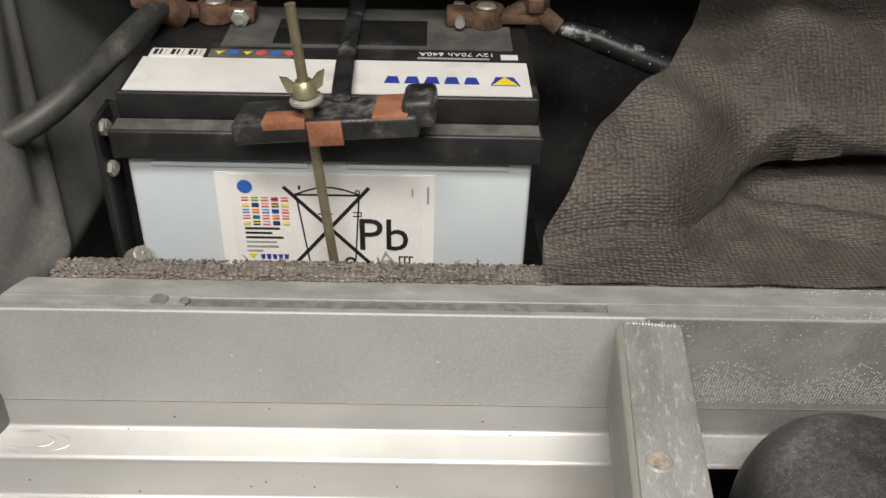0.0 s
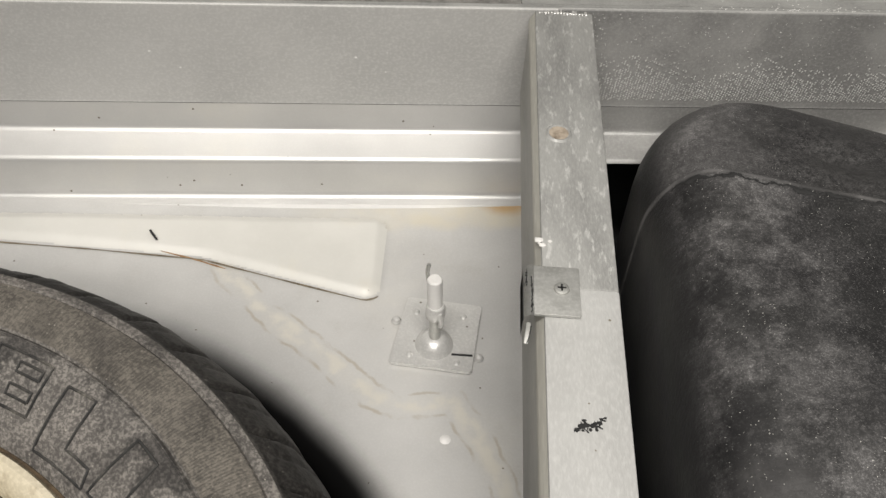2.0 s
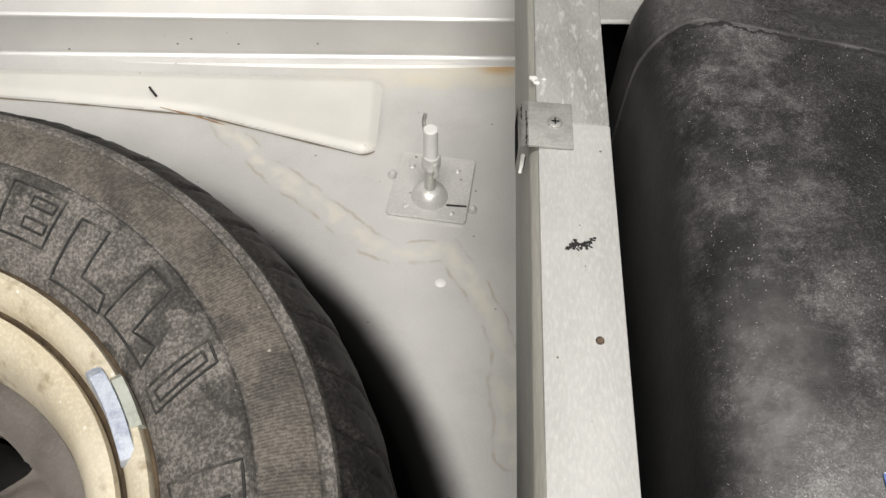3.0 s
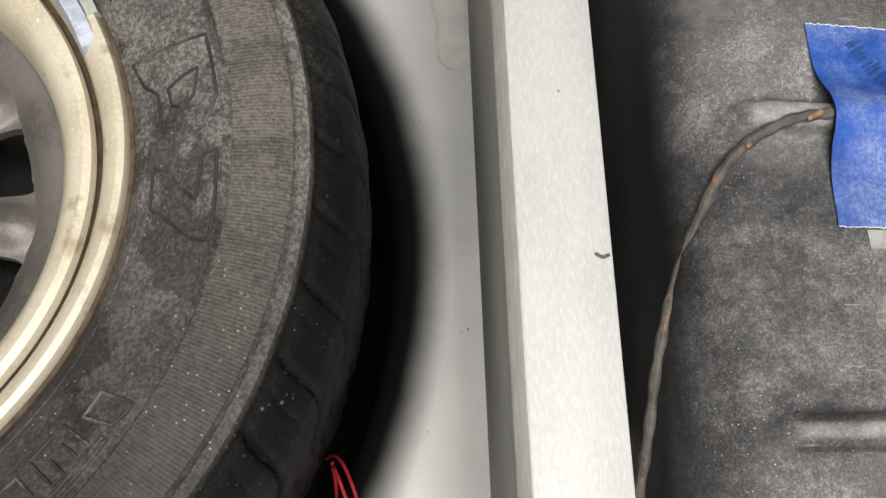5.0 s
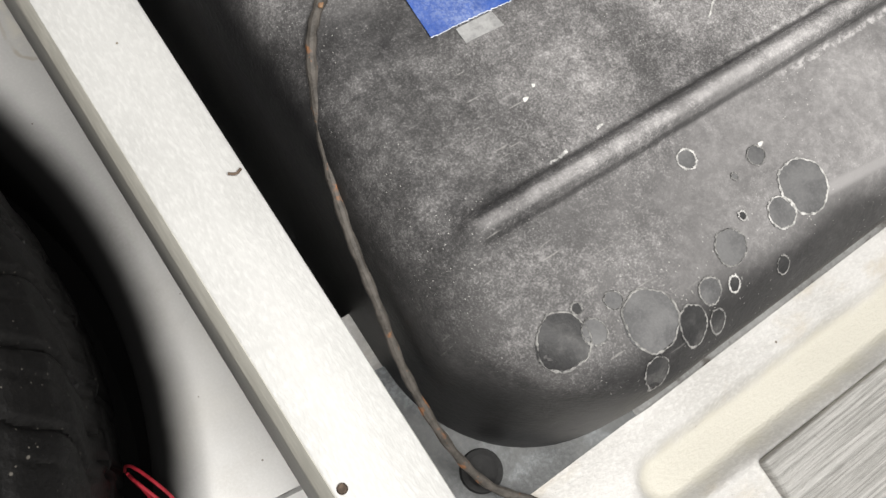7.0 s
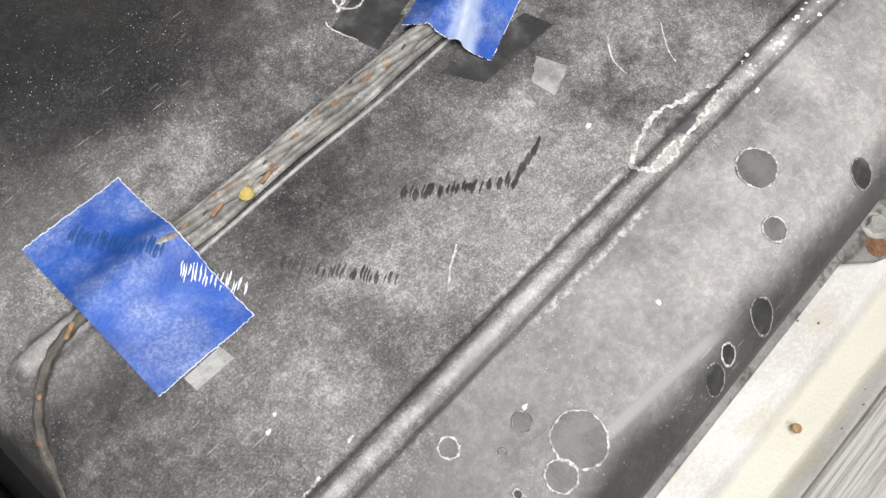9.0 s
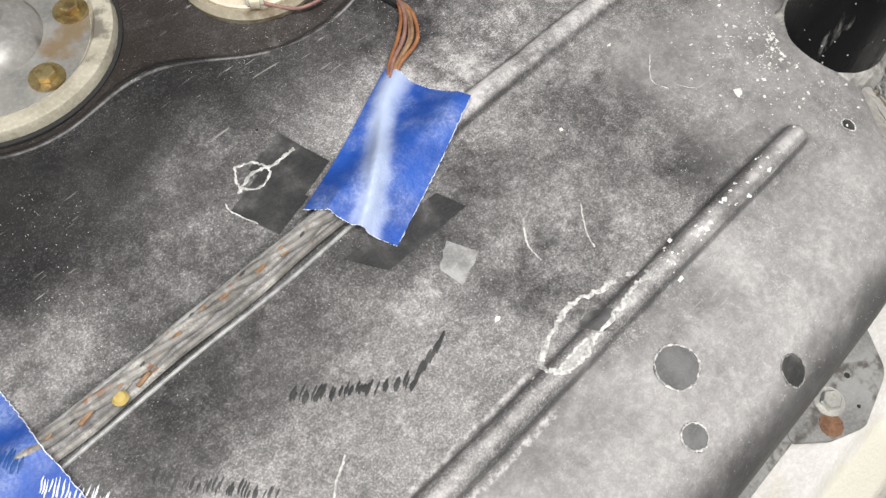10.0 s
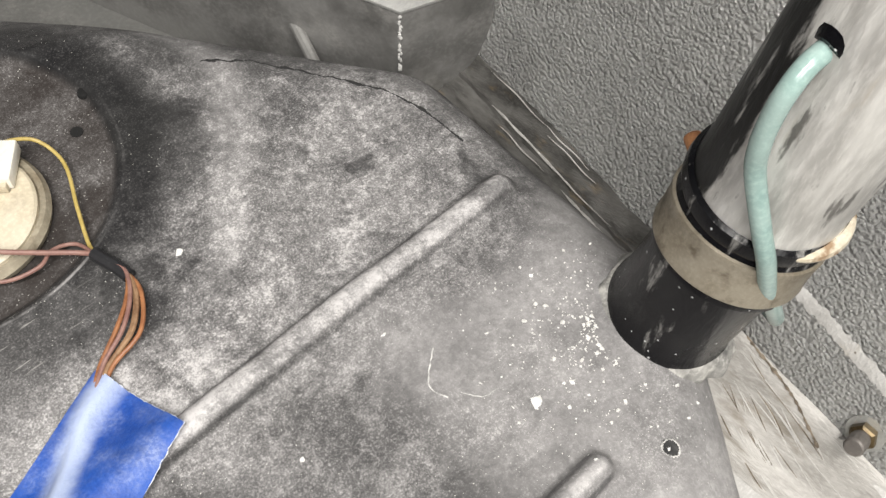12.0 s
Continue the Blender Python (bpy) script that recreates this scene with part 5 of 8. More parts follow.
# dried runs beside the rear bead
for pts, w in (([(0.467, -0.130), (0.474, -0.126), (0.489, -0.122), (0.501, -0.120), (0.515, -0.124), (0.534, -0.130), (0.536, -0.137), (0.526, -0.1365), (0.512, -0.139), (0.492, -0.1405), (0.481, -0.1425), (0.471, -0.142), (0.465, -0.136), (0.467, -0.130)], 0.0024), ([(0.466, -0.139), (0.480, -0.1375), (0.492, -0.1385)], 0.0012), ([(0.452, -0.1375), (0.459, -0.1325)], 0.0014),
               ([(0.247, -0.1305), (0.252, -0.1305), (0.257, -0.1295)], 0.0016), ([(0.275, -0.1275), (0.279, -0.1265)], 0.0012), ([(0.52, -0.072), (0.511, -0.083), (0.509, -0.094)], 0.0009), ([(0.548, -0.086), (0.537, -0.099), (0.533, -0.108)], 0.0007),
               ([(0.652, -0.050), (0.638, -0.062), (0.640, -0.072)], 0.0006), ([(0.646, -0.074), (0.652, -0.082), (0.66, -0.084)], 0.0005), ([(0.375, -0.098), (0.366, -0.103), (0.358, -0.109)], 0.0010),
               ([(0.437, 0.050), (0.431, 0.040), (0.438, 0.032), (0.448, 0.036), (0.446, 0.045), (0.437, 0.050)], 0.0012), ([(0.428, 0.037), (0.442, 0.041), (0.452, 0.038), (0.466, 0.0385)], 0.0017), ([(0.424, 0.017), (0.419, 0.031), (0.4195, 0.036)], 0.0007)):
    L = [Vector((p[0], p[1], tz(*p) + 0.0003)) for p in pts]
    rj = random.Random(int(w * 1e6))
    L = [p + Vector((rj.uniform(-1, 1), rj.uniform(-1, 1), 0)) * w * 0.35 for p in spline(L, 9)]
    part("dried_run", tube(L, lambda s, w=w: w * (0.32 + 0.26 * math.sin(23 * s + w * 4000) ** 2 + 0.12 * math.sin(61 * s) ** 2), 6, smooth_n=0, flat=0.25), CRUST, tank)

# dark strokes where a brush wiped the dust
rw = random.Random(5)
for k in range(74):
    if k < 34:
        f = k / 33
        x, y, n = 0.374 + 0.042 * f, -0.0635 - 0.033 * f, 0.0065
    elif k < 44:
        f = (k - 34) / 9
        x, y, n = 0.418 + 0.022 * f, -0.0965 + 0.004 * f, 0.0075
    else:
        f = (k - 44) / 29
        x, y, n = 0.309 + 0.031 * f, -0.0490 - 0.042 * f, 0.0055
    x, y, n = x + rw.uniform(-0.0012, 0.0012), y + rw.uniform(-0.0012, 0.0012), n * rw.uniform(0.6, 1.25)
    q = [(x + n * d, y + n * 0.62 * d + n * 0.05 * math.sin(5 * d)) for d in (0.0, 0.35, 0.7, 1.0)]
    w = rw.uniform(0.0003, 0.0011) * (1.0 if k < 44 else 0.6)
    part("wiped_stroke", tube([(u, v, tz(u, v) + 0.0001) for u, v in q], lambda s: 0.0001 + w * math.sin(math.pi * s) ** 0.7, 6, smooth_n=3, flat=0.15), TANK_SPOT, tank)

# darker squares left by tape that was pulled off
for c in ([(0.4275, 0.0055), (0.419, 0.0315), (0.443, 0.0385), (0.452, 0.0115)], [(0.447, 0.012), (0.441, 0.044), (0.467, 0.0508), (0.474, 0.020)], [(0.4402, -0.0262), (0.500, -0.031), (0.505, -0.047), (0.452, -0.046)]):
    part("tape_shadow", flat_patch(c, 0.0003, 8, 8, 0.0002), TANK_SPOT, tank)
for c in ([(0.4700, -0.0625), (0.4715, -0.0765), (0.4905, -0.0695), (0.4835, -0.0535)], [(0.2455, -0.0572), (0.2657, -0.0570), (0.2668, -0.0655), (0.2458, -0.0650)]):
    tagged(part("clear_tape", flat_patch(c, 0.0006, 8, 8, 0.0003, ragged=0.0006), CLEAR), "scrap of dull clear tape stuck to the tank", "tape", "clear tape scraps")

# cracked edge of the coating along the front
seam = [(0.176 + 0.028 * k, 0.358 - 0.22 * (0.176 + 0.028 * k)) for k in range(9)] + [(0.62, 0.182), (0.68, 0.160), (0.70, 0.146), (0.716, 0.1245), (0.730, 0.103), (0.7445, 0.078), (0.751, 0.054), (0.752, 0.029)]
for seam, thick in ((seam[:9], 1.0), (seam[10:], 0.55)):
    L = spline([(x, y, 0) for x, y in seam], 30)
    L = [Vector((p.x, p.y + 0.0010 * math.sin(i * 0.23) + 0.0007 * math.sin(i * 0.61) + rw.uniform(-0.0003, 0.0003), 0)) for i, p in enumerate(L)]
    part("coating_edge", tube([Vector((p.x, p.y, tz(p.x, p.y) + 0.0001)) for p in L], lambda s: thick * (0.0004 + 0.0018 * math.sin(37 * s) ** 2 * math.sin(13 * s + 0.6) ** 2 + 0.0006 * math.sin(160 * s) ** 2), 6, smooth_n=0, flat=0.35), BLACK_AND_SHADE, tank, "dark cracked edge of the coating")
for x, y in ((0.6216, 0.1835), (0.605, 0.166)):
    part("drain_hole", lathe([(0.0003, 0.0010), (0.0026, 0.0010), (0.0033, 0.0008), (0.0036, -0.0010)], (x, y, tz(x, y)), 18), HOLE_BLACK, tank)

# white crumbs round the filler neck
crumbs = []
for k in range(850):
    a, s = rng.uniform(0, 6.283), rng.random() ** 1.7
    x, y = 0.722 + 0.058 * s * math.cos(a) - 0.014 * s, -0.098 + 0.064 * s * math.sin(a)
    if math.hypot(x - 0.7505, y + 0.1115) < 0.0375:
        continue
    r = rng.choice((0.0002, 0.0003, 0.0003, 0.0004, 0.0004, 0.0004, 0.0003, 0.0005, 0.0006, 0.0011)) * (1.2 - 0.6 * s)
    crumbs.append(Matrix.Translation((x, y, tz(x, y) + r * 0.3)) @ Matrix.Rotation(rng.uniform(0, 3), 4, "Z") @ Matrix.Diagonal((r * rng.uniform(0.7, 1.3), r * rng.uniform(0.7, 1.3), r * 0.6, 1)))
for x, y, r in ((0.5985, 0.0685, 0.0022), (0.668, -0.1, 0.0026), (0.47, -0.1005, 0.0015), (0.42, -0.184, 0.0014), (0.575, -0.05, 0.0012), (0.64, -0.03, 0.0011), (0.34, -0.172, 0.0014), (0.255, -0.1, 0.0012), (0.262, -0.096, 0.0010)):
    crumbs.append(Matrix.Translation((x, y, tz(x, y))) @ Matrix.Diagonal((r * 1.2, r * 0.9, r * 0.35, 1)))
for k in range(46):
    x, y = 0.545 + 0.10 * rng.random() ** 1.3, -0.140 + rng.gauss(0, 0.0042)
    r = rng.choice((0.0004, 0.0005, 0.0006, 0.0008, 0.0014))
    crumbs.append(Matrix.Translation((x, y, tz(x, y))) @ Matrix.Diagonal((r * 1.2, r, r * 0.4, 1)))
tagged(part("white_crumbs", scatter(crumbs, 1, 0.5), LIME), "white crumbs of dried sealant scattered on the tank", "debris", kind="stuff")

# ---- level sender, fuel pickup and their wiring, in the shallow pan
SZ = tz(0.534, 0.154)
sender = thing("level_sender", "cream plastic fuel level sender with two connectors", "fuel sender")
part("locking_ring", lathe([(0.034, 0.0), (0.0415, 0.001), (0.0425, 0.005), (0.0405, 0.008), (0.038, 0.008), (0.037, 0.0065), (0.034, 0.0065)], (0.534, 0.154, SZ), 72, closed=True), PLATE, sender)
part("cap", lathe([(0.0368, 0.002), (0.0368, 0.0085), (0.0355, 0.0095), (0.0, 0.0100)], (0.534, 0.154, SZ), 64), SENDER, sender)
RS = Matrix.Translation((0.540, 0.150, SZ)) @ Matrix.Rotation(radians(31), 4, "Z")
tray = part("terminal_block", box(-0.021, -0.0075, 0.0095, 0.022, 0.0045, 0.0145, 0.001, m=RS), SENDER, sender)
for u in (-0.008, 0.004):
    part("terminal", box(u - 0.003, -0.004, 0.0143, u + 0.003, 0.001, 0.0158, 0.0008, m=RS), ZINC, tray)
part("moulded_bar", box(-0.026, 0.009, 0.0095, 0.012, 0.017, 0.0135, 0.003, 3, m=RS), SENDER, sender)
part("contact_slot", box(-0.018, 0.0115, 0.0132, -0.008, 0.0145, 0.0142, 0.0006, m=RS), BLACK_AND_SHADE, sender)
for cx, cy, a in ((0.5655, 0.1600, 50), (0.5205, 0.1325, 52)):
    mm = Matrix.Translation((cx, cy, SZ)) @ Matrix.Rotation(radians(a), 4, "Z")
    plug = part("plug", box(-0.012, -0.005, 0.0098, 0.012, 0.005, 0.0185, 0.0012, m=mm), BONE, sender, "pale plastic plug")
    part("wire_boot", box(-0.0145, -0.003, 0.0105, -0.0115, 0.003, 0.0160, 0.0006, m=mm), SENDER, plug)
part("contact_spring", tube([(0.512, 0.170, SZ + 0.011), (0.516, 0.176, SZ + 0.014), (0.522, 0.172, SZ + 0.0135), (0.526, 0.176, SZ + 0.012), (0.518, 0.168, SZ + 0.012)], 0.0013, 6), ZINC, sender)

CX, CY = 0.395, 0.209
PZ = tz(CX, CY)
pickup = thing("fuel_pickup", "round cream rimmed pickup flange with brassy hex bolts and hose", "fuel pickup")
RIMC = surf("worn_cream_rim", (0.36, 0.335, 0.26), (0.52, 0.49, 0.40), 30, 0.35, 0.55, 0.1, 0.4, 500, stain=((0.14, 0.125, 0.105), 40, 0.54, 0.66, 0.85))
ZPLATE = surf("stained_zinc_plate", (0.20, 0.198, 0.19), (0.34, 0.335, 0.315), 34, 0.35, 0.55, 0.35, 0.4, 500, stain=((0.26, 0.18, 0.085), 30, 0.50, 0.66, 0.8))
part("rim", lathe([(0.0560, 0.0060), (0.0590, 0.0098), (0.0640, 0.0108), (0.0685, 0.0095), (0.0700, 0.0060), (0.0700, 0.0)], (CX, CY, PZ), 96), RIMC, pickup, "worn cream rim of the flange")
part("flange_plate", lathe([(0.0, 0.007), (0.050, 0.007), (0.0555, 0.0064), (0.0570, 0.0040)], (CX, CY, PZ), 96), ZPLATE, pickup, "brown stained zinc plate")
part("outer_ring", lathe([(0.0698, -0.003), (0.0718, -0.003), (0.0722, 0.0030), (0.0712, 0.0036), (0.0698, 0.0036)], (CX, CY, PZ), 96, closed=True), BLACK_AND_SHADE, pickup, "black ring round the flange")
part("hub", lathe([(0.0, 0.0190), (0.0150, 0.0185), (0.0240, 0.0160), (0.0290, 0.0115), (0.0310, 0.0070)], (CX, CY, PZ), 64), surf("milky_grey_hub", (0.24, 0.235, 0.225), (0.36, 0.352, 0.335), 40, 0.3, 0.45, 0.2, 0.3, 400, stain=((0.09, 0.085, 0.075), 50, 0.54, 0.66, 0.7)), pickup, "grey domed hub")
GOLD = surf("yellow_passivated_bolt", (0.40, 0.30, 0.12), (0.55, 0.44, 0.22), 60, 0.28, 0.42, 0.8, 0.3, 600, stain=((0.20, 0.12, 0.05), 90, 0.52, 0.66, 0.7))
for k in range(6):
    a = radians(-20 + 60 * k)
    hex_bolt(CX + 0.047 * math.cos(a), CY + 0.047 * math.sin(a), PZ + 0.0078, 0.0056, 0.0052, GOLD, pickup, 0.0098, turn=0.7 * k)
CHROME = surf("bright_plated_tube", (0.55, 0.55, 0.54), (0.66, 0.66, 0.65), 60, 0.12, 0.22, 0.95, 0.1, 600)
hd = Vector((0.60, 0.80, 0))
elbow = [Vector((CX - 0.006, CY - 0.004, PZ + 0.016)), Vector((CX - 0.006, CY - 0.004, PZ + 0.026)), Vector((CX - 0.003, CY, PZ + 0.034)), Vector((CX + 0.003, CY + 0.008, PZ + 0.038))]
part("elbow", tube(elbow, 0.0052, 16), CHROME, pickup, "bright plated elbow")
q = elbow[-1]
hs = part("hose", tube([q - hd * 0.003, q + hd * 0.02 + Vector((0, 0, 0.002)), q + hd * 0.06 + Vector((0, 0, 0.001)), q + hd * 0.11 - Vector((0, 0, 0.012)), q + hd * 0.16 - Vector((0, 0, 0.05))], 0.0080, 18), HOSE_BLACK, pickup)
part("hose_clip", tube([q + hd * 0.002, q + hd * 0.010 + Vector((0, 0, 0.001))], 0.0092, 20, smooth_n=2), CHROME, hs)

# loom along the bead between the tapes, then down the left side of the tank
loom = thing("wiring_loom", "grey painted cable with orange flecks running along the tank", "cable")
XS = np.linspace(0.276, 0.468, 60)


def strand(y0, amp, pitch, phase, lift):
    """One strand of the bundle, winding about the line y0."""
    out = []
    for x in XS:
        y = y0 + amp * math.cos(pitch * x + phase)
        out.append((x, y, tz(x, y) + lift + 0.6 * amp * math.sin(pitch * x + phase)))
    return out


for k in range(3):
    part("cable", tube(strand(-0.0070, 0.0021, 95, 2.094 * k, 0.0022), lambda s, k=k: 0.0021 + 0.0003 * math.sin(40 * s + 2 * k), 8, smooth_n=2), LOOM, loom)
part("thin_strand", tube(strand(-0.0012, 0.0004, 140, 0, 0.0010), 0.0013, 8, smooth_n=2), CLEAR, loom)
part("side_strand", tube(strand(-0.0132, 0.0005, 70, 1, 0.0014), 0.0020, 8, smooth_n=2), LOOM, loom)
part("side_strand", tube(strand(-0.0162, 0.0006, 50, 2, 0.0006), 0.0011, 8, smooth_n=2), CLEAR, loom)
TWINE = surf("dark_twisted_cord", (0.055, 0.049, 0.042), (0.105, 0.094, 0.082), 160, 0.6, 0.75, 0, 0.8, 700, stain=((0.30, 0.13, 0.05), 90, 0.58, 0.66, 0.9))
fall = [(0.243, -0.0085), (0.232, -0.0085), (0.213, -0.0125), (0.196, -0.0215), (0.1845, -0.037)]
lead = [(x, y, tz(x, y) + (0.0012 if x > 0.23 else 0.0022)) for x, y in fall] + [(0.1745, -0.066, 0.108), (0.1665, -0.098, 0.096), (0.162, -0.135, 0.082), (0.160, -0.168, 0.062), (0.164, -0.205, 0.038), (0.176, -0.236, 0.014), (0.196, -0.262, 0.008), (0.21, -0.30, 0.004)]
part("tail", tube(lead, lambda s: 0.0024 + 0.0003 * math.sin(170 * s), 10, smooth_n=16), TWINE, loom)
for x, y, a in ((0.335, -0.0125, 0.2), (0.356, -0.008, 0.15), (0.386, -0.0075, 0.1), (0.405, -0.0085, 0.2), (0.421, -0.009, 0.1), (0.307, -0.0105, 0.25), (0.225, -0.0105, 0.5), (0.2, -0.019, 0.8)):
    mm = Matrix.Translation((x, y, tz(x, y) + 0.0042)) @ Matrix.Rotation(a, 4, "Z")
    part("bare_fleck", box(-0.0042, -0.0011, -0.001, 0.0042, 0.0011, 0.0004, 0.0006, m=mm), FLECK, loom)
rb = random.Random(17)
for k in range(16):
    x, y = 0.272 + 0.0105 * k + rb.uniform(-0.003, 0.003), -0.0070 + rb.uniform(-0.0026, 0.0026)
    n, a = rb.uniform(0.0014, 0.0034), rb.uniform(0.15, 0.6)
    q = [Vector((x + n * d, y + n * d * math.tan(a) * 0.6, tz(x + n * d, y + n * d * math.tan(a) * 0.6) + 0.0046)) for d in (-1, 0, 1)]
    part("bare_fleck", tube(q, lambda s: 0.0002 + 0.0006 * math.sin(math.pi * s), 6, smooth_n=3, flat=0.5), FLECK if k % 3 else TANK_SPOT, loom)
part("resin_drop", lathe([(0.0, 0.002), (0.0025, 0.0017), (0.0038, 0.0)], (0.3225, -0.0125, tz(0.3225, -0.0125) + 0.0042), 16), YELLOW, loom)

wires = thing("sender_wires", "brown and yellow wires from the tape to the sender", "wire")
for k, (dx, dz) in enumerate(((-0.0034, 0), (-0.0014, 0.0014), (0.0012, 0.0006), (0.0032, 0), (0.0004, -0.0006))):
    w = [(0.528 + dx * 0.7, 0.030, 0.0), (0.540 + dx * 0.7, 0.040 - dx * 0.5, 0.001), (0.557 + dx * 1.1, 0.047 - dx * 1.2, 0.003), (0.569 + dx, 0.060 - dx * 0.3, 0.003), (0.5735, 0.073, 0.0015), (0.5715, 0.082, 0.001)]
    part("wire", tube([(x, y, tz(x, y) + 0.0026 + z + dz) for x, y, z in w], 0.0011, 8), (COPPER, MAROON, FLECK, COPPER, FLECK)[k], wires)
part("tape_wrap", tube([(x, y, tz(x, y) + 0.003) for x, y in ((0.5737, 0.071), (0.5722, 0.080), (0.570, 0.088), (0.5692, 0.093))], 0.0034, 10), HOSE_BLACK, wires)
part("yellow_wire", tube([(0.5692, 0.092, tz(0.5692, 0.092) + 0.003), (0.571, 0.103, SZ + 0.004), (0.578, 0.122, SZ + 0.005), (0.588, 0.148, SZ + 0.006), (0.585, 0.166, SZ + 0.010), (0.573, 0.172, SZ + 0.014), (0.568, 0.166, SZ + 0.016)], 0.0010, 8), YELLOW, wires)
part("brown_wire", tube([(0.5692, 0.092, tz(0.5692, 0.092) + 0.003), (0.562, 0.1, SZ + 0.008), (0.548, 0.109, SZ + 0.013), (0.532, 0.1205, SZ + 0.019), (0.5185, 0.137, SZ + 0.021), (0.511, 0.152, SZ + 0.018), (0.513, 0.165, SZ + 0.014)], 0.0013, 8), MAROON, wires)
part("loop_wire", tube([(0.5692, 0.092, tz(0.5692, 0.092) + 0.003), (0.566, 0.106, SZ + 0.004), (0.556, 0.109, SZ + 0.006), (0.546, 0.1045, SZ + 0.007), (0.53, 0.110, SZ + 0.006), (0.515, 0.124, SZ + 0.012)], 0.0010, 8), MAROON, wires)

# blue masking tapes over the loom
SCUFF = surf("white_tape_scuff", (0.58, 0.62, 0.70), (0.74, 0.76, 0.80), 200, 0.7, 0.8, 0, 0.6, 800)
tape_tops = []


def bridge(X, Y):
    """How far a sheet stretched over the front bead stands off the tank."""
    return np.maximum(0, 0.0125 * np.exp(-((Y + 0.0072) / 0.0165) ** 2) - bead(X, Y, 0.198, 0.744, -0.0068, 0.0092, 0.0084))


def tape_fold(V):
    """Lift of the first tape over the tank: it bridges the bead and the cable on it."""
    return bridge(np.full(np.shape(V), 0.26), 0.040 - 0.0965 * np.asarray(V, float))


T2 = ((0.4420, 0.0030), (0.5360, 0.0430), (0.5480, -0.0085), (0.4640, -0.0395))


def crease(U, V):
    """Lift of the second tape: over bead and wires, with one long crease and a lifted corner."""
    (ax, ay), (bx, by), (cx, cy), (dx, dy) = T2
    X = (ax * (1 - U) + bx * U) * (1 - V) + (dx * (1 - U) + cx * U) * V
    Y = (ay * (1 - U) + by * U) * (1 - V) + (dy * (1 - U) + cy * U) * V
    line = 0.62 - 0.42 * smooth01(U * 1.15)
    ridge = 0.0046 * np.exp(-((V - line) / 0.075) ** 2) * (1 - 0.5 * U)
    wires = 0.0030 * np.exp(-((V - 0.12) / 0.10) ** 2) * smooth01((U - 0.5) / 0.4)
    lip = 0.0030 * np.exp(-((V - 0.28) / 0.06) ** 2) * smooth01((0.25 - U) / 0.25)
    return bridge(X, Y) + ridge + wires + lip + 0.0005 * np.sin(9 * U + 5 * V) * np.sin(7 * V)


def highlit_tape():
    """The same tape, with a pale highlight painted along its crease."""
    m = TAPE.copy()
    m.name = "highlit_blue_masking_tape"
    nd, ln = m.node_tree.nodes, m.node_tree.links
    tc, sep, no = nd.new("ShaderNodeTexCoord"), nd.new("ShaderNodeSeparateXYZ"), nd.new("ShaderNodeTexNoise")
    ln.new(tc.outputs["Object"], sep.inputs[0])
    ln.new(tc.outputs["Object"], no.inputs["Vector"])
    no.inputs["Scale"].default_value, no.inputs["Detail"].default_value = 90, 6

    def val(op, a, b=0.0):
        x = nd.new("ShaderNodeMath")
        x.operation = op
        for k, v in enumerate((a, b)):
            if isinstance(v, (int, float)):
                x.inputs[k].default_value = v
            else:
                ln.new(v, x.inputs[k])
        return x.outputs[0]

    def ramp(f, a, b):
        r = nd.new("ShaderNodeMapRange")
        r.interpolation_type = "SMOOTHSTEP"
        r.inputs[1].default_value, r.inputs[2].default_value = a, b
        ln.new(f, r.inputs[0])
        return r.outputs[0]

    dx, dy = val("SUBTRACT", sep.outputs[0], 0.442), val("SUBTRACT", sep.outputs[1], 0.003)
    u = val("ADD", val("MULTIPLY", dx, 9.04), val("MULTIPLY", dy, 4.00))
    v = val("ADD", val("MULTIPLY", dx, 7.54), val("MULTIPLY", dy, -17.65))
    off = val("ABSOLUTE", val("SUBTRACT", val("ADD", v, val("MULTIPLY", ramp(u, 0, 0.87), 0.42)), 0.60))
    wide = val("ADD", off, val("MULTIPLY", val("SUBTRACT", no.outputs["Fac"], 0.5), 0.14))
    k = val("MULTIPLY", ramp(wide, 0.20, 0.02), 0.80)
    mx = nd.new("ShaderNodeMix")
    mx.data_type = "RGBA"
    ln.new(k, mx.inputs[0])
    ln.new(nd["Principled BSDF"].inputs["Base Color"].links[0].from_socket, mx.inputs[6])
    mx.inputs[7].default_value = (0.50, 0.58, 0.76, 1)
    ln.new(mx.outputs[2], nd["Principled BSDF"].inputs["Base Color"])
    return m


tape_tops.append(part("masking_tape", flat_patch(((0.234, 0.040), (0.288, 0.040), (0.286, -0.057), (0.233, -0.056)), 0.0012, 22, 40, 0.0004, fold=lambda U, V: tape_fold(V), ragged=0.0004), TAPE))
tagged(tape_tops[0], "blue masking tape holding the loom, edge frayed white", "tape", "masking tapes on the tank")
tape_tops.append(part("masking_tape", flat_patch(T2, 0.0013, 60, 36, 0.0004, fold=crease, ragged=0.0003), highlit_tape()))
tagged(tape_tops[1], "creased blue masking tape over brown wires", "tape", "masking tapes on the tank")

rt = random.Random(77)


def tape_z(x, y):
    return tz(x, y) + 0.0016 + float(tape_fold((0.040 - y) / 0.0965))


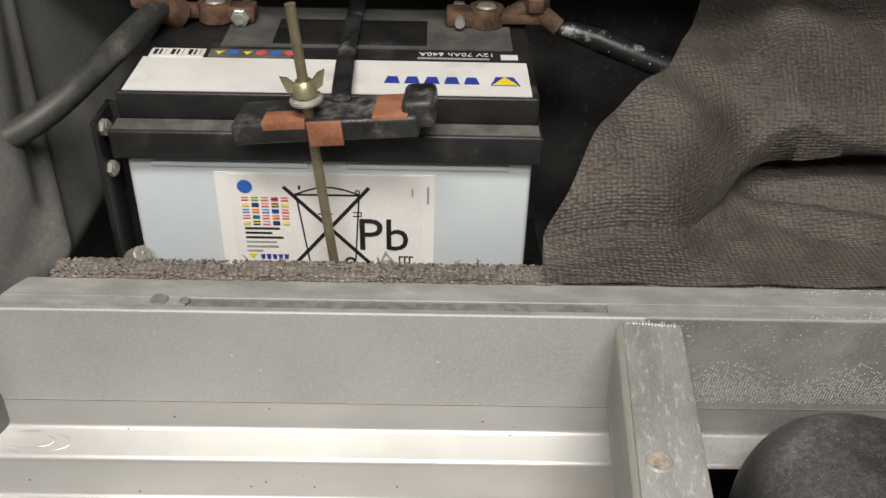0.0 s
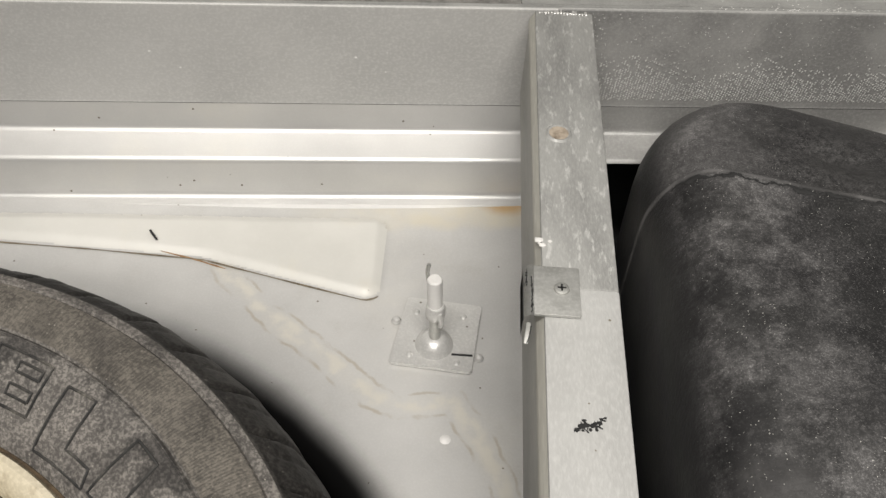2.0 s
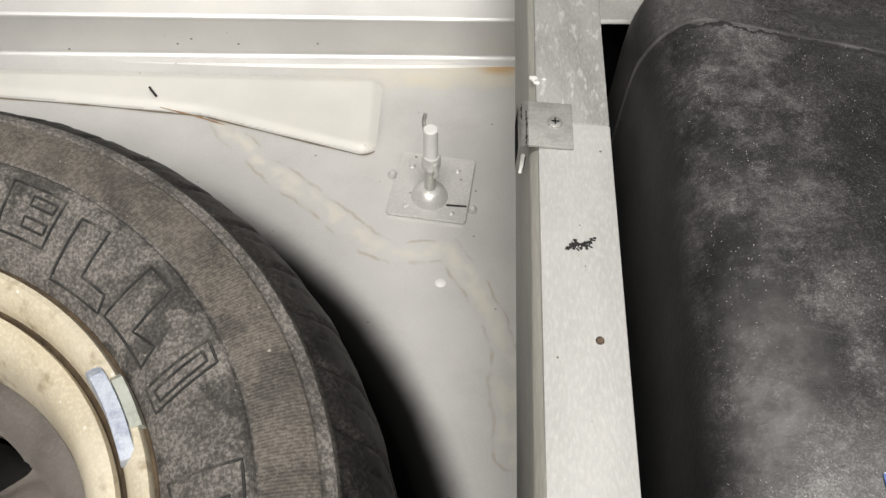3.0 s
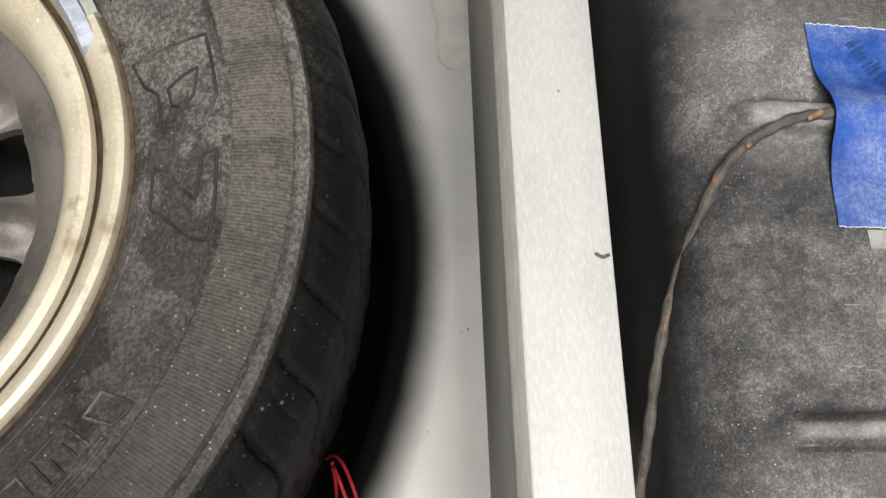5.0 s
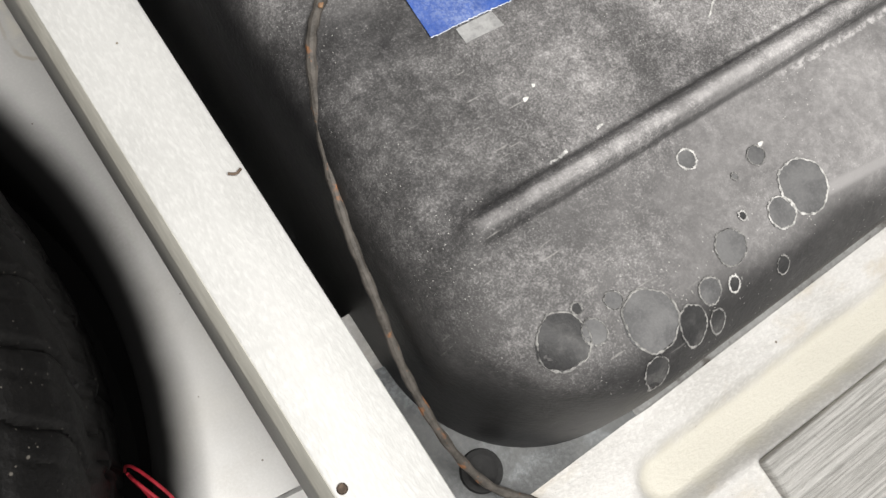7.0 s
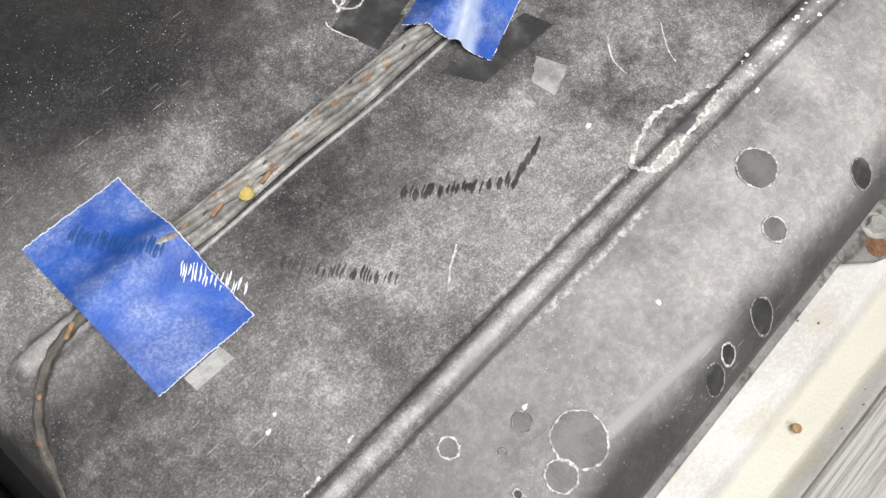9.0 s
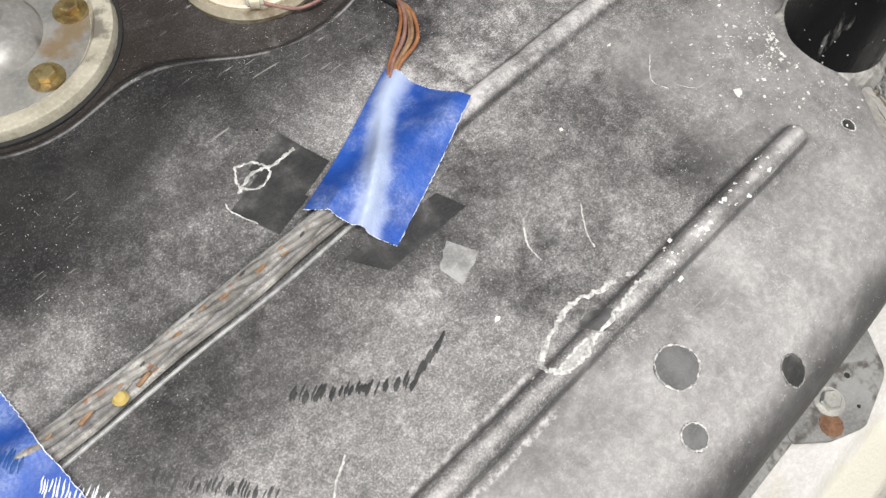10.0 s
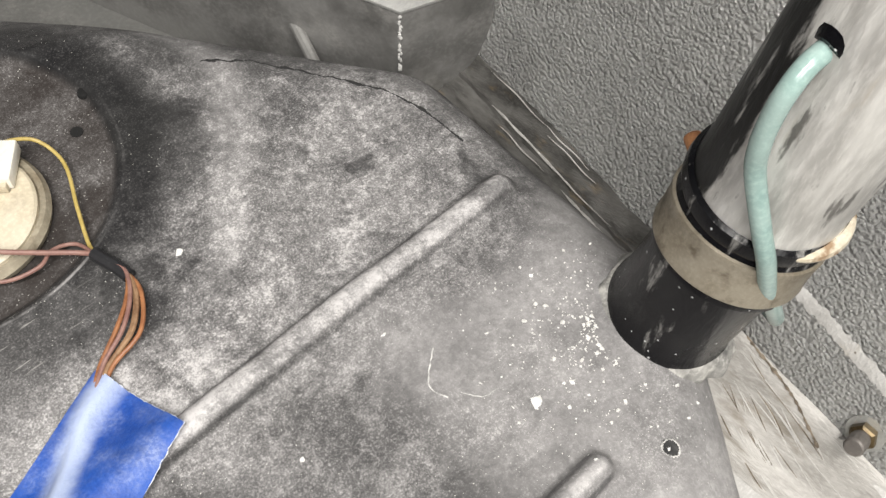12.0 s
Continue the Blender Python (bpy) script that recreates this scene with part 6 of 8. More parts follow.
for (px, py), (qx, qy), v0, v1, u0, u1 in ((T2[1], T2[2], 0, 1, 1, 1), (T2[3], T2[2], 1, 1, 0, 1), (T2[0], T2[3], 0, 1, 0, 0)):
    e = []
    for f in np.linspace(0, 1, 60):
        x, y = px + (qx - px) * f + rt.uniform(-0.0003, 0.0003), py + (qy - py) * f + rt.uniform(-0.0003, 0.0003)
        e.append((x, y, tz(x, y) + 0.0011 + float(crease(u0 + (u1 - u0) * f, v0 + (v1 - v0) * f))))
    part("frayed_edge", tube(e, lambda s: 0.0001 + 0.0002 * abs(math.sin(83 * s)), 5, smooth_n=0, flat=0.6), SCUFF, tape_tops[1])
for k in range(26):  # scuffs where something rubbed across the edge
    f = k / 25
    x, y = 0.2740 + 0.017 * f + rt.uniform(-0.0015, 0.0015), -0.0225 - 0.0235 * f + rt.uniform(-0.0015, 0.0015)
    q = [(x + d * 0.6, y + d * 0.42 + rt.uniform(-0.0004, 0.0004)) for d in (0, 0.003, 0.006, rt.uniform(0.007, 0.012))]
    part("scuff", tube([(a, b, tape_z(a, b) if a < 0.2865 else tz(a, b) + 0.0006) for a, b in q], lambda s: 0.0001 + 0.0003 * math.sin(math.pi * s), 5, smooth_n=2, flat=0.4), SCUFF, tape_tops[0])
WIPED = surf("wiped_blue_tape", (0.010, 0.050, 0.20), (0.018, 0.075, 0.28), 90, 0.5, 0.65, 0, 0.4, 700)
for k in range(30):  # strokes where the dust on the tape was brushed off
    f = k / 29
    x, y = 0.2505 + 0.023 * f + rt.uniform(-0.001, 0.001), 0.0290 - 0.041 * f + rt.uniform(-0.001, 0.001)
    n = rt.uniform(0.005, 0.009)
    part("brushed_stroke", tube([(x + n * d, y + n * 0.64 * d, tape_z(x + n * d, y + n * 0.64 * d) + 0.0001) for d in (0, 0.35, 0.7, 1)], lambda s: 0.0002 + 0.0006 * math.sin(math.pi * s), 6, smooth_n=2, flat=0.2), WIPED, tape_tops[0])
for p, q in (((0.234, 0.040), (0.288, 0.040)), ((0.288, 0.040), (0.286, -0.057)), ((0.286, -0.057), (0.233, -0.056))):
    e = [(p[0] + (q[0] - p[0]) * s, p[1] + (q[1] - p[1]) * s) for s in np.linspace(0, 1, 60)]
    part("frayed_edge", tube([(a + rt.uniform(-0.0004, 0.0004), b + rt.uniform(-0.0004, 0.0004), tape_z(a, b) - 0.0003) for a, b in e], lambda s: 0.0001 + 0.00022 * abs(math.sin(91 * s)), 5, smooth_n=0, flat=0.6), SCUFF, tape_tops[0])

# ---- filler neck
NA, NB, NC, ND = Vector((0.7530, -0.1105, 0.120)), Vector((0.7545, -0.1195, 0.193)), Vector((0.7635, -0.1195, 0.226)), Vector((0.772, -0.128, 0.36))
neck = thing("filler_neck", "black rubber filler neck clamped to a scuffed silver pipe", "filler neck")
BOOT.node_tree.nodes["Principled BSDF"].inputs["Specular IOR Level"].default_value = 0.22
MN = Matrix.Translation(NA) @ (NB - NA).to_track_quat("Z", "Y").to_matrix().to_4x4()
part("rubber_boot", lathe([(0.0315, -0.014), (0.0315, 0.004), (0.0318, 0.008), (0.0308, 0.011), (0.0306, 0.016), (0.0300, 0.020), (0.0300, 0.03), (0.0296, 0.055), (0.0303, 0.072), (0.0303, 0.080), (0.0177, 0.080)], (0, 0, 0), 64, m=MN), BOOT, neck)
MC = Matrix.Translation(NB + (NC - NB) * 0.0) @ (NC - NB).to_track_quat("Z", "Y").to_matrix().to_4x4()
rows = []
for k in range(96):  # crusty ring of dust and sealant where the boot meets the tank
    a = 2 * math.pi * k / 96
    w = 1 + 0.06 * math.sin(3 * a + 1) + 0.05 * math.sin(7 * a) + 0.03 * math.sin(17 * a)
    rows.append([MN @ Vector((r * math.cos(a), r * math.sin(a), z)) for r, z in ((0.0300, 0.004), (0.0312, 0.0075 * w), (0.0330, 0.0060 * w), (0.0352 * w, 0.0015), (0.0368 * w, -0.006))])
part("crusty_foot", grid_mesh(rows + rows[:1]), surf("dusty_crust", (0.10, 0.10, 0.095), (0.26, 0.255, 0.24), 70, 0.7, 0.9, 0, 1.0, 300, dust=((0.58, 0.57, 0.53), 60, 0.46, 0.62, 0.8)), neck, "dusty crust at the foot of the neck")
part("boot_lip", lathe([(0.0290, -0.006), (0.0322, -0.004), (0.0326, -0.002), (0.0326, 0.0245), (0.0312, 0.027), (0.0290, 0.027)], (0, 0, 0), 64, m=MC), BOOT, neck)
band = part("clamp_band", lathe([(0.0326, 0.0), (0.0338, 0.0005), (0.0340, 0.002), (0.0335, 0.0035), (0.0335, 0.0185), (0.0340, 0.020), (0.0338, 0.0215), (0.0326, 0.022)], (0, 0, 0), 72, closed=True, m=MC), BAND, neck, "worn steel clamp band")
part("clamp_screw", cyl(NB + Vector((0.016, 0.031, 0.014)), NB + Vector((0.022, 0.042, 0.017)), 0.0042, 12, bevel=0.001), RUST, band)
# Black mixed over the pipe's +y side, with a streaky edge.
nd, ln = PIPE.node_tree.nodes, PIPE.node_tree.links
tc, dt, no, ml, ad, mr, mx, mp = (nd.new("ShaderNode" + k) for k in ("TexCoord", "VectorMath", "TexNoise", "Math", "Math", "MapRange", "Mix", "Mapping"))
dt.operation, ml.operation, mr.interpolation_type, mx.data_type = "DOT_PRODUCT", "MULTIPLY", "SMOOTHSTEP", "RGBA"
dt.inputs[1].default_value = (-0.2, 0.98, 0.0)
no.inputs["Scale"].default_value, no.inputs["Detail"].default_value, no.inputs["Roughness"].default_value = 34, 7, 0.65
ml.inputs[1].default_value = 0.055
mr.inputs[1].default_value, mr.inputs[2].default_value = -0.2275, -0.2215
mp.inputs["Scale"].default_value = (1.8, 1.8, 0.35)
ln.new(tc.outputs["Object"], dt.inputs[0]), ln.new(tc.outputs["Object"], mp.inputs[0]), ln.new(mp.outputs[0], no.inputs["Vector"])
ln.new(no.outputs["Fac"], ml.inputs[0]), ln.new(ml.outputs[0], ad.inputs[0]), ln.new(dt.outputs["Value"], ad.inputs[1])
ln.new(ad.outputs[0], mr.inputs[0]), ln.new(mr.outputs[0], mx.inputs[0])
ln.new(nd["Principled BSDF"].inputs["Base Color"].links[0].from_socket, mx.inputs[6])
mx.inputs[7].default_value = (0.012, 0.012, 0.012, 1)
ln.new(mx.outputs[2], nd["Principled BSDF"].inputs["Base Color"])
MP = Matrix.Translation(NC) @ (ND - NC).to_track_quat("Z", "Y").to_matrix().to_4x4()
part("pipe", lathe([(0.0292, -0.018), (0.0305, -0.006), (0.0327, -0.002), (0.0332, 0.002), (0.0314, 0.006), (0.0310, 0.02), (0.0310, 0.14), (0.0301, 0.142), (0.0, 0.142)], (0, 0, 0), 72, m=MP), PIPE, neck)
part("pipe_flare", lathe([(0.0322, -0.004), (0.0338, -0.003), (0.0343, 0.001), (0.0338, 0.0045), (0.0318, 0.006)], (0, 0, 0), 72, m=MP, closed=True), BOOT, neck, "black flare of the pipe")
ax = (ND - NC).normalized()
arc = []
for k in range(15):
    v = Vector((math.cos(radians(-128 + 5 * k)), math.sin(radians(-128 + 5 * k)), 0))
    arc.append(NC + ax * 0.0026 + (v - ax * v.dot(ax)).normalized() * 0.0328)
part("bare_rim", tube(arc, lambda s: 0.0012 + 0.0024 * math.sin(math.pi * s) ** 0.6, 10, smooth_n=4), surf("bare_cream_rim", (0.50, 0.44, 0.33), (0.66, 0.61, 0.50), 60, 0.4, 0.55, 0.1, 0.4, 500, stain=((0.22, 0.12, 0.05), 90, 0.54, 0.66, 0.8)), neck, "chipped cream rim of the pipe")
port = part("vent_port", cyl((0.7560, -0.1215, 0.3275), (0.7405, -0.1183, 0.3205), 0.0085, 20, bevel=0.003), BOOT, neck)
part("vent_hose", tube([(0.7470, -0.1190, 0.3225), (0.7420, -0.1180, 0.3205), (0.7340, -0.1170, 0.3180), (0.7275, -0.1170, 0.3115), (0.7255, -0.1172, 0.3000), (0.7255, -0.1182, 0.2870), (0.7275, -0.1210, 0.2720), (0.7295, -0.1325, 0.2470), (0.7325, -0.1390, 0.2310), (0.7400, -0.1443, 0.2070), (0.7535, -0.1500, 0.1780), (0.7660, -0.1515, 0.1560), (0.7760, -0.1470, 0.1430), (0.7800, -0.1360, 0.1380)], 0.0038, 16, smooth_n=8), GREEN, neck, "milky green plastic vent hose")
# ---------------------------------------------------------------- spare wheel
WC = (-0.233, -0.015, 0)
wheel = thing("spare_wheel", "worn black tyre on a cream spoked rim lying flat", "spare wheel")
SIDE = [(0.161, 0.055), (0.168, 0.070), (0.172, 0.0800), (0.1765, 0.0868), (0.184, 0.0935), (0.195, 0.1010), (0.207, 0.1070), (0.2155, 0.1100), (0.2170, 0.1086), (0.2180, 0.1098), (0.226, 0.1108), (0.236, 0.1102), (0.2430, 0.1085), (0.2443, 0.1066), (0.2455, 0.1078), (0.2500, 0.1060), (0.2512, 0.1030), (0.258, 0.0985), (0.265, 0.0905), (0.271, 0.0800), (0.2755, 0.0670), (0.2785, 0.0500)]


def side_z(r):
    for (a, za), (b, zb) in zip(SIDE, SIDE[1:]):
        if a <= r <= b:
            return za + (zb - za) * (r - a) / (b - a)
    return SIDE[-1][1]


def tyre_mesh():
    n = 1056
    prof = []
    for (a, za), (b, zb) in zip(SIDE, SIDE[1:]):
        m = max(1, round(math.hypot(b - a, zb - za) / 0.0025))
        prof += [(a + (b - a) * k / m, za + (zb - za) * k / m) for k in range(m)]
    prof += [(0.2795, 0.04), (0.2805, 0.030), (0.2815, 0.018), (0.2805, 0.0165), (0.2805, 0.012), (0.2815, 0.0105), (0.282, 0.0), (0.281, -0.04), (0.274, -0.06), (0.255, -0.08), (0.215, -0.092), (0.18, -0.084), (0.166, -0.055)]
    rng = random.Random(2)
    cut = [rng.uniform(0.75, 1.25) for _ in range(64)]
    rows = []
    for r, z in prof:
        row = []
        for k in range(n):
            a = 2 * math.pi * k / n
            q, zz = r, z
            if r > 0.252 and z > -0.045:
                s = (k / n * 48 + 26 * (r - 0.252) + 10 * (0.08 - z) + 0.35 * math.sin(70 * z)) % 48
                f, i = s % 1, int(s)
                depth = (0.0034 * cut[i] * math.exp(-((f - 0.5) / 0.055) ** 2) + 0.0008 * math.exp(-((f - 0.08 * cut[i]) / 0.035) ** 2)) * min(1, (r - 0.252) / 0.006)
                q -= depth
                zz -= depth * 0.6
                q += 0.0006 * math.sin(k * 0.21 + z * 90) * math.sin(k * 0.077)
            row.append((WC[0] + q * math.cos(a), WC[1] + q * math.sin(a), zz))
        rows.append(row)
    return grid_mesh(rows, close=True)


def tyre_rubber():
    """Dusty rubber; the outer band has fine radial ribs and the shoulder is blacker."""
    m = bpy.data.materials.new("dusty_tyre_rubber")
    m.use_nodes = True
    nd, ln = m.node_tree.nodes, m.node_tree.links
    bsdf = nd["Principled BSDF"]
    tc = nd.new("ShaderNodeTexCoord")

    def val(op, a, b=0.0, clamp=False):
        x = nd.new("ShaderNodeMath")
        x.operation, x.use_clamp = op, clamp
        for k, v in enumerate((a, b)):
            if isinstance(v, (int, float)):
                x.inputs[k].default_value = v
            else:
                ln.new(v, x.inputs[k])
        return x.outputs[0]

    def fog(scale, detail=5, ro=0.6):
        n = nd.new("ShaderNodeTexNoise")
        n.inputs["Scale"].default_value, n.inputs["Detail"].default_value, n.inputs["Roughness"].default_value = scale, detail, ro
        ln.new(tc.outputs["Object"], n.inputs["Vector"])
        return n.outputs["Fac"]

    def step(f, a, b):
        r = nd.new("ShaderNodeMapRange")
        r.interpolation_type = "SMOOTHSTEP"
        r.inputs[1].default_value, r.inputs[2].default_value = a, b
        ln.new(f, r.inputs[0])
        return r.outputs[0]

    def blend(f, a, b):
        x = nd.new("ShaderNodeMix")
        x.data_type = "RGBA"
        ln.new(f, x.inputs[0])
        for k, v in ((6, a), (7, b)):
            if isinstance(v, tuple):
                x.inputs[k].default_value = rgba(v)
            else:
                ln.new(v, x.inputs[k])
        return x.outputs[2]

    s = nd.new("ShaderNodeSeparateXYZ")
    ln.new(tc.outputs["Object"], s.inputs[0])
    dx, dy = val("SUBTRACT", s.outputs[0], WC[0]), val("SUBTRACT", s.outputs[1], WC[1])
    rad = val("SQRT", val("ADD", val("MULTIPLY", dx, dx), val("MULTIPLY", dy, dy)))
    ang = val("ARCTAN2", dy, dx)
    ribs = val("SINE", val("MULTIPLY", ang, 860.0))
    band = val("MULTIPLY", step(rad, 0.2175, 0.2185), step(rad, 0.2440, 0.2430))
    shoulder = step(rad, 0.2492, 0.2525)
    clean = val("MAXIMUM", val("MULTIPLY", step(fog(18, 6, 0.60), 0.525, 0.565), step(rad, 0.2175, 0.2165)), val("MULTIPLY", step(fog(44, 9, 0.74), 0.55, 0.62), 0.55))
    base = blend(step(fog(25), 0.35, 0.65), (0.016, 0.0155, 0.016), (0.030, 0.028, 0.028))
    dust = val("MULTIPLY", val("ADD", 0.35, val("MULTIPLY", step(fog(34, 10, 0.74), 0.30, 0.66), 0.60)), val("ADD", 0.50, val("MULTIPLY", step(fog(520, 4, 0.75), 0.44, 0.60), 0.85)))
    dust = val("ADD", dust, val("MULTIPLY", band, val("ADD", 0.20, val("MULTIPLY", ribs, 0.055))))
    dust = val("MULTIPLY", dust, val("SUBTRACT", 1.0, val("MULTIPLY", shoulder, val("SUBTRACT", 0.97, val("MULTIPLY", step(s.outputs[1], -0.02, 0.10), 0.14)))))
    dust = val("MULTIPLY", dust, val("SUBTRACT", 1.0, val("MULTIPLY", clean, 0.62)), True)
    rub = val("MULTIPLY", step(val("SINE", val("ADD", val("MULTIPLY", ang, 31.0), val("MULTIPLY", fog(9, 4), 16.0))), 0.1, 0.9), step(fog(8, 2), 0.42, 0.58))
    dust = val("MULTIPLY", dust, val("SUBTRACT", 1.0, val("MULTIPLY", val("MULTIPLY", rub, band), 0.45)))
    # Pale tone scaled down towards -y, so that side comes out darker.
    dust = val("MULTIPLY", dust, val("ADD", 0.30, val("MULTIPLY", step(s.outputs[1], -0.16, 0.05), 0.70)))
    base = blend(shoulder, base, (0.005, 0.0049, 0.005))
    bsdf.inputs["Specular IOR Level"].default_value = 0.2
    col = blend(val("MULTIPLY", dust, 0.66), base, blend(band, (0.36, 0.335, 0.305), (0.245, 0.222, 0.190)))
    for sc, rr, keep in ((330, 0.17, 0.60), (120, 0.13, 0.80)):
        v = nd.new("ShaderNodeTexVoronoi")
        v.inputs["Scale"].default_value = sc
        ln.new(tc.outputs["Object"], v.inputs["Vector"])
        sp = nd.new("ShaderNodeSeparateColor")
        ln.new(v.outputs["Color"], sp.inputs[0])
        k = val("MULTIPLY", step(v.outputs["Distance"], rr, rr * 0.5), step(sp.outputs[0], keep, keep + 0.01))
        col = blend(val("MULTIPLY", val("MULTIPLY", k, val("SUBTRACT", 1.0, val("MULTIPLY", shoulder, 0.75))), val("ADD", 0.2, val("MULTIPLY", step(fog(14, 3), 0.40, 0.62), 0.8))), col, (0.42, 0.39, 0.34))
    ln.new(col, bsdf.inputs["Base Color"])
    ln.new(val("ADD", 0.52, val("MULTIPLY", dust, 0.35), True), bsdf.inputs["Roughness"])
    b = nd.new("ShaderNodeBump")
    b.inputs["Strength"].default_value, b.inputs["Distance"].default_value = 0.6, 0.0006
    ln.new(val("ADD", val("ADD", fog(420, 4), val("MULTIPLY", val("MULTIPLY", ribs, band), 0.22)), val("MULTIPLY", fog(70, 4), 1.6)), b.inputs["Height"])
    ln.new(b.outputs[0], bsdf.inputs["Normal"])
    return m


TYRE = tyre_rubber()
# Darker than the tyre, so the outlines carry their edge shadows in colour.
TYRE_EDGE_SHADE = surf("edge_shade_rubber", (0.018, 0.018, 0.018), (0.034, 0.033, 0.031), 60, 0.6, 0.75, 0, 0.4, 500, dust=((0.30, 0.28, 0.24), 40, 0.5, 0.70, 0.5))
tyre = part("tyre", tyre_mesh(), TYRE, wheel, "worn dusty black tyre", angle=40)


def rib(pts, w=0.0015, closed=True, h=0.85):
    """A raised moulding on the sidewall through (radius, degrees)."""
    out = []
    P = list(pts) + ([pts[0]] if closed else [])
    for (r0, a0), (r1, a1) in zip(P, P[1:]):
        m = max(2, round(math.hypot(r1 - r0, radians(a1 - a0) * 0.2) / 0.003))
        out += [(r0 + (r1 - r0) * k / m, a0 + (a1 - a0) * k / m) for k in range(m)]
    out.append(P[-1])
    L = [Vector((WC[0] + r * math.cos(radians(a)), WC[1] + r * math.sin(radians(a)), side_z(r) + 0.0001)) for r, a in out]
    return tube(L, w, 6, smooth_n=0, flat=h)


def half_round(a0, r0, r1, da):
    mid, top = [], []
    for k in range(13):
        t = math.pi * k / 12
        mid.append(((r0 + r1) / 2 + (r1 - r0) / 2 * math.cos(t), a0 - da * math.sin(t)))
    return [(r1, a0 + da * 0.55)] + mid + [(r0, a0 + da * 0.55)]


def frame_shape(a, da, r0=0.186, r1=0.211):
    return [(r0, a - da), (r0, a + da), (r1, a + da), (r1, a - da)]


# raised outlines round the sidewall, as (radius, degrees)
mould = [frame_shape(68, 4.4, 0.1865, 0.2100), frame_shape(66.5, 2.0, 0.1915, 0.1960), frame_shape(66.5, 2.0, 0.2015, 0.2060),
         [(0.2065, 60.1), (0.2083, 55.2), (0.1859, 54.9), (0.1866, 49.6), (0.1793, 48.8), (0.1779, 60.0)],
         [(0.2094, 46.5), (0.2096, 41.9), (0.1856, 41.5), (0.1900, 36.9), (0.1804, 36.0), (0.1805, 47.5)],
         [(0.2117, 32.3), (0.2113, 28.9), (0.1789, 28.0), (0.1781, 32.6)], [(0.2073, 31.4), (0.2074, 29.8), (0.1822, 29.2), (0.1813, 31.2)],
         [(0.1775, 16.7), (0.2115, 15.4), (0.2117, 7.3), (0.2054, 3.6), (0.1952, 2.3), (0.1866, 4.6), (0.1860, 10.2), (0.1803, 12.5)], [(0.1910, 10.3), (0.1989, 11.3), (0.2051, 11.5), (0.2021, 8.3), (0.1964, 6.7), (0.1918, 7.8)],
         [(0.1830, -0.3), (0.2041, -5.9), (0.2050, 0.0), (0.2110, 0.3), (0.2138, -10.8), (0.2046, -10.7), (0.1842, -6.5)],
         [(0.1990, -30.2), (0.2141, -29.7), (0.2114, -32.6), (0.1991, -33.5)], frame_shape(79, 2.2), frame_shape(86, 3), half_round(100, 0.187, 0.2115, 6.0)]
for k in range(5):
    a = -38 - 7.0 * k
    mould.append(frame_shape(a, 2.4, 0.1950, 0.2080) if k % 2 else [(0.194, a - 2.6), (0.194, a + 2.6), (0.2085, a + 2.6), (0.2085, a + 1.0), (0.1995, a + 1.0), (0.1995, a - 1.0), (0.2085, a - 1.0), (0.2085, a - 2.6)])
for k in range(9):
    mould.append(frame_shape(128 + 17 * k, 3.5, 0.186, 0.212))
for pts in mould:
    part("moulded_shape", rib(pts, 0.0008, True, 1.1), TYRE_EDGE_SHADE, tyre)
for a, a0, a1 in ((0.1795, 0, 360), (0.2145, 0, 360), (0.2108, -47, -34), (0.2128, -47, -34)):
    n = max(4, (a1 - a0) // 5)
    part("moulded_line", rib([(a, a0 + (a1 - a0) * k / n) for k in range(n + 1)], 0.0006, False, 0.6), TYRE, tyre)

CREAM = surf("aged_cream_paint", (0.56, 0.50, 0.37), (0.68, 0.62, 0.49), 18, 0.28, 0.42, 0, 0.15, 500, stain=((0.26, 0.20, 0.12), 60, 0.56, 0.70, 0.6), specks=((0.78, 0.75, 0.68), 120, 0.13))
RIM_PROF = [(0.165, 0.066), (0.1700, 0.0770), (0.1710, 0.0825), (0.1692, 0.0865), (0.1662, 0.0872), (0.163, 0.085), (0.1605, 0.081), (0.1585, 0.0775), (0.1575, 0.0715), (0.1563, 0.0665), (0.1548, 0.0660), (0.1540, 0.069), (0.1525, 0.0735), (0.149, 0.0745), (0.1445, 0.072), (0.140, 0.066), (0.137, 0.058), (0.1355, 0.048), (0.1345, 0.030), (0.134, -0.06), (0.15, -0.08), (0.158, -0.075), (0.142, 0.0), (0.160, 0.055)]
rim = part("rim", lathe(RIM_PROF, WC, 160, closed=True), CREAM, wheel, "cream painted stepped rim")
rim_dirt = surf("rim_dirt", (0.05, 0.035, 0.02), (0.1, 0.07, 0.04), 120, 0.8)
part("groove_dirt", lathe([(0.1576, 0.0702), (0.1566, 0.0672), (0.1548, 0.0667), (0.1540, 0.0690), (0.1548, 0.0664)], WC, 160, closed=True), rim_dirt, rim)
part("bead_dirt", lathe([(0.1706, 0.0825), (0.1726, 0.0822), (0.1735, 0.0808), (0.1700, 0.0800)], WC, 160, closed=True), rim_dirt, rim)


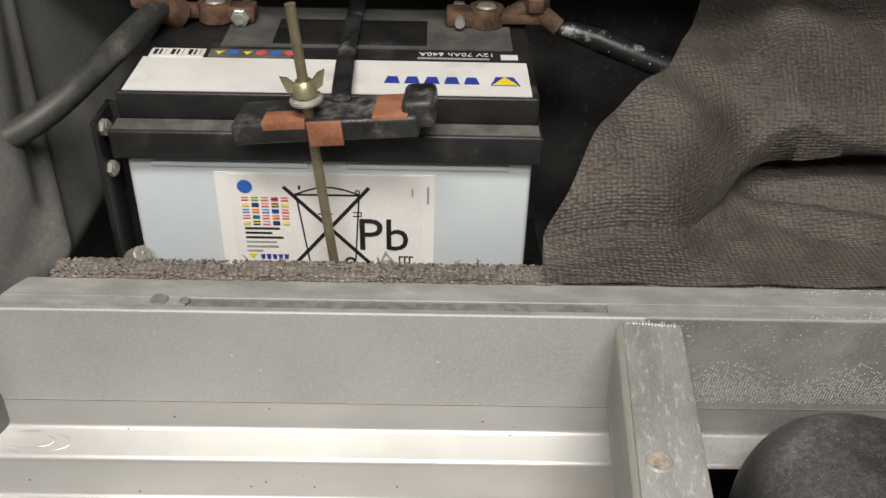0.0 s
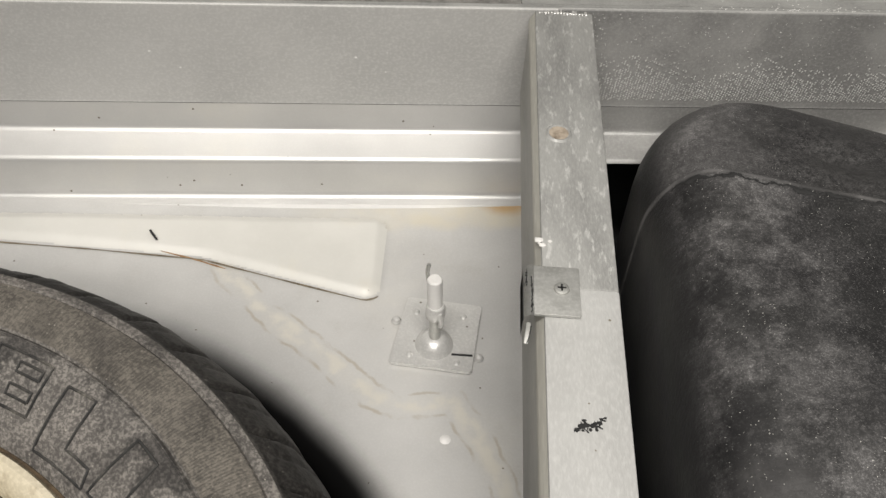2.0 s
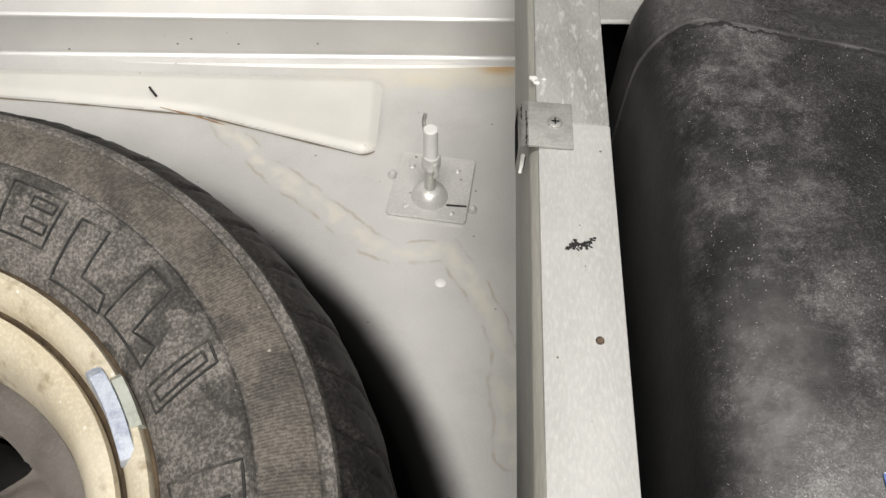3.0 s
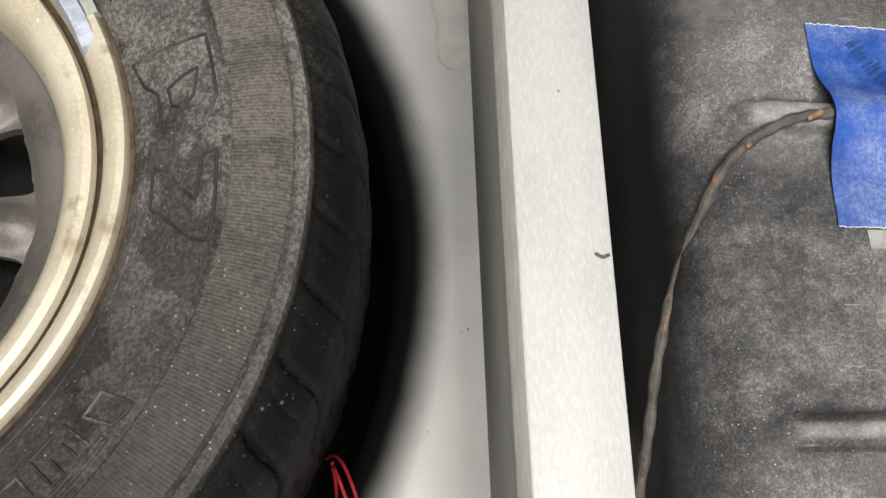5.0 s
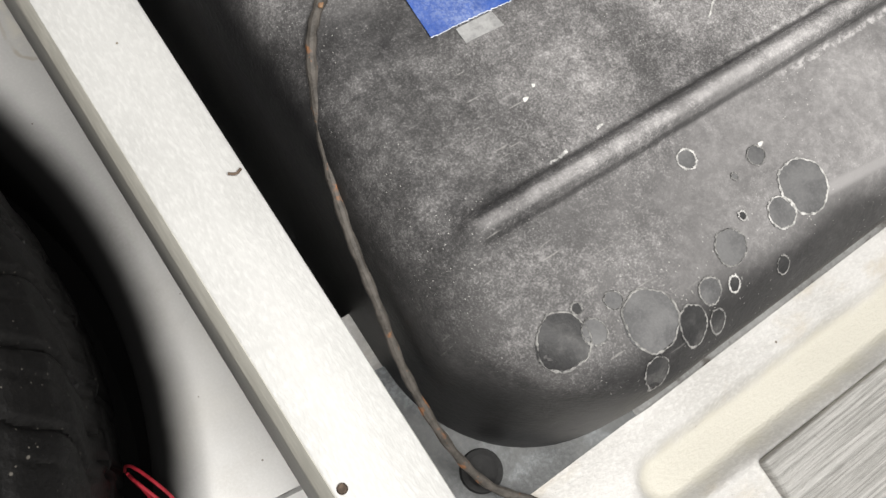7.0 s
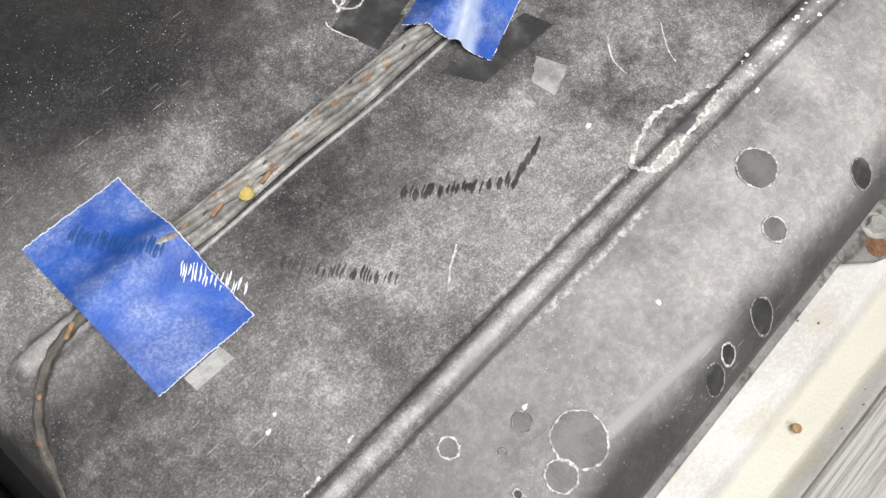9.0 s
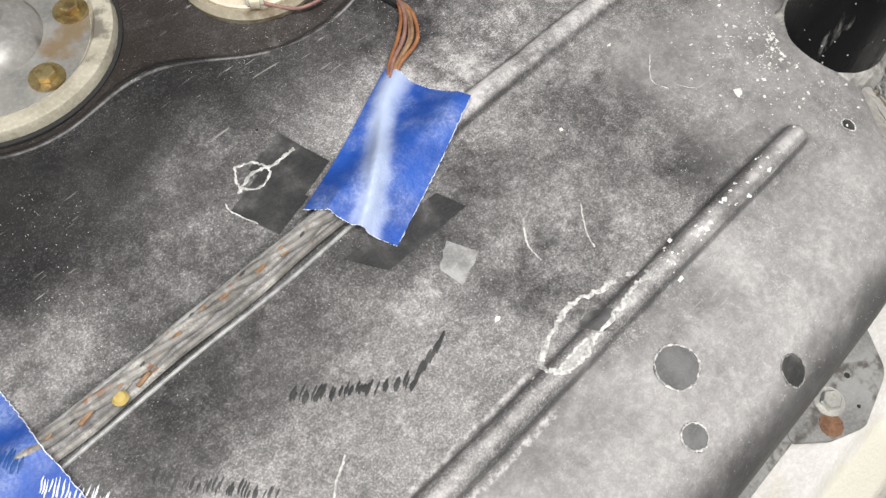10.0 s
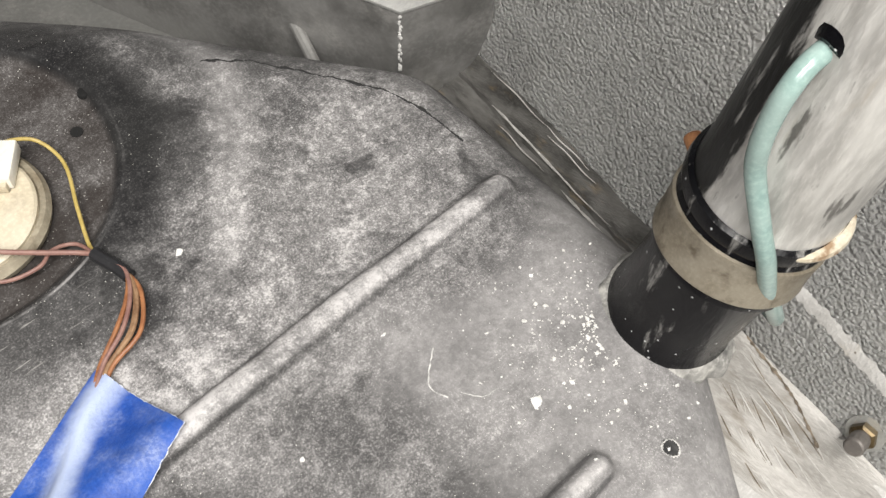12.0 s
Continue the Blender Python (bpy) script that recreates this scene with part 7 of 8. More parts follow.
def arc_bar(r0, r1, a0, a1, z0, z1, n=14):
    """A bar bent along the rim, thinner at its ends."""
    rows = []
    for k in range(n + 1):
        a = radians(a0 + (a1 - a0) * k / n)
        e = min(1, 0.55 + 3.2 * min(k, n - k) / n)
        zt = z0 + (z1 - z0) * e
        row = []
        for r, z in ((r0, z0), (r0 + 0.0012, zt), (r1 - 0.0012, zt), (r1, z0)):
            row.append((WC[0] + r * math.cos(a), WC[1] + r * math.sin(a), z))
        rows.append(row)
    bm = grid_mesh(rows, close=True)
    bm.verts.ensure_lookup_table()
    bm.faces.new([bm.verts[k] for k in range(4)]), bm.faces.new([bm.verts[-k] for k in range(1, 5)])
    return bm


WEIGHT = surf("oxidised_lead", (0.36, 0.40, 0.50), (0.54, 0.58, 0.66), 160, 0.7, 0.85, 0.1, 0.9, 700)
wt = part("balance_weight", arc_bar(0.1572, 0.1665, 23.0, 41.5, 0.078, 0.0900), WEIGHT, wheel, "chalky blue grey lead balance weight")
part("clip", arc_bar(0.1650, 0.1725, 27.5, 37.5, 0.082, 0.0915), surf("weight_clip", (0.36, 0.38, 0.33), (0.44, 0.46, 0.41), 80, 0.5), wt)


def spoke_mesh():
    """Pressed disc with ten windows and raised ribs between them."""
    n, rows = 360, []
    for r in list(np.linspace(0.030, 0.0835, 10)) + list(np.linspace(0.086, 0.1345, 29)):
        row = []
        for k in range(n):
            a = 360 * k / n
            off = abs(((a - 33.5 + 18) % 36) - 18)
            ridge = 0.007 * math.exp(-(off / 4.0) ** 2) * smooth01((r - 0.045) / 0.03) * smooth01((0.127 - r) / 0.02)
            z = 0.030 - 0.010 * smooth01((r - 0.05) / 0.05) + float(ridge) + 0.008 * float(smooth01((r - 0.117) / 0.012))
            row.append((WC[0] + r * math.cos(radians(a)), WC[1] + r * math.sin(radians(a)), z))
        rows.append(row)
    bm = grid_mesh(rows, close=True)
    dead = []
    for f in bm.faces:
        c = f.calc_center_median()
        r, a = math.hypot(c.x - WC[0], c.y - WC[1]), math.degrees(math.atan2(c.y - WC[1], c.x - WC[0]))
        off = abs(((a - 15.5 + 18) % 36) - 18)
        u, v = (r - 0.1035) / 0.0155, off / 9.8
        if u ** 4 + v ** 4 < 1:
            dead.append(f)
    bmesh.ops.delete(bm, geom=dead, context="FACES")
    for vert in {v for e in bm.edges if len(e.link_faces) == 1 for v in e.verts}:
        r, a = math.hypot(vert.co.x - WC[0], vert.co.y - WC[1]), math.degrees(math.atan2(vert.co.y - WC[1], vert.co.x - WC[0]))
        if 0.08 < r < 0.128:  # pull the windows' edges onto a smooth outline
            side = ((a - 15.5 + 18) % 36) - 18
            u, v = (r - 0.1035) / 0.0155, side / 9.8
            k = (u ** 4 + v ** 4) ** -0.25
            r, a = 0.1035 + 0.0155 * u * k, radians(a - side + 9.8 * v * k)
            vert.co.x, vert.co.y = WC[0] + r * math.cos(a), WC[1] + r * math.sin(a)
    bmesh.ops.solidify(bm, geom=bm.faces[:], thickness=0.007)
    return bm


part("spoke_disc", spoke_mesh(), SPOKE, wheel, "grimy spoked wheel centre")
part("hub", lathe([(0.0, 0.040), (0.024, 0.040), (0.029, 0.037), (0.031, 0.028), (0.034, 0.020)], WC, 48), SPOKE, wheel)
for k in range(4):
    a = radians(20 + 90 * k)
    part("bolt_seat", lathe([(0.003, 0.032), (0.007, 0.033), (0.010, 0.031), (0.011, 0.026)], (WC[0] + 0.049 * math.cos(a), WC[1] + 0.049 * math.sin(a), 0.0), 24), SPOKE, wheel)
# Black disc added behind the spoke windows to stand for their dark depth.
part("window_shade_disc", lathe([(0.0, -0.05), (0.128, -0.05), (0.128, -0.055), (0.0, -0.056)], WC, 48), BLACK_AND_SHADE, wheel)
# ---------------------------------------------------------------- battery
B0, B1, BV0, BV1 = -0.228, 0.0395, 0.085, 0.260
battery = thing("car_battery", "pale grey car battery with black lid and white labels", "battery")
BLACKP = surf("black_lid_plastic", (0.010, 0.010, 0.011), (0.018, 0.018, 0.018), 30, 0.32, 0.5, 0, 0.2, 600, dust=((0.14, 0.13, 0.12), 25, 0.55, 0.75, 0.35))
DUSTTOP = surf("dusty_black_ledge", (0.07, 0.067, 0.06), (0.14, 0.133, 0.12), 60, 0.8, 0.95, 0, 0.8, 900)
BLUE = surf("print_blue", (0.02, 0.04, 0.28), (0.03, 0.05, 0.33), 60, 0.5)
YEL = surf("print_yellow", (0.75, 0.6, 0.03), (0.8, 0.65, 0.05), 60, 0.5)
INK = surf("print_black", (0.012, 0.012, 0.012), (0.02, 0.02, 0.02), 60, 0.5)
SKY = surf("print_mid_blue", (0.03, 0.13, 0.5), (0.04, 0.15, 0.55), 60, 0.5)
GREYINK = surf("print_grey", (0.3, 0.3, 0.31), (0.38, 0.38, 0.39), 60, 0.5)
REDINK = surf("print_red", (0.6, 0.06, 0.06), (0.66, 0.1, 0.1), 60, 0.5)
GREENINK = surf("print_green", (0.05, 0.33, 0.12), (0.06, 0.36, 0.15), 60, 0.5)
case = part("case", box(B0, BV0, 0.05, B1, BV1 - 0.003, 0.2225, 0.0035, 3, m=FRONT), CASE, battery, "pale blue grey plastic case")
for u0, u1 in ((-0.2125, -0.108), (-0.083, 0.0245)):
    part("moulded_rib", box(u0, BV0 - 0.0016, 0.2130, u1, BV0 + 0.002, 0.2178, 0.0014, 3, m=FRONT), CASE, case)
lid = part("lid", box(B0 - 0.0065, BV0 - 0.008, 0.2215, B1 + 0.0055, BV1, 0.2425, 0.0022, 3, m=FRONT), BLACKP, battery, "black plastic lid")
part("raised_lid", box(B0 - 0.003, BV0 + 0.0095, 0.2405, B1 + 0.003, BV1 - 0.002, 0.2615, 0.002, 3, m=FRONT), BLACKP, lid)
part("dusty_ledge", box(B0 - 0.004, BV0 - 0.0060, 0.2420, B1 + 0.003, BV0 + 0.0085, 0.2431, m=FRONT), DUSTTOP, lid)
top = part("top_label", box(B0 + 0.001, BV0 + 0.012, 0.2612, B1 - 0.002, BV0 + 0.0655, 0.2622, m=FRONT), PAPER, battery, "white printed top label")
part("dusty_top", box(-0.178, BV0 + 0.088, 0.2612, B1 - 0.01, BV1 - 0.010, 0.2626, m=FRONT), surf("dusty_dark_top", (0.05, 0.05, 0.048), (0.1, 0.098, 0.09), 30, 0.7, 0.9, 0, 0.5), lid)
part("vent_recess", box(-0.142, BV0 + 0.092, 0.2622, -0.032, BV0 + 0.140, 0.2634, 0.001, m=FRONT), BLACKP, lid)
part("sticker_strip", box(-0.183, BV0 + 0.0665, 0.2612, -0.125, BV0 + 0.080, 0.2628, m=FRONT), DUSTTOP, battery)
for k, mt in enumerate((YEL, SKY, YEL, REDINK, SKY, REDINK)):
    c = (-0.176 + 0.0098 * k, BV0 + 0.0733)
    n = 3 if mt is YEL else 18
    part("symbol", lathe([(0.0, 0.0004), (0.0040, 0.0003)], (0, 0, 0), n, m=FRONT @ Matrix.Translation((*c, 0.2628)) @ Matrix.Rotation(radians(-90), 4, "Z")), mt, battery)
part("code_sticker", box(-0.2235, BV0 + 0.0655, 0.2612, -0.186, BV0 + 0.079, 0.2630, m=FRONT), PAPER, battery)
for k in range(9):
    part("code_bar", box(-0.221 + 0.004 * k, BV0 + 0.068, 0.2629, -0.2185 + 0.004 * k - 0.0012 * (k % 3), BV0 + 0.0765, 0.2634, m=FRONT), INK, battery)
strip = part("rating_strip", box(-0.046, BV0 + 0.0665, 0.2612, B1 - 0.004, BV0 + 0.080, 0.2627, m=FRONT), INK, battery, "black rating strip")


def lettering(name, text, size, m, material, parent, depth=0.0002):
    cu = bpy.data.curves.new(name, "FONT")
    cu.body, cu.size, cu.extrude, cu.resolution_u = text, size, depth, 3
    ob = new(name, cu)
    bpy.context.view_layer.update()
    me = bpy.data.meshes.new_from_object(ob.evaluated_get(bpy.context.evaluated_depsgraph_get()))
    bpy.data.objects.remove(ob)
    me.transform(m)
    me.materials.clear()
    me.materials.append(material)
    out = new(name, me)
    out.parent = parent
    return out


# the top print stands upside down to one who looks from the rear
lettering("rating_text", "12V 70Ah 640A", 0.0082, FRONT @ Matrix.Translation((0.016, BV0 + 0.0795, 0.2630)) @ Matrix.Rotation(math.pi, 4, "Z"), PAPER, strip)
part("rating_line", box(-0.038, BV0 + 0.0685, 0.2626, 0.012, BV0 + 0.0705, 0.2631, m=FRONT), GREYINK, strip)
part("code_plate", box(0.020, BV0 + 0.0690, 0.2626, 0.032, BV0 + 0.0775, 0.2631, m=FRONT), PAPER, strip)


def slab(pts, m, h, z=0.0):
    bm = bmesh.new()
    f = bm.faces.new([bm.verts.new(m @ Vector((x, y, z))) for x, y in pts])
    r = bmesh.ops.extrude_face_region(bm, geom=[f])
    bmesh.ops.translate(bm, vec=(m.to_3x3() @ Vector((0, 0, h))), verts=[v for v in r["geom"] if isinstance(v, bmesh.types.BMVert)])
    return bm


MT = FRONT @ Matrix.Translation((0, BV0, 0.2620))
for k in range(5):  # maker's mark as plain slanted blocks
    x = 0.004 - 0.0132 * k
    part("print_block", slab([(x, 0.0285), (x - 0.0105, 0.0285), (x - 0.0085, 0.0395), (x - 0.002, 0.0395)], MT, 0.0004), BLUE, top)
part("print_diamond", slab([(0.011, 0.027), (0.031, 0.027), (0.027, 0.041), (0.015, 0.041)], MT, 0.0004), BLUE, top)
part("print_triangle", slab([(0.0125, 0.028), (0.0295, 0.028), (0.021, 0.0405)], MT, 0.0007), YEL, top)

# front label, in the plane of the case
fl = part("front_label", box(-0.1715, BV0 - 0.0012, 0.10, -0.0245, BV0 + 0.001, 0.2095, m=FRONT), LABEL, battery, "white label with crossed bin sign")
part("label_field", box(-0.1625, BV0 - 0.0016, 0.10, -0.0325, BV0, 0.2086, m=FRONT), surf("label_tint", (0.86, 0.84, 0.82), (0.90, 0.88, 0.86), 20, 0.45), fl)
MF = FRONT @ Matrix.Translation((0, BV0 - 0.0016, 0)) @ Matrix.Rotation(radians(90), 4, "X")


def bar(p, q, w):
    p, q = Vector(p), Vector(q)
    d = (q - p).normalized()
    s = Vector((-d.y, d.x)) * w / 2
    return slab([p + s, q + s, q - s, p - s], MF, 0.0003)


part("blue_disc", lathe([(0.0, 0.0005), (0.0050, 0.0004), (0.0051, 0.0)], (0, 0, 0), 28, m=MF @ Matrix.Translation((-0.1520, 0.1992, 0))), SKY, fl)
part("disc_mark", bar((-0.1517, 0.1965), (-0.1515, 0.2015), 0.0018), PAPER, fl)
FL = (REDINK, BLUE, YEL, GREENINK, SKY, INK)
for i in range(5):
    for j in range(5):
        x, y = -0.1552 + 0.0067 * i, 0.1912 - 0.0048 * j
        fg = part("flag", slab([(x, y), (x + 0.0048, y), (x + 0.0048, y - 0.0032), (x, y - 0.0032)], MF, 0.0003), FL[(3 * i + 2 * j) % 6] if (i + j) % 3 else REDINK, fl)
        part("stripe", slab([(x, y - 0.0010), (x + 0.0048, y - 0.0010), (x + 0.0048, y - 0.0020), (x, y - 0.0020)], MF, 0.0005), (PAPER, YEL, PAPER, BLUE)[(i + 2 * j) % 4], fg)
for j, (w, mt) in enumerate(((0.024, INK), (0.0185, INK), (0.026, INK), (0.021, GREYINK), (0.022, GREYINK), (0.011, GREYINK))):
    part("text_bar", bar((-0.1548, 0.1660 - 0.0037 * j), (-0.1548 + w, 0.1660 - 0.0037 * j), 0.0016), mt, fl)
part("mark_triangle", slab([(-0.1545, 0.1452), (-0.1478, 0.1452), (-0.1512, 0.1408)], MF, 0.0003), YEL, fl)
for k in range(5):
    x = -0.1458 + 0.0041 * k
    part("mark_block", slab([(x, 0.1445), (x + 0.0033, 0.1445), (x + 0.0028, 0.1405), (x + 0.0005, 0.1405)], MF, 0.0003), BLUE, fl)
bin_sign = part("bin_sign", bar((-0.1262, 0.1995), (-0.0688, 0.1375), 0.0026), INK, fl, "black crossed out bin")
part("stroke", bar((-0.0688, 0.1995), (-0.1225, 0.1360), 0.0026), INK, bin_sign)
for p, q, w in (((-0.1180, 0.1935), (-0.1115, 0.1380), 0.0011), ((-0.0755, 0.1935), (-0.0795, 0.1380), 0.0011), ((-0.1115, 0.1385), (-0.0795, 0.1385), 0.0011), ((-0.119, 0.1935), (-0.0745, 0.1935), 0.0014), ((-0.1155, 0.1975), (-0.1155, 0.2005), 0.0016),
                ((-0.080, 0.1800), (-0.0745, 0.1800), 0.0007), ((-0.080, 0.1770), (-0.0745, 0.1770), 0.0007), ((-0.0745, 0.1803), (-0.0745, 0.1767), 0.0007), ((-0.104, 0.1785), (-0.094, 0.1785), 0.0008), ((-0.1085, 0.138), (-0.1085, 0.132), 0.0009), ((-0.1055, 0.138), (-0.1055, 0.132), 0.0009)):
    part("stroke", bar(p, q, w), INK, bin_sign)
arc = [(-0.119 + 0.0445 * t, 0.1935 + 0.006 * math.sin(math.pi * t)) for t in np.linspace(0, 1, 13)]
for p, q in zip(arc, arc[1:]):
    part("stroke", bar(p, q, 0.0011), INK, bin_sign)
part("bin_wheel", lathe([(0.0022, 0.0003), (0.0022, 0.0006), (0.0040, 0.0006), (0.0040, 0.0003)], (0, 0, 0), 24, closed=True, m=MF @ Matrix.Translation((-0.0830, 0.1395, 0))), INK, bin_sign)
part("bin_knob", lathe([(0.0010, 0.0003), (0.0010, 0.0006), (0.0018, 0.0006), (0.0018, 0.0003)], (0, 0, 0), 16, closed=True, m=MF @ Matrix.Translation((-0.0765, 0.1962, 0))), INK, bin_sign)
lettering("lead_sign", "Pb", 0.0370, MF @ Matrix.Translation((-0.0785, 0.1498, 0.0003)), INK, fl)
for k in range(3):
    a = radians(90 + 120 * k)
    b = radians(210 + 120 * k)
    part("recycle_bar", bar((-0.0578 + 0.0058 * math.cos(a), 0.1425 + 0.0058 * math.sin(a)), (-0.0578 + 0.0058 * math.cos(b) * 0.6, 0.1425 + 0.0058 * math.sin(b) * 0.6), 0.0016), GREYINK, fl)
for k in range(3):
    part("sign_bar", bar((-0.0485 + 0.0035 * k, 0.1445), (-0.0485 + 0.0035 * k, 0.1380), 0.0012), INK, fl)
    part("sign_bar", bar((-0.0485 + 0.0035 * k, 0.1440), (-0.0460 + 0.0035 * k, 0.1440), 0.0010), INK, fl)
for x, y0, y1 in ((-0.0395, 0.193, 0.1995), (-0.0290, 0.188, 0.201)):
    part("small_print", bar((x, y0), (x, y1), 0.0012), GREYINK, fl)

# terminal clamps
RUSTCL = surf("rusty_clamp", (0.05, 0.03, 0.02), (0.15, 0.085, 0.05), 70, 0.65, 0.85, 0.2, 0.9, 500)
TERM = surf("tarnished_lead", (0.30, 0.28, 0.25), (0.42, 0.40, 0.36), 60, 0.5, 0.65, 0.5, 0.5, 500)


def clamp(u, v, z, name, label, turn):
    t = thing(name, label, "terminal clamp", "terminal clamps")
    m = FRONT @ Matrix.Translation((u, v, z)) @ Matrix.Rotation(radians(turn), 4, "Z")
    body = part("ring", lathe([(0.0085, 0.0), (0.0135, 0.001), (0.0140, 0.012), (0.0125, 0.015), (0.0085, 0.015)], (0, 0, 0), 28, closed=True, m=m), RUSTCL, t)
    part("post", lathe([(0.0, 0.016), (0.0065, 0.016), (0.008, 0.014), (0.0088, -0.002)], (0, 0, 0), 24, m=m), TERM, t)
    part("jaw", box(0.008, -0.009, 0.001, 0.030, 0.009, 0.013, 0.002, m=m), RUSTCL, t)
    part("strap", box(-0.045, -0.008, 0.003, -0.009, 0.008, 0.012, 0.003, m=m), RUSTCL, t)
    bolt = cyl((0, 0, 0), (0, -0.034, 0), 0.0038, 12)
    bmesh.ops.transform(bolt, matrix=m @ Matrix.Translation((0.020, 0.017, 0.007)), verts=bolt.verts)
    bo = part("bolt", bolt, ZINC, t)
    hd = lathe([(0.0066, 0.0), (0.0072, 0.001), (0.0072, 0.0055), (0.006, 0.0065)], (0, 0, 0), 6, m=m @ Matrix.Translation((0.020, -0.009, 0.007)) @ Matrix.Rotation(radians(90), 4, "X"))
    part("bolt_head", hd, ZINC, bo, smooth=False)
    return t


clamp(-0.190, 0.222, 0.262, "battery_clamp", "rusty battery terminal clamp with bright hex bolt", 0)
clamp(0.012, 0.222, 0.262, "battery_clamp", "rusty battery terminal clamp beside black cable", 180)
lug2 = thing("cable_lug", "rusty cable lug above the battery post", "cable lug")
part("lug_body", tube([FRONT @ Vector(p) for p in ((-0.215, 0.215, 0.268), (-0.228, 0.205, 0.280), (-0.236, 0.197, 0.290))], 0.0115, 14), RUSTCL, lug2)
part("lug_bolt", cyl(FRONT @ Vector((-0.230, 0.205, 0.282)), FRONT @ Vector((-0.226, 0.209, 0.305)), 0.007, 10, bevel=0.001), RUSTCL, lug2)
RUBBERC = surf("grey_rubber_cable", (0.03, 0.03, 0.027), (0.06, 0.06, 0.054), 40, 0.4, 0.55, 0, 0.4, 400, dust=((0.25, 0.24, 0.22), 35, 0.55, 0.72, 0.4))
cab = thing("earth_cable", "thick grey rubber battery cable with dust", "cable")
part("sheath", tube([FRONT @ Vector(p) for p in ((-0.226, 0.203, 0.279), (-0.236, 0.165, 0.274), (-0.253, 0.115, 0.263), (-0.273, 0.085, 0.250), (-0.300, 0.070, 0.238), (-0.340, 0.060, 0.230), (-0.42, 0.055, 0.225))], 0.0088, 18), RUBBERC, cab)
cab2 = thing("starter_cable", "black battery cable with a brass ferrule", "cable")
part("sheath", tube([FRONT @ Vector(p) for p in ((0.098, 0.215, 0.254), (0.125, 0.21, 0.245), (0.165, 0.205, 0.232), (0.24, 0.2, 0.21))], 0.0088, 16), HOSE_BLACK, cab2)
part("ferrule", tube([FRONT @ Vector(p) for p in ((0.066, 0.218, 0.262), (0.078, 0.217, 0.260), (0.1, 0.215, 0.2535))], lambda s: 0.005 + 0.004 * s, 14, smooth_n=3), HOSE_BLACK, cab2)
part("link", tube([FRONT @ Vector(p) for p in ((0.030, 0.222, 0.270), (0.046, 0.221, 0.276), (0.066, 0.218, 0.263))], 0.0072, 12), RUSTCL, cab2)
part("nut", lathe([(0.010, 0.0), (0.0105, 0.003), (0.0105, 0.009), (0.008, 0.012)], (0, 0, 0), 6, m=FRONT @ Matrix.Translation((0.048, 0.22, 0.276))), RUSTCL, cab2, smooth=False)

# hold-down: threaded rod, wing nut and a taped bar
hold = thing("battery_hold_down", "taped black bar on brass rod with wing nut", "battery clamp")
ROD = surf("brassy_rod", (0.26, 0.22, 0.14), (0.36, 0.31, 0.20), 60, 0.4, 0.55, 0.7, 0.3, 500)
r0, r1 = FRONT @ Vector((-0.0868, 0.060, 0.105)), FRONT @ Vector((-0.1090, 0.060, 0.334))
n = 260
prof = []
for k in range(n):
    s = k / (n - 1)
    prof.append((0.0032 + 0.00014 * ((k % 2) * 2 - 1), s * (r1 - r0).length))
part("threaded_rod", lathe(prof, (0, 0, 0), 14, m=Matrix.Translation(r0) @ (r1 - r0).to_track_quat("Z", "Y").to_matrix().to_4x4()), ROD, hold)
at = r0 + (r1 - r0) * 0.735
MR = Matrix.Translation(at) @ (r1 - r0).to_track_quat("Z", "Y").to_matrix().to_4x4()
part("washer", lathe([(0.0035, 0.0), (0.0100, 0.0), (0.0105, 0.0015), (0.0100, 0.003), (0.0035, 0.0045)], (0, 0, 0), 32, m=MR, closed=True), ZINC, hold)
nut = part("wing_nut", lathe([(0.0036, 0.0045), (0.0078, 0.0045), (0.0072, 0.011), (0.0050, 0.014), (0.0036, 0.014)], (0, 0, 0), 24, m=MR, closed=True), BRASSY, hold)
across = MR.to_3x3().inverted() @ (FRONT.to_3x3() @ Vector((1, 0.25, 0)))
TURN = math.atan2(across.y, across.x)
for s in (-1, 1):
    w = slab([(s * 0.004, 0.005), (s * 0.0110, 0.009), (s * 0.0135, 0.0185), (s * 0.0090, 0.0170), (s * 0.0040, 0.0115)], MR @ Matrix.Rotation(TURN, 4, "Z") @ Matrix.Rotation(radians(90), 4, "X"), 0.0026, -0.0013)
    part("wing", w, BRASSY, nut)
BARTAPE = surf("black_taped_bar", (0.013, 0.013, 0.014), (0.03, 0.03, 0.03), 50, 0.3, 0.5, 0, 0.6, 300, dust=((0.24, 0.23, 0.21), 40, 0.5, 0.7, 0.7))
ORANGE = surf("brown_tape", (0.24, 0.095, 0.05), (0.34, 0.155, 0.09), 60, 0.5, 0.6, 0, 0.5, 400)
MBAR = FRONT @ Matrix.Translation((-0.0905, 0.062, 0.2650)) @ Matrix.Rotation(radians(-6), 4, "Y") @ Matrix.Rotation(radians(-4), 4, "Z")
part("taped_bar", box(-0.060, -0.011, -0.0145, 0.056, 0.024, 0.0, 0.003, 3, m=MBAR), BARTAPE, hold, "black taped bar")
part("bar_end", box(0.046, -0.008, -0.010, 0.066, 0.022, 0.008, 0.004, 3, m=MBAR), BARTAPE, hold)
part("tape_patch", box(-0.040, -0.0115, -0.005, -0.013, 0.004, 0.0012, 0.001, m=MBAR), ORANGE, hold, "brown tape patch")
part("tape_patch", box(0.028, -0.0105, -0.004, 0.050, 0.021, 0.0012, 0.001, m=MBAR), ORANGE, hold)
part("tape_flap", box(-0.012, -0.0125, -0.0165, 0.0095, -0.0105, 0.0, 0.0008, m=MBAR), ORANGE, hold)
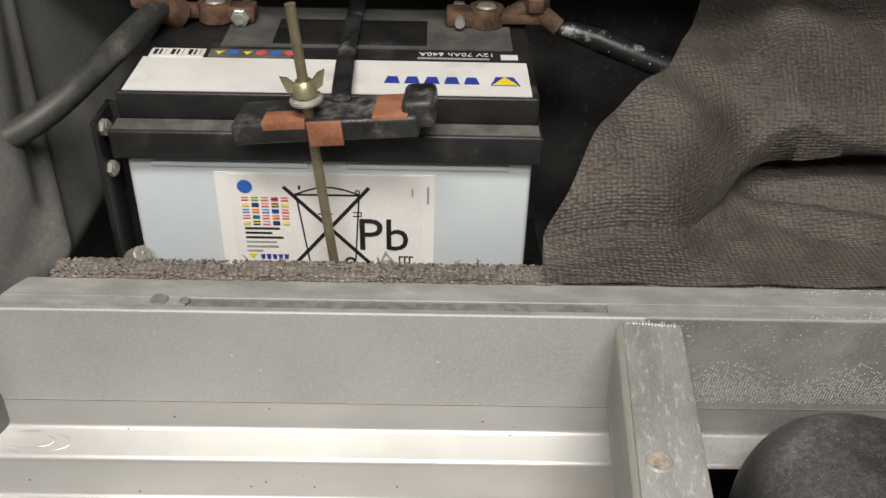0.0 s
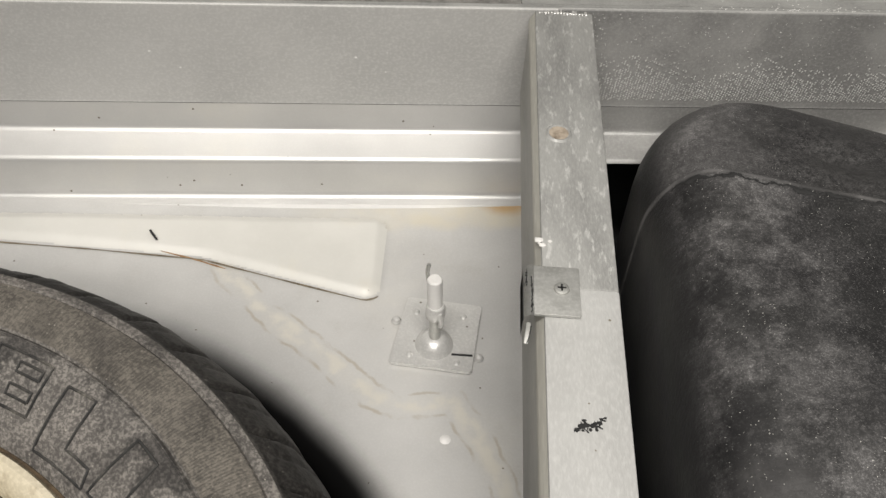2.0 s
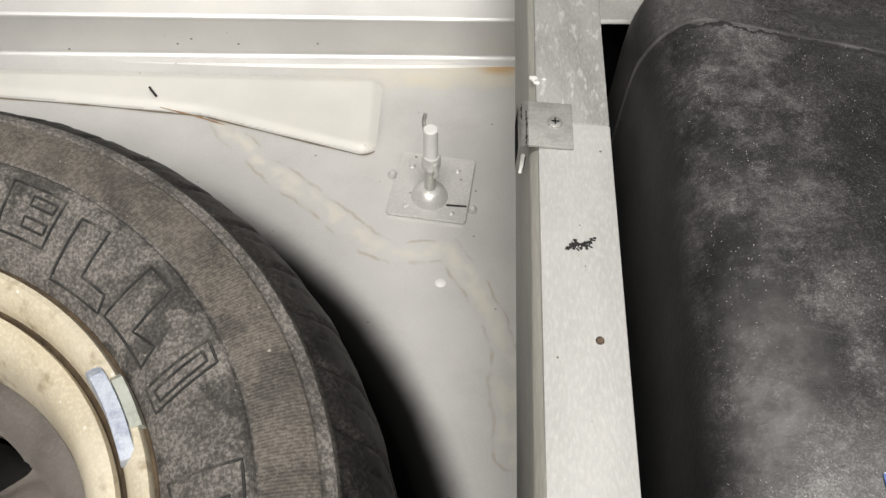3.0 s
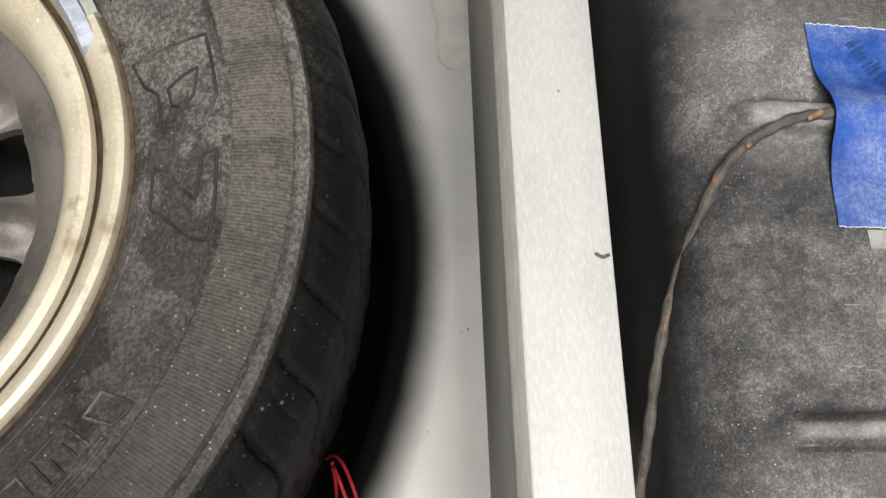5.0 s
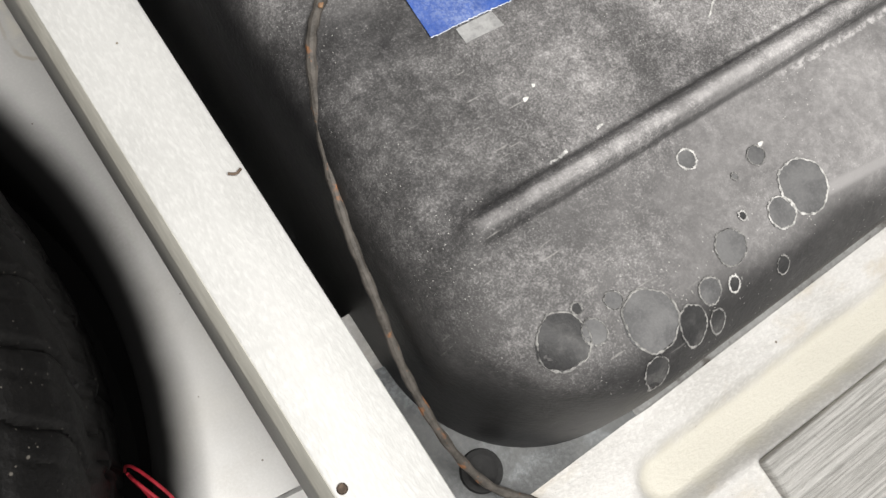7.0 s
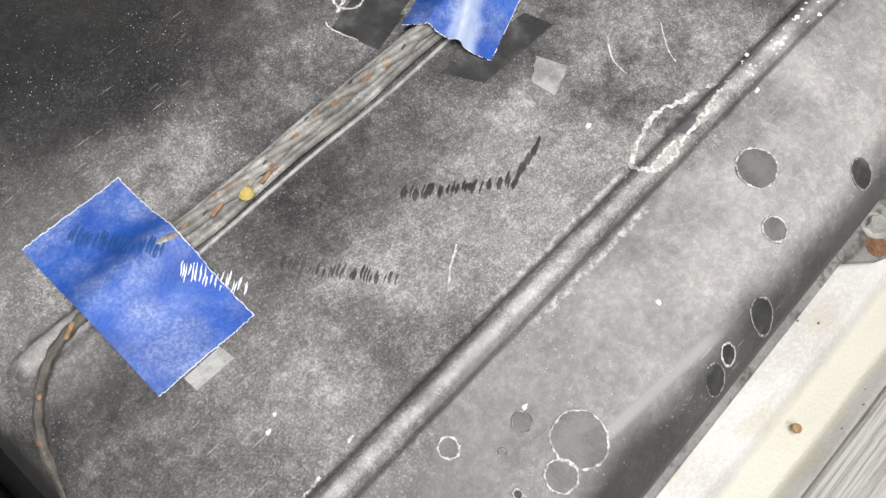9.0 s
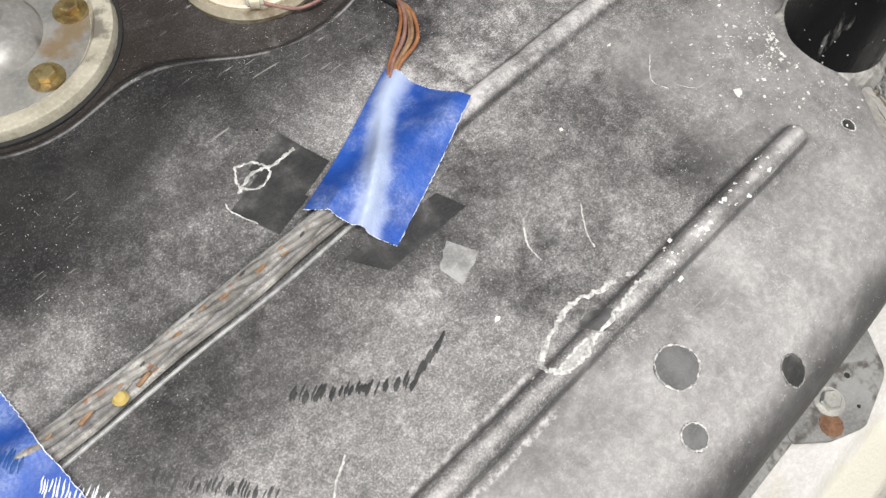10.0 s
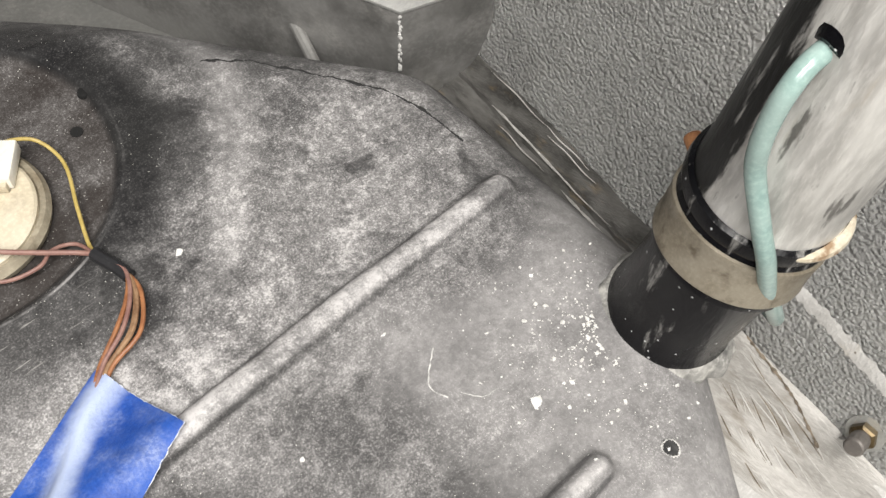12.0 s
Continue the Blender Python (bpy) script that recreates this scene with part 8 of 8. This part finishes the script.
part("strap", tube([FRONT @ Vector(p) for p in ((-0.0840, 0.075, 0.2685), (-0.0850, 0.105, 0.2700), (-0.0870, 0.17, 0.2670), (-0.0865, 0.27, 0.2650), (-0.085, 0.30, 0.255))], 0.0062, 10, flat=0.35), BARTAPE, hold, "worn black strap over the lid")

# bracket with bolts beside the battery
side = thing("battery_bracket", "black steel angle bracket bolted beside the battery", "bracket")
MS = FRONT @ Matrix.Translation((-0.2385, 0.078, 0.0))
part("upright", box(-0.004, -0.006, 0.09, 0.0, 0.03, 0.250, 0.001, m=MS), BLACKP, side)
part("web", box(-0.004, 0.024, 0.09, 0.006, 0.028, 0.250, 0.001, m=MS), BLACKP, side)
for z in (0.243, 0.213):
    b = FRONT @ Vector((-0.2425, 0.083, z))
    c = FRONT @ Vector((-0.2335, 0.081, z + 0.001))
    bo = part("bolt", cyl(b, c, 0.0034, 12), TERM, side)
    part("nut", cyl(FRONT @ Vector((-0.2385, 0.081, z)), FRONT @ Vector((-0.2345, 0.080, z)), 0.0054, 6), TERM, bo, smooth=False)
part("foot_bolt", cyl(FRONT @ Vector((-0.236, 0.078, 0.140)), FRONT @ Vector((-0.224, 0.072, 0.150)), 0.0075, 8, bevel=0.001), TERM, side)
part("foot_rod", tube([FRONT @ Vector(p) for p in ((-0.226, 0.076, 0.150), (-0.231, 0.062, 0.135), (-0.236, 0.05, 0.115))], 0.004, 8), TERM, side)
part("battery_tray", box(-0.26, 0.06, 0.03, 0.07, 0.29, 0.05, 0.003, m=FRONT), BLACKP, side)

# ---------------------------------------------------------------- carpet


def carpet_weave():
    m = surf("woven_brown_grey_carpet", (0.135, 0.115, 0.098), (0.205, 0.177, 0.152), 12, 0.34, 0.48, 0, 0, 900, dust=((0.32, 0.29, 0.255), 6, 0.42, 0.66, 0.8))
    nd, ln = m.node_tree.nodes, m.node_tree.links
    bsdf = nd["Principled BSDF"]
    tc = nd.new("ShaderNodeTexCoord")
    v = nd.new("ShaderNodeTexVoronoi")
    v.inputs["Scale"].default_value, v.inputs["Randomness"].default_value = 270, 0.40
    mp = nd.new("ShaderNodeMapping")
    mp.inputs["Scale"].default_value, mp.inputs["Rotation"].default_value = (0.92, 1.45, 1.45), (0, 0, -0.09)
    ln.new(tc.outputs["Object"], mp.inputs[0])
    ln.new(mp.outputs[0], v.inputs["Vector"])
    b = nd.new("ShaderNodeBump")
    b.inputs["Strength"].default_value, b.inputs["Distance"].default_value, b.invert = 1.0, 0.0017, True
    ln.new(v.outputs["Distance"], b.inputs["Height"])
    ln.new(b.outputs[0], bsdf.inputs["Normal"])
    bsdf.inputs["Sheen Weight"].default_value = 0.04
    # shade between the threads is mixed in as a darker colour
    r = nd.new("ShaderNodeMapRange")
    r.inputs[1].default_value, r.inputs[2].default_value = 0.34, 1.0
    ln.new(v.outputs["Distance"], r.inputs[0])
    mx = nd.new("ShaderNodeMix")
    mx.data_type = "RGBA"
    ln.new(r.outputs[0], mx.inputs[0])
    ln.new(bsdf.inputs["Base Color"].links[0].from_socket, mx.inputs[6])
    mx.inputs[7].default_value = (0.06, 0.051, 0.044, 1)
    ln.new(mx.outputs[2], bsdf.inputs["Base Color"])
    return m


WOVEN = carpet_weave()


def drape():
    """A sheet that lies behind the flange, then rolls up and back over a hollow."""
    K = [0.04, 0.064, 0.1045, 0.143, 0.173, 0.2015, 0.212, 0.237, 0.273, 0.312, 0.95]
    LIP_V = [0.053, 0.064, 0.0757, 0.072, 0.103, 0.146, 0.157, 0.160, 0.160, 0.160, 0.16]
    LIP_Z = [0.170, 0.170, 0.171, 0.171, 0.172, 0.178, 0.195, 0.209, 0.200, 0.192, 0.18]
    CAVE = [0.001, 0.001, 0.001, 0.001, 0.002, 0.014, 0.030, 0.042, 0.045, 0.045, 0.045]
    START = [0.040, 0.046, 0.048, 0.050, 0.064, 0.092, 0.138, 0.230, 0.330]

    def soft(u, tab):
        return float(np.mean([np.interp(u + q, K, tab) for q in (-0.012, -0.006, 0.0, 0.006, 0.012)]))

    starts = [p.x for p in spline([(s, 0, 0) for s in START], 14)]
    columns = []
    for f in [-1 + k / 8 for k in range(8)] + list(np.linspace(0, 1, 240) ** 1.3):
        column = []
        line = None
        for i, s0 in enumerate(starts):
            u = s0 + (0.95 - s0) * max(f, 0)
            vl, zl, cv = soft(u, LIP_V), soft(u, LIP_Z), soft(u, CAVE)
            vb = vl + cv
            g = 1 - float(smooth01((u - 0.13) / 0.08))
            pts = [(0.0345, 0.1590), (vb * 0.62, 0.1620 + 0.0015 * g), (vb, 0.166 + 0.006 * g), (vl + 0.007 * g, zl + 0.011 * g), (vl + 0.016, zl + 0.030), (vl + 0.052, zl + 0.062), (vl + 0.10, zl + 0.078), (vl + 0.20, zl + 0.105), (vl + 0.32, zl + 0.12)]
            a, t = divmod(i, 14)
            if a > 7:
                a, t = 7, 14
            t /= 14
            P = [Vector(p) for p in ([pts[0]] + pts + [pts[-1]])][a:a + 4]
            p = 0.5 * (2 * P[1] + (P[2] - P[0]) * t + (2 * P[0] - 5 * P[1] + 4 * P[2] - P[3]) * t * t + (3 * P[1] - P[0] - 3 * P[2] + P[3]) * t ** 3)
            v, z = p.x, p.y
            if a >= 3:
                w = min(1, (a - 3 + t) / 1.5)
                z += w * (0.005 * math.sin(31 * u - 17 * v) * math.sin(13 * v + 1) + 0.003 * math.sin(60 * u + 75 * v + 1))
            elif u > 0.19:  # a second, lower roll runs out of the hollow
                w, c = min(1, (u - 0.19) / 0.06), v - 0.118 + 0.30 * (u - 0.2475)
                z += w * (0.010 * math.exp(-(c / 0.014) ** 2) - 0.003 * math.exp(-((c + 0.021) / 0.010) ** 2) - 0.028 * math.exp(-((c - 0.034) / 0.017) ** 2))
            if a < 3:
                z += 0.0012 * math.sin(70 * u + 30 * v) * math.sin(55 * v)
            if f < 0:
                z -= 0.10 * -f * min(1, max(0, (i - 14) / 30))
                u += 0.010 * -f
            column.append(FRONT @ Vector((u, v, z)))
        columns.append(column)
    return grid_mesh(columns)


bm = drape()
bmesh.ops.solidify(bm, geom=bm.faces[:], thickness=0.004)
drp = tagged(part("carpet_drape", bm, WOVEN, angle=80), "brown grey woven carpet folded back over the bay", "carpet")
# carpet edge behind the flange, with its pile
edge = thing("carpet_edge", "cut edge of brown grey loop carpet behind the flange", "carpet")
rows = []
for v, z in ((0.0335, 0.145), (0.0335, 0.158), (0.0360, 0.1620), (0.042, 0.1625), (0.050, 0.160), (0.056, 0.145), (0.058, 0.10)):
    rows.append([FRONT @ Vector((u, v + 0.0012 * math.sin(u * 90), z + 0.0014 * math.sin(u * 60 + v * 200) + 0.001 * math.sin(u * 171) - 0.006 * float(smooth01((u - 0.05) / 0.02)))) for u in np.linspace(-0.272, 0.80, 240)])
part("backing", grid_mesh(rows), WOVEN, edge)
loops = []
rp = random.Random(21)
for k in range(2800):
    u = rp.uniform(-0.272, 0.052)
    t = rp.random()
    v, z = (0.0330 + 0.003 * t, 0.1585 + 0.0040 * t) if rp.random() < 0.35 else (0.035 + 0.017 * t, 0.1625 - 0.002 * t)
    r = rp.uniform(0.0007, 0.0012)
    loops.append(FRONT @ Matrix.Translation((u, v, z)) @ Matrix.Rotation(rp.uniform(-0.6, 0.6), 4, "Y") @ Matrix.Diagonal((r * 1.5, r * 0.9, r, 1)))
pile = part("carpet_nap", scatter(loops, 1, 0.15), WOVEN, edge, "looped carpet pile")
pile["kind"] = "stuff"
bm = bmesh.new()
for k in range(46):
    u = rp.uniform(-0.26, 0.10)
    h = rp.uniform(0.003, 0.009)
    p = Vector((u, rp.uniform(0.038, 0.050), 0.161))
    tube([FRONT @ p, FRONT @ (p + Vector((rp.uniform(-0.002, 0.002), 0, h * 0.6))), FRONT @ (p + Vector((rp.uniform(-0.004, 0.004), rp.uniform(-0.002, 0.002), h)))], lambda s: 0.0009 * (1.1 - s), 5, bm=bm, smooth_n=2)
fr = part("frayed_threads", bm, WOVEN, edge)
fr["kind"] = "stuff"

# ---------------------------------------------------------------- walls that close the bay
tagged(part("wall_north", box(-0.7, 0.38, -0.1, 1.1, 0.41, 0.62, m=FRONT), DARK), "dark grey bulkhead behind the battery", "wall", kind="structure")
# Unseen panel added to keep the ceiling lamp off the battery bay.
tagged(part("shelf", box(-0.7, 0.165, 0.365, 1.1, 0.62, 0.385, 0.004, m=FRONT), DARK), "unseen dark panel added to shade the battery bay", "shelf", kind="structure")


def west_panel():
    """Inner wing beside the battery: bulging sheet with two pressed creases."""
    rows = []
    for v in np.linspace(-0.02, 0.40, 90):
        row = []
        for z in np.linspace(-0.12, 0.50, 120):
            u = -0.268 - 0.70 * max(0, 0.060 - v) - 0.42 * (z - 0.158) * (z > 0.158) * 1.0
            if z < 0.158:
                u -= 0.02 * min(1, (0.158 - z) / 0.05)
            c1 = (z - (0.205 + 0.9 * (v - 0.06))) / 0.007
            c2 = (z - (0.160 + 1.1 * (v - 0.05))) / 0.010
            u += 0.011 * (1 / (1 + math.exp(-c1))) + 0.007 * math.exp(-c2 * c2) - 0.006 * math.exp(-((z - (0.255 + 0.75 * (v - 0.06))) / 0.012) ** 2)
            row.append(FRONT @ Vector((u, v, z)))
        rows.append(row)
    return grid_mesh(rows)


WINGP = surf("satin_grey_wing_paint", (0.13, 0.13, 0.124), (0.19, 0.19, 0.18), 9, 0.30, 0.45, 0.25, 0.25, 300, dust=((0.33, 0.32, 0.30), 12, 0.5, 0.75, 0.5))
tagged(part("wall_west", west_panel(), WINGP, angle=80), "satin grey inner wing panel with pressed creases", "wall", kind="structure")
tagged(part("wall_far_west", box(-0.66, -0.6, -0.2, -0.62, 0.45, 0.35), WINGP), "grey outer side of the bay", "wall", kind="structure")


def stipple():
    """Thick coating of small raised grains."""
    m = surf("stippled_grey_coating", (0.50, 0.498, 0.485), (0.64, 0.638, 0.62), 10, 0.20, 0.34, 0.2, 0, 500, stain=((0.22, 0.215, 0.20), 6, 0.5, 0.72, 0.6))
    nd, ln = m.node_tree.nodes, m.node_tree.links
    tc = nd.new("ShaderNodeTexCoord")
    wn = nd.new("ShaderNodeTexNoise")
    wn.inputs["Scale"].default_value = 140
    ln.new(tc.outputs["Object"], wn.inputs["Vector"])
    vm = nd.new("ShaderNodeVectorMath")
    vm.operation = "MULTIPLY_ADD"
    ln.new(wn.outputs["Color"], vm.inputs[0])
    vm.inputs[1].default_value = (0.0030, 0.0030, 0.0030)
    ln.new(tc.outputs["Object"], vm.inputs[2])
    v = nd.new("ShaderNodeTexVoronoi")
    v.inputs["Scale"].default_value = 430
    v.feature = "SMOOTH_F1"
    v.inputs["Smoothness"].default_value = 0.35
    ln.new(vm.outputs[0], v.inputs["Vector"])
    b = nd.new("ShaderNodeBump")
    b.inputs["Strength"].default_value, b.inputs["Distance"].default_value, b.invert = 0.82, 0.0018, True
    ln.new(v.outputs["Distance"], b.inputs["Height"])
    ln.new(b.outputs[0], nd["Principled BSDF"].inputs["Normal"])
    return m


STIPPLE = stipple()
STREAK = surf("grey_paint_streak", (0.34, 0.33, 0.31), (0.48, 0.47, 0.445), 30, 0.5, 0.65, 0, 0.5, 400)


def wing_point(y, z, off=0.0):
    """A point of the leaning inner wing, off metres in front of it."""
    return (wall_foot(y) + 0.30 * (z - 0.03) - off, y, z)


ZS = [0.0, 0.02, 0.03, 0.04] + list(np.linspace(0.06, 0.50, 23))
bm = grid_mesh([[wing_point(y, z) for z in ZS] for y in np.linspace(-0.65, 0.62, 60)])
bmesh.ops.solidify(bm, geom=bm.faces[:], thickness=-0.02)
east = tagged(part("wall_east", bm, STIPPLE), "stippled grey inner wing panel leaning outwards", "wall", kind="structure")
part("panel_seam", tube([wing_point(-0.150 - 0.10 * (z - 0.2), z) for z in np.linspace(0.22, 0.50, 12)], 0.0016, 8, smooth_n=0), STIPPLE, east)
SILL = surf("sealed_sill", (0.055, 0.053, 0.049), (0.13, 0.126, 0.118), 26, 0.3, 0.48, 0.15, 0.8, 260, stretch=(5, 1, 1), stain=((0.20, 0.15, 0.09), 30, 0.58, 0.7, 0.5))
rows = []
for off, z in ((0.050, -0.05), (0.046, 0.004), (0.040, 0.0075), (0.034, 0.0080), (0.026, 0.0120), (0.0245, 0.0150), (0.0225, 0.0146), (0.013, 0.0190), (0.0115, 0.0225), (0.0095, 0.0222), (0.003, 0.0285), (0.001, 0.0330), (-0.002, 0.0365)):
    rows.append([(wall_foot(y) - off + 0.0007 * math.sin(y * 83 + z * 300) + 0.0004 * math.sin(y * 310 + off * 900), y, z + 0.0010 * math.sin(y * 47 + off * 90)) for y in np.linspace(-0.135, 0.45, 190)])
sill = tagged(part("sill", grid_mesh(rows), SILL), "grimy streaked sill along the inner wing", "sill", kind="structure")
rs = random.Random(31)
for k in range(16):  # pale drawn lines along the sill and the foot of the wing
    y0, n, off = rs.uniform(-0.11, 0.10), rs.uniform(0.03, 0.10), rs.choice((0.0235, 0.0105, 0.0015, 0.016, -0.0005))
    L = []
    for t in np.linspace(0, 1, 10):
        y = y0 + n * t
        z = float(np.interp(-off, [-0.026, -0.0245, -0.013, -0.0095, -0.003, 0.002], [0.012, 0.015, 0.019, 0.0222, 0.0285, 0.0365]))
        L.append((wall_foot(y) - off - 0.0012 + 0.0006 * math.sin(9 * t + k), y, z + 0.0016))
    part("sealer_line", tube(L, lambda s: 0.0001 + 0.0005 * math.sin(math.pi * s), 5, smooth_n=2), STREAK, sill)
grime = surf("brown_sill_grime", (0.20, 0.15, 0.085), (0.34, 0.29, 0.20), 120, 0.8, 0.9, 0, 0.8, 500)
spots = []
for k in range(60):
    y = rs.gauss(0.085, 0.022)
    off = rs.uniform(0.026, 0.038)
    spots.append(Matrix.Translation((wall_foot(y) - off, y, 0.0105)) @ Matrix.Rotation(rs.uniform(0, 3), 4, "Z") @ Matrix.Diagonal((rs.uniform(0.0008, 0.003), rs.uniform(0.0006, 0.002), 0.0009, 1)))
gr = part("grime", scatter(spots, 1, 0.25), grime, sill, "brown crumbs of grime")
gr["kind"] = "stuff"
edges = [[], [], []]
for k in range(150):
    y = -0.136 - k * 0.0023
    z = 0.0800 + 0.09 * (y + 0.138)
    edges[0].append(wing_point(y, z + 0.0046 + rs.uniform(-0.0012, 0.0012), 0.0004))
    edges[1].append(wing_point(y, z, 0.0010))
    edges[2].append(wing_point(y, z - 0.0046 + rs.uniform(-0.0012, 0.0012), 0.0004))
part("paint_line", grid_mesh(edges), BRUSHED, east, "ragged white paint line")
CORNER = surf("darker_brushed_corner", (0.33, 0.317, 0.295), (0.47, 0.455, 0.43), 40, 0.4, 0.6, 0.1, 0.9, 350, stretch=(2.5, 0.6, 1), stain=((0.15, 0.12, 0.08), 24, 0.55, 0.7, 0.6))
rows = []
for k, f in enumerate(np.linspace(0, 1, 40)):
    row = []
    for y in np.linspace(-0.121, -0.262 - 0.012 * math.sin(k * 0.9) - 0.01 * math.sin(k * 0.31), 44):
        x = 0.772 + (wall_foot(y) + 0.001 - 0.772) * f
        row.append((x, y, -0.0034 + float(corner_z(x, y)) + 0.0005 * math.sin(x * 420 + 25 * (y + 0.12)) * math.exp(-((y + 0.19) / 0.06) ** 2)))
    rows.append(row)
part("darker_corner", grid_mesh(rows), CORNER, rear, "darker brushed corner beside the filler neck")
rb = random.Random(8)
CRACKED = surf("brown_crack", (0.07, 0.055, 0.04), (0.20, 0.165, 0.125), 160, 0.9)
for k in range(34):  # brush strokes fan out along the foot of the wing
    f = k / 33
    y0 = -0.142 - rb.uniform(0, 0.035)
    off = 0.002 + 0.040 * f + rb.uniform(-0.002, 0.002)
    reach = rb.uniform(0.04, 0.10)
    bend = rb.uniform(-0.003, 0.003)
    L = []
    for t in np.linspace(0, 1, 14):
        y = y0 - reach * t
        x = wall_foot(y) - off * (0.65 + 0.5 * t) + bend * math.sin(math.pi * t)
        L.append((x, y, -0.0036 + float(corner_z(x, y))))
    part("brush_streak", tube(L, lambda s: 0.0001 + 0.0005 * math.sin(math.pi * s), 6, smooth_n=2, flat=0.4), (STREAK, CORNER, STREAK, CRACKED)[k % 4], rear)
crack = [(0.829, -0.140), (0.826, -0.150), (0.8235, -0.162), (0.820, -0.176), (0.8165, -0.187), (0.812, -0.199), (0.808, -0.210)]
part("sealer_crack", tube([(x, y, -0.0030 + float(corner_z(x, y))) for x, y in crack], lambda s: 0.0005 + 0.0011 * abs(math.sin(47 * s) * math.sin(21 * s)), 7, smooth_n=14, flat=0.4), CRACKED, rear, "brown crack in the sealer")
# rail stub between the tank and the wing
rail = thing("rail_stub", "grey painted box rail stub beside the wing", "rail")
RAILP = surf("grey_rail_paint", (0.15, 0.148, 0.142), (0.25, 0.247, 0.238), 22, 0.35, 0.5, 0.2, 0.4, 300, dust=((0.40, 0.39, 0.37), 30, 0.5, 0.7, 0.5), stain=((0.07, 0.068, 0.063), 14, 0.5, 0.68, 0.5))
MRL = Matrix(((0.953, -0.33, 0, 0.808), (-0.303, 0.944, 0, 0.137), (0, 0, 1, 0), (0, 0, 0, 1)))
part("rail_body", box(0.0, 0.0, -0.08, 0.070, 0.40, 0.0985, 0.0022, 3, m=MRL), RAILP, rail)
part("rail_cap", box(-0.0008, -0.0008, 0.0980, 0.0715, 0.40, 0.1010, 0.0010, m=MRL), SILVER_DULL, rail, "pale scuffed top of the rail")
chips = []
for k in range(46):
    chips.append(MRL @ Matrix.Translation((rs.uniform(-0.0006, 0.0006), rs.uniform(-0.0006, 0.0006), rs.uniform(0.02, 0.098))) @ Matrix.Diagonal((0.0008, 0.0008, rs.uniform(0.0006, 0.0022), 1)))
cp = part("chipped_edge", scatter(chips, 1, 0.3), PAPER, rail, "white chips along the edge")
cp["kind"] = "stuff"
tagged(part("floor_front", box(0.30, 0.30, -0.05, 0.88, 0.60, -0.02), WINGP), "grey floor between the tank and crossmember", "floor", kind="structure")
lev = thing("rod_end", "dark rod with a pale knuckle behind the tank", "rod")
part("rod", tube([(0.773, 0.178, 0.035), (0.782, 0.21, 0.045), (0.790, 0.242, 0.052)], 0.0042, 10, smooth_n=3), RAILP, lev)
part("knuckle", lathe([(0.0, 0.02), (0.009, 0.018), (0.011, 0.008), (0.009, 0.0)], (0.792, 0.247, 0.045), 16), TERM, lev)
bolt = thing("wing_bolt", "dark hex bolt with brassy washer in the wing", "bolt")
TB = Matrix.Translation(wing_point(-0.2215, 0.043)) @ Vector((-0.90, 0.05, 0.42)).to_track_quat("Z", "Y").to_matrix().to_4x4()
part("washer", lathe([(0.004, 0.0), (0.0105, 0.0), (0.0108, 0.0016), (0.004, 0.0018)], (0, 0, 0), 24, m=TB, closed=True), ZINC, bolt)
part("nut", lathe([(0.0036, 0.0014), (0.0074, 0.0018), (0.0078, 0.0030), (0.0078, 0.0070), (0.0062, 0.0082), (0.0036, 0.0082)], (0, 0, 0), 6, m=TB, closed=True), surf("dirty_brass", (0.07, 0.05, 0.025), (0.15, 0.11, 0.055), 80, 0.3, 0.45, 0.6, 0.3, 500), bolt, "brassy flanged nut", smooth=False)
part("stud", lathe([(0.0052, 0.008), (0.0056, 0.010), (0.0056, 0.0190), (0.0046, 0.0202), (0.0, 0.0202)], (0, 0, 0), 20, m=TB), SPOKE, bolt)
CONCRETE = surf("garage_concrete", (0.20, 0.195, 0.185), (0.30, 0.295, 0.28), 3, 0.8, 0.95, 0, 0.4, 120, stain=((0.10, 0.095, 0.09), 2, 0.55, 0.7, 0.5))
tagged(part("wall_south", box(-0.66, -0.62, -0.2, 0.90, -0.60, 0.12, 0.006), SILVER_DULL), "silver rear valance of the boot", "wall", kind="structure")
tagged(part("ground", box(-4, -4, -0.42, 4, 4, -0.40), CONCRETE), "grey concrete garage floor under the car", "ground", kind="structure")
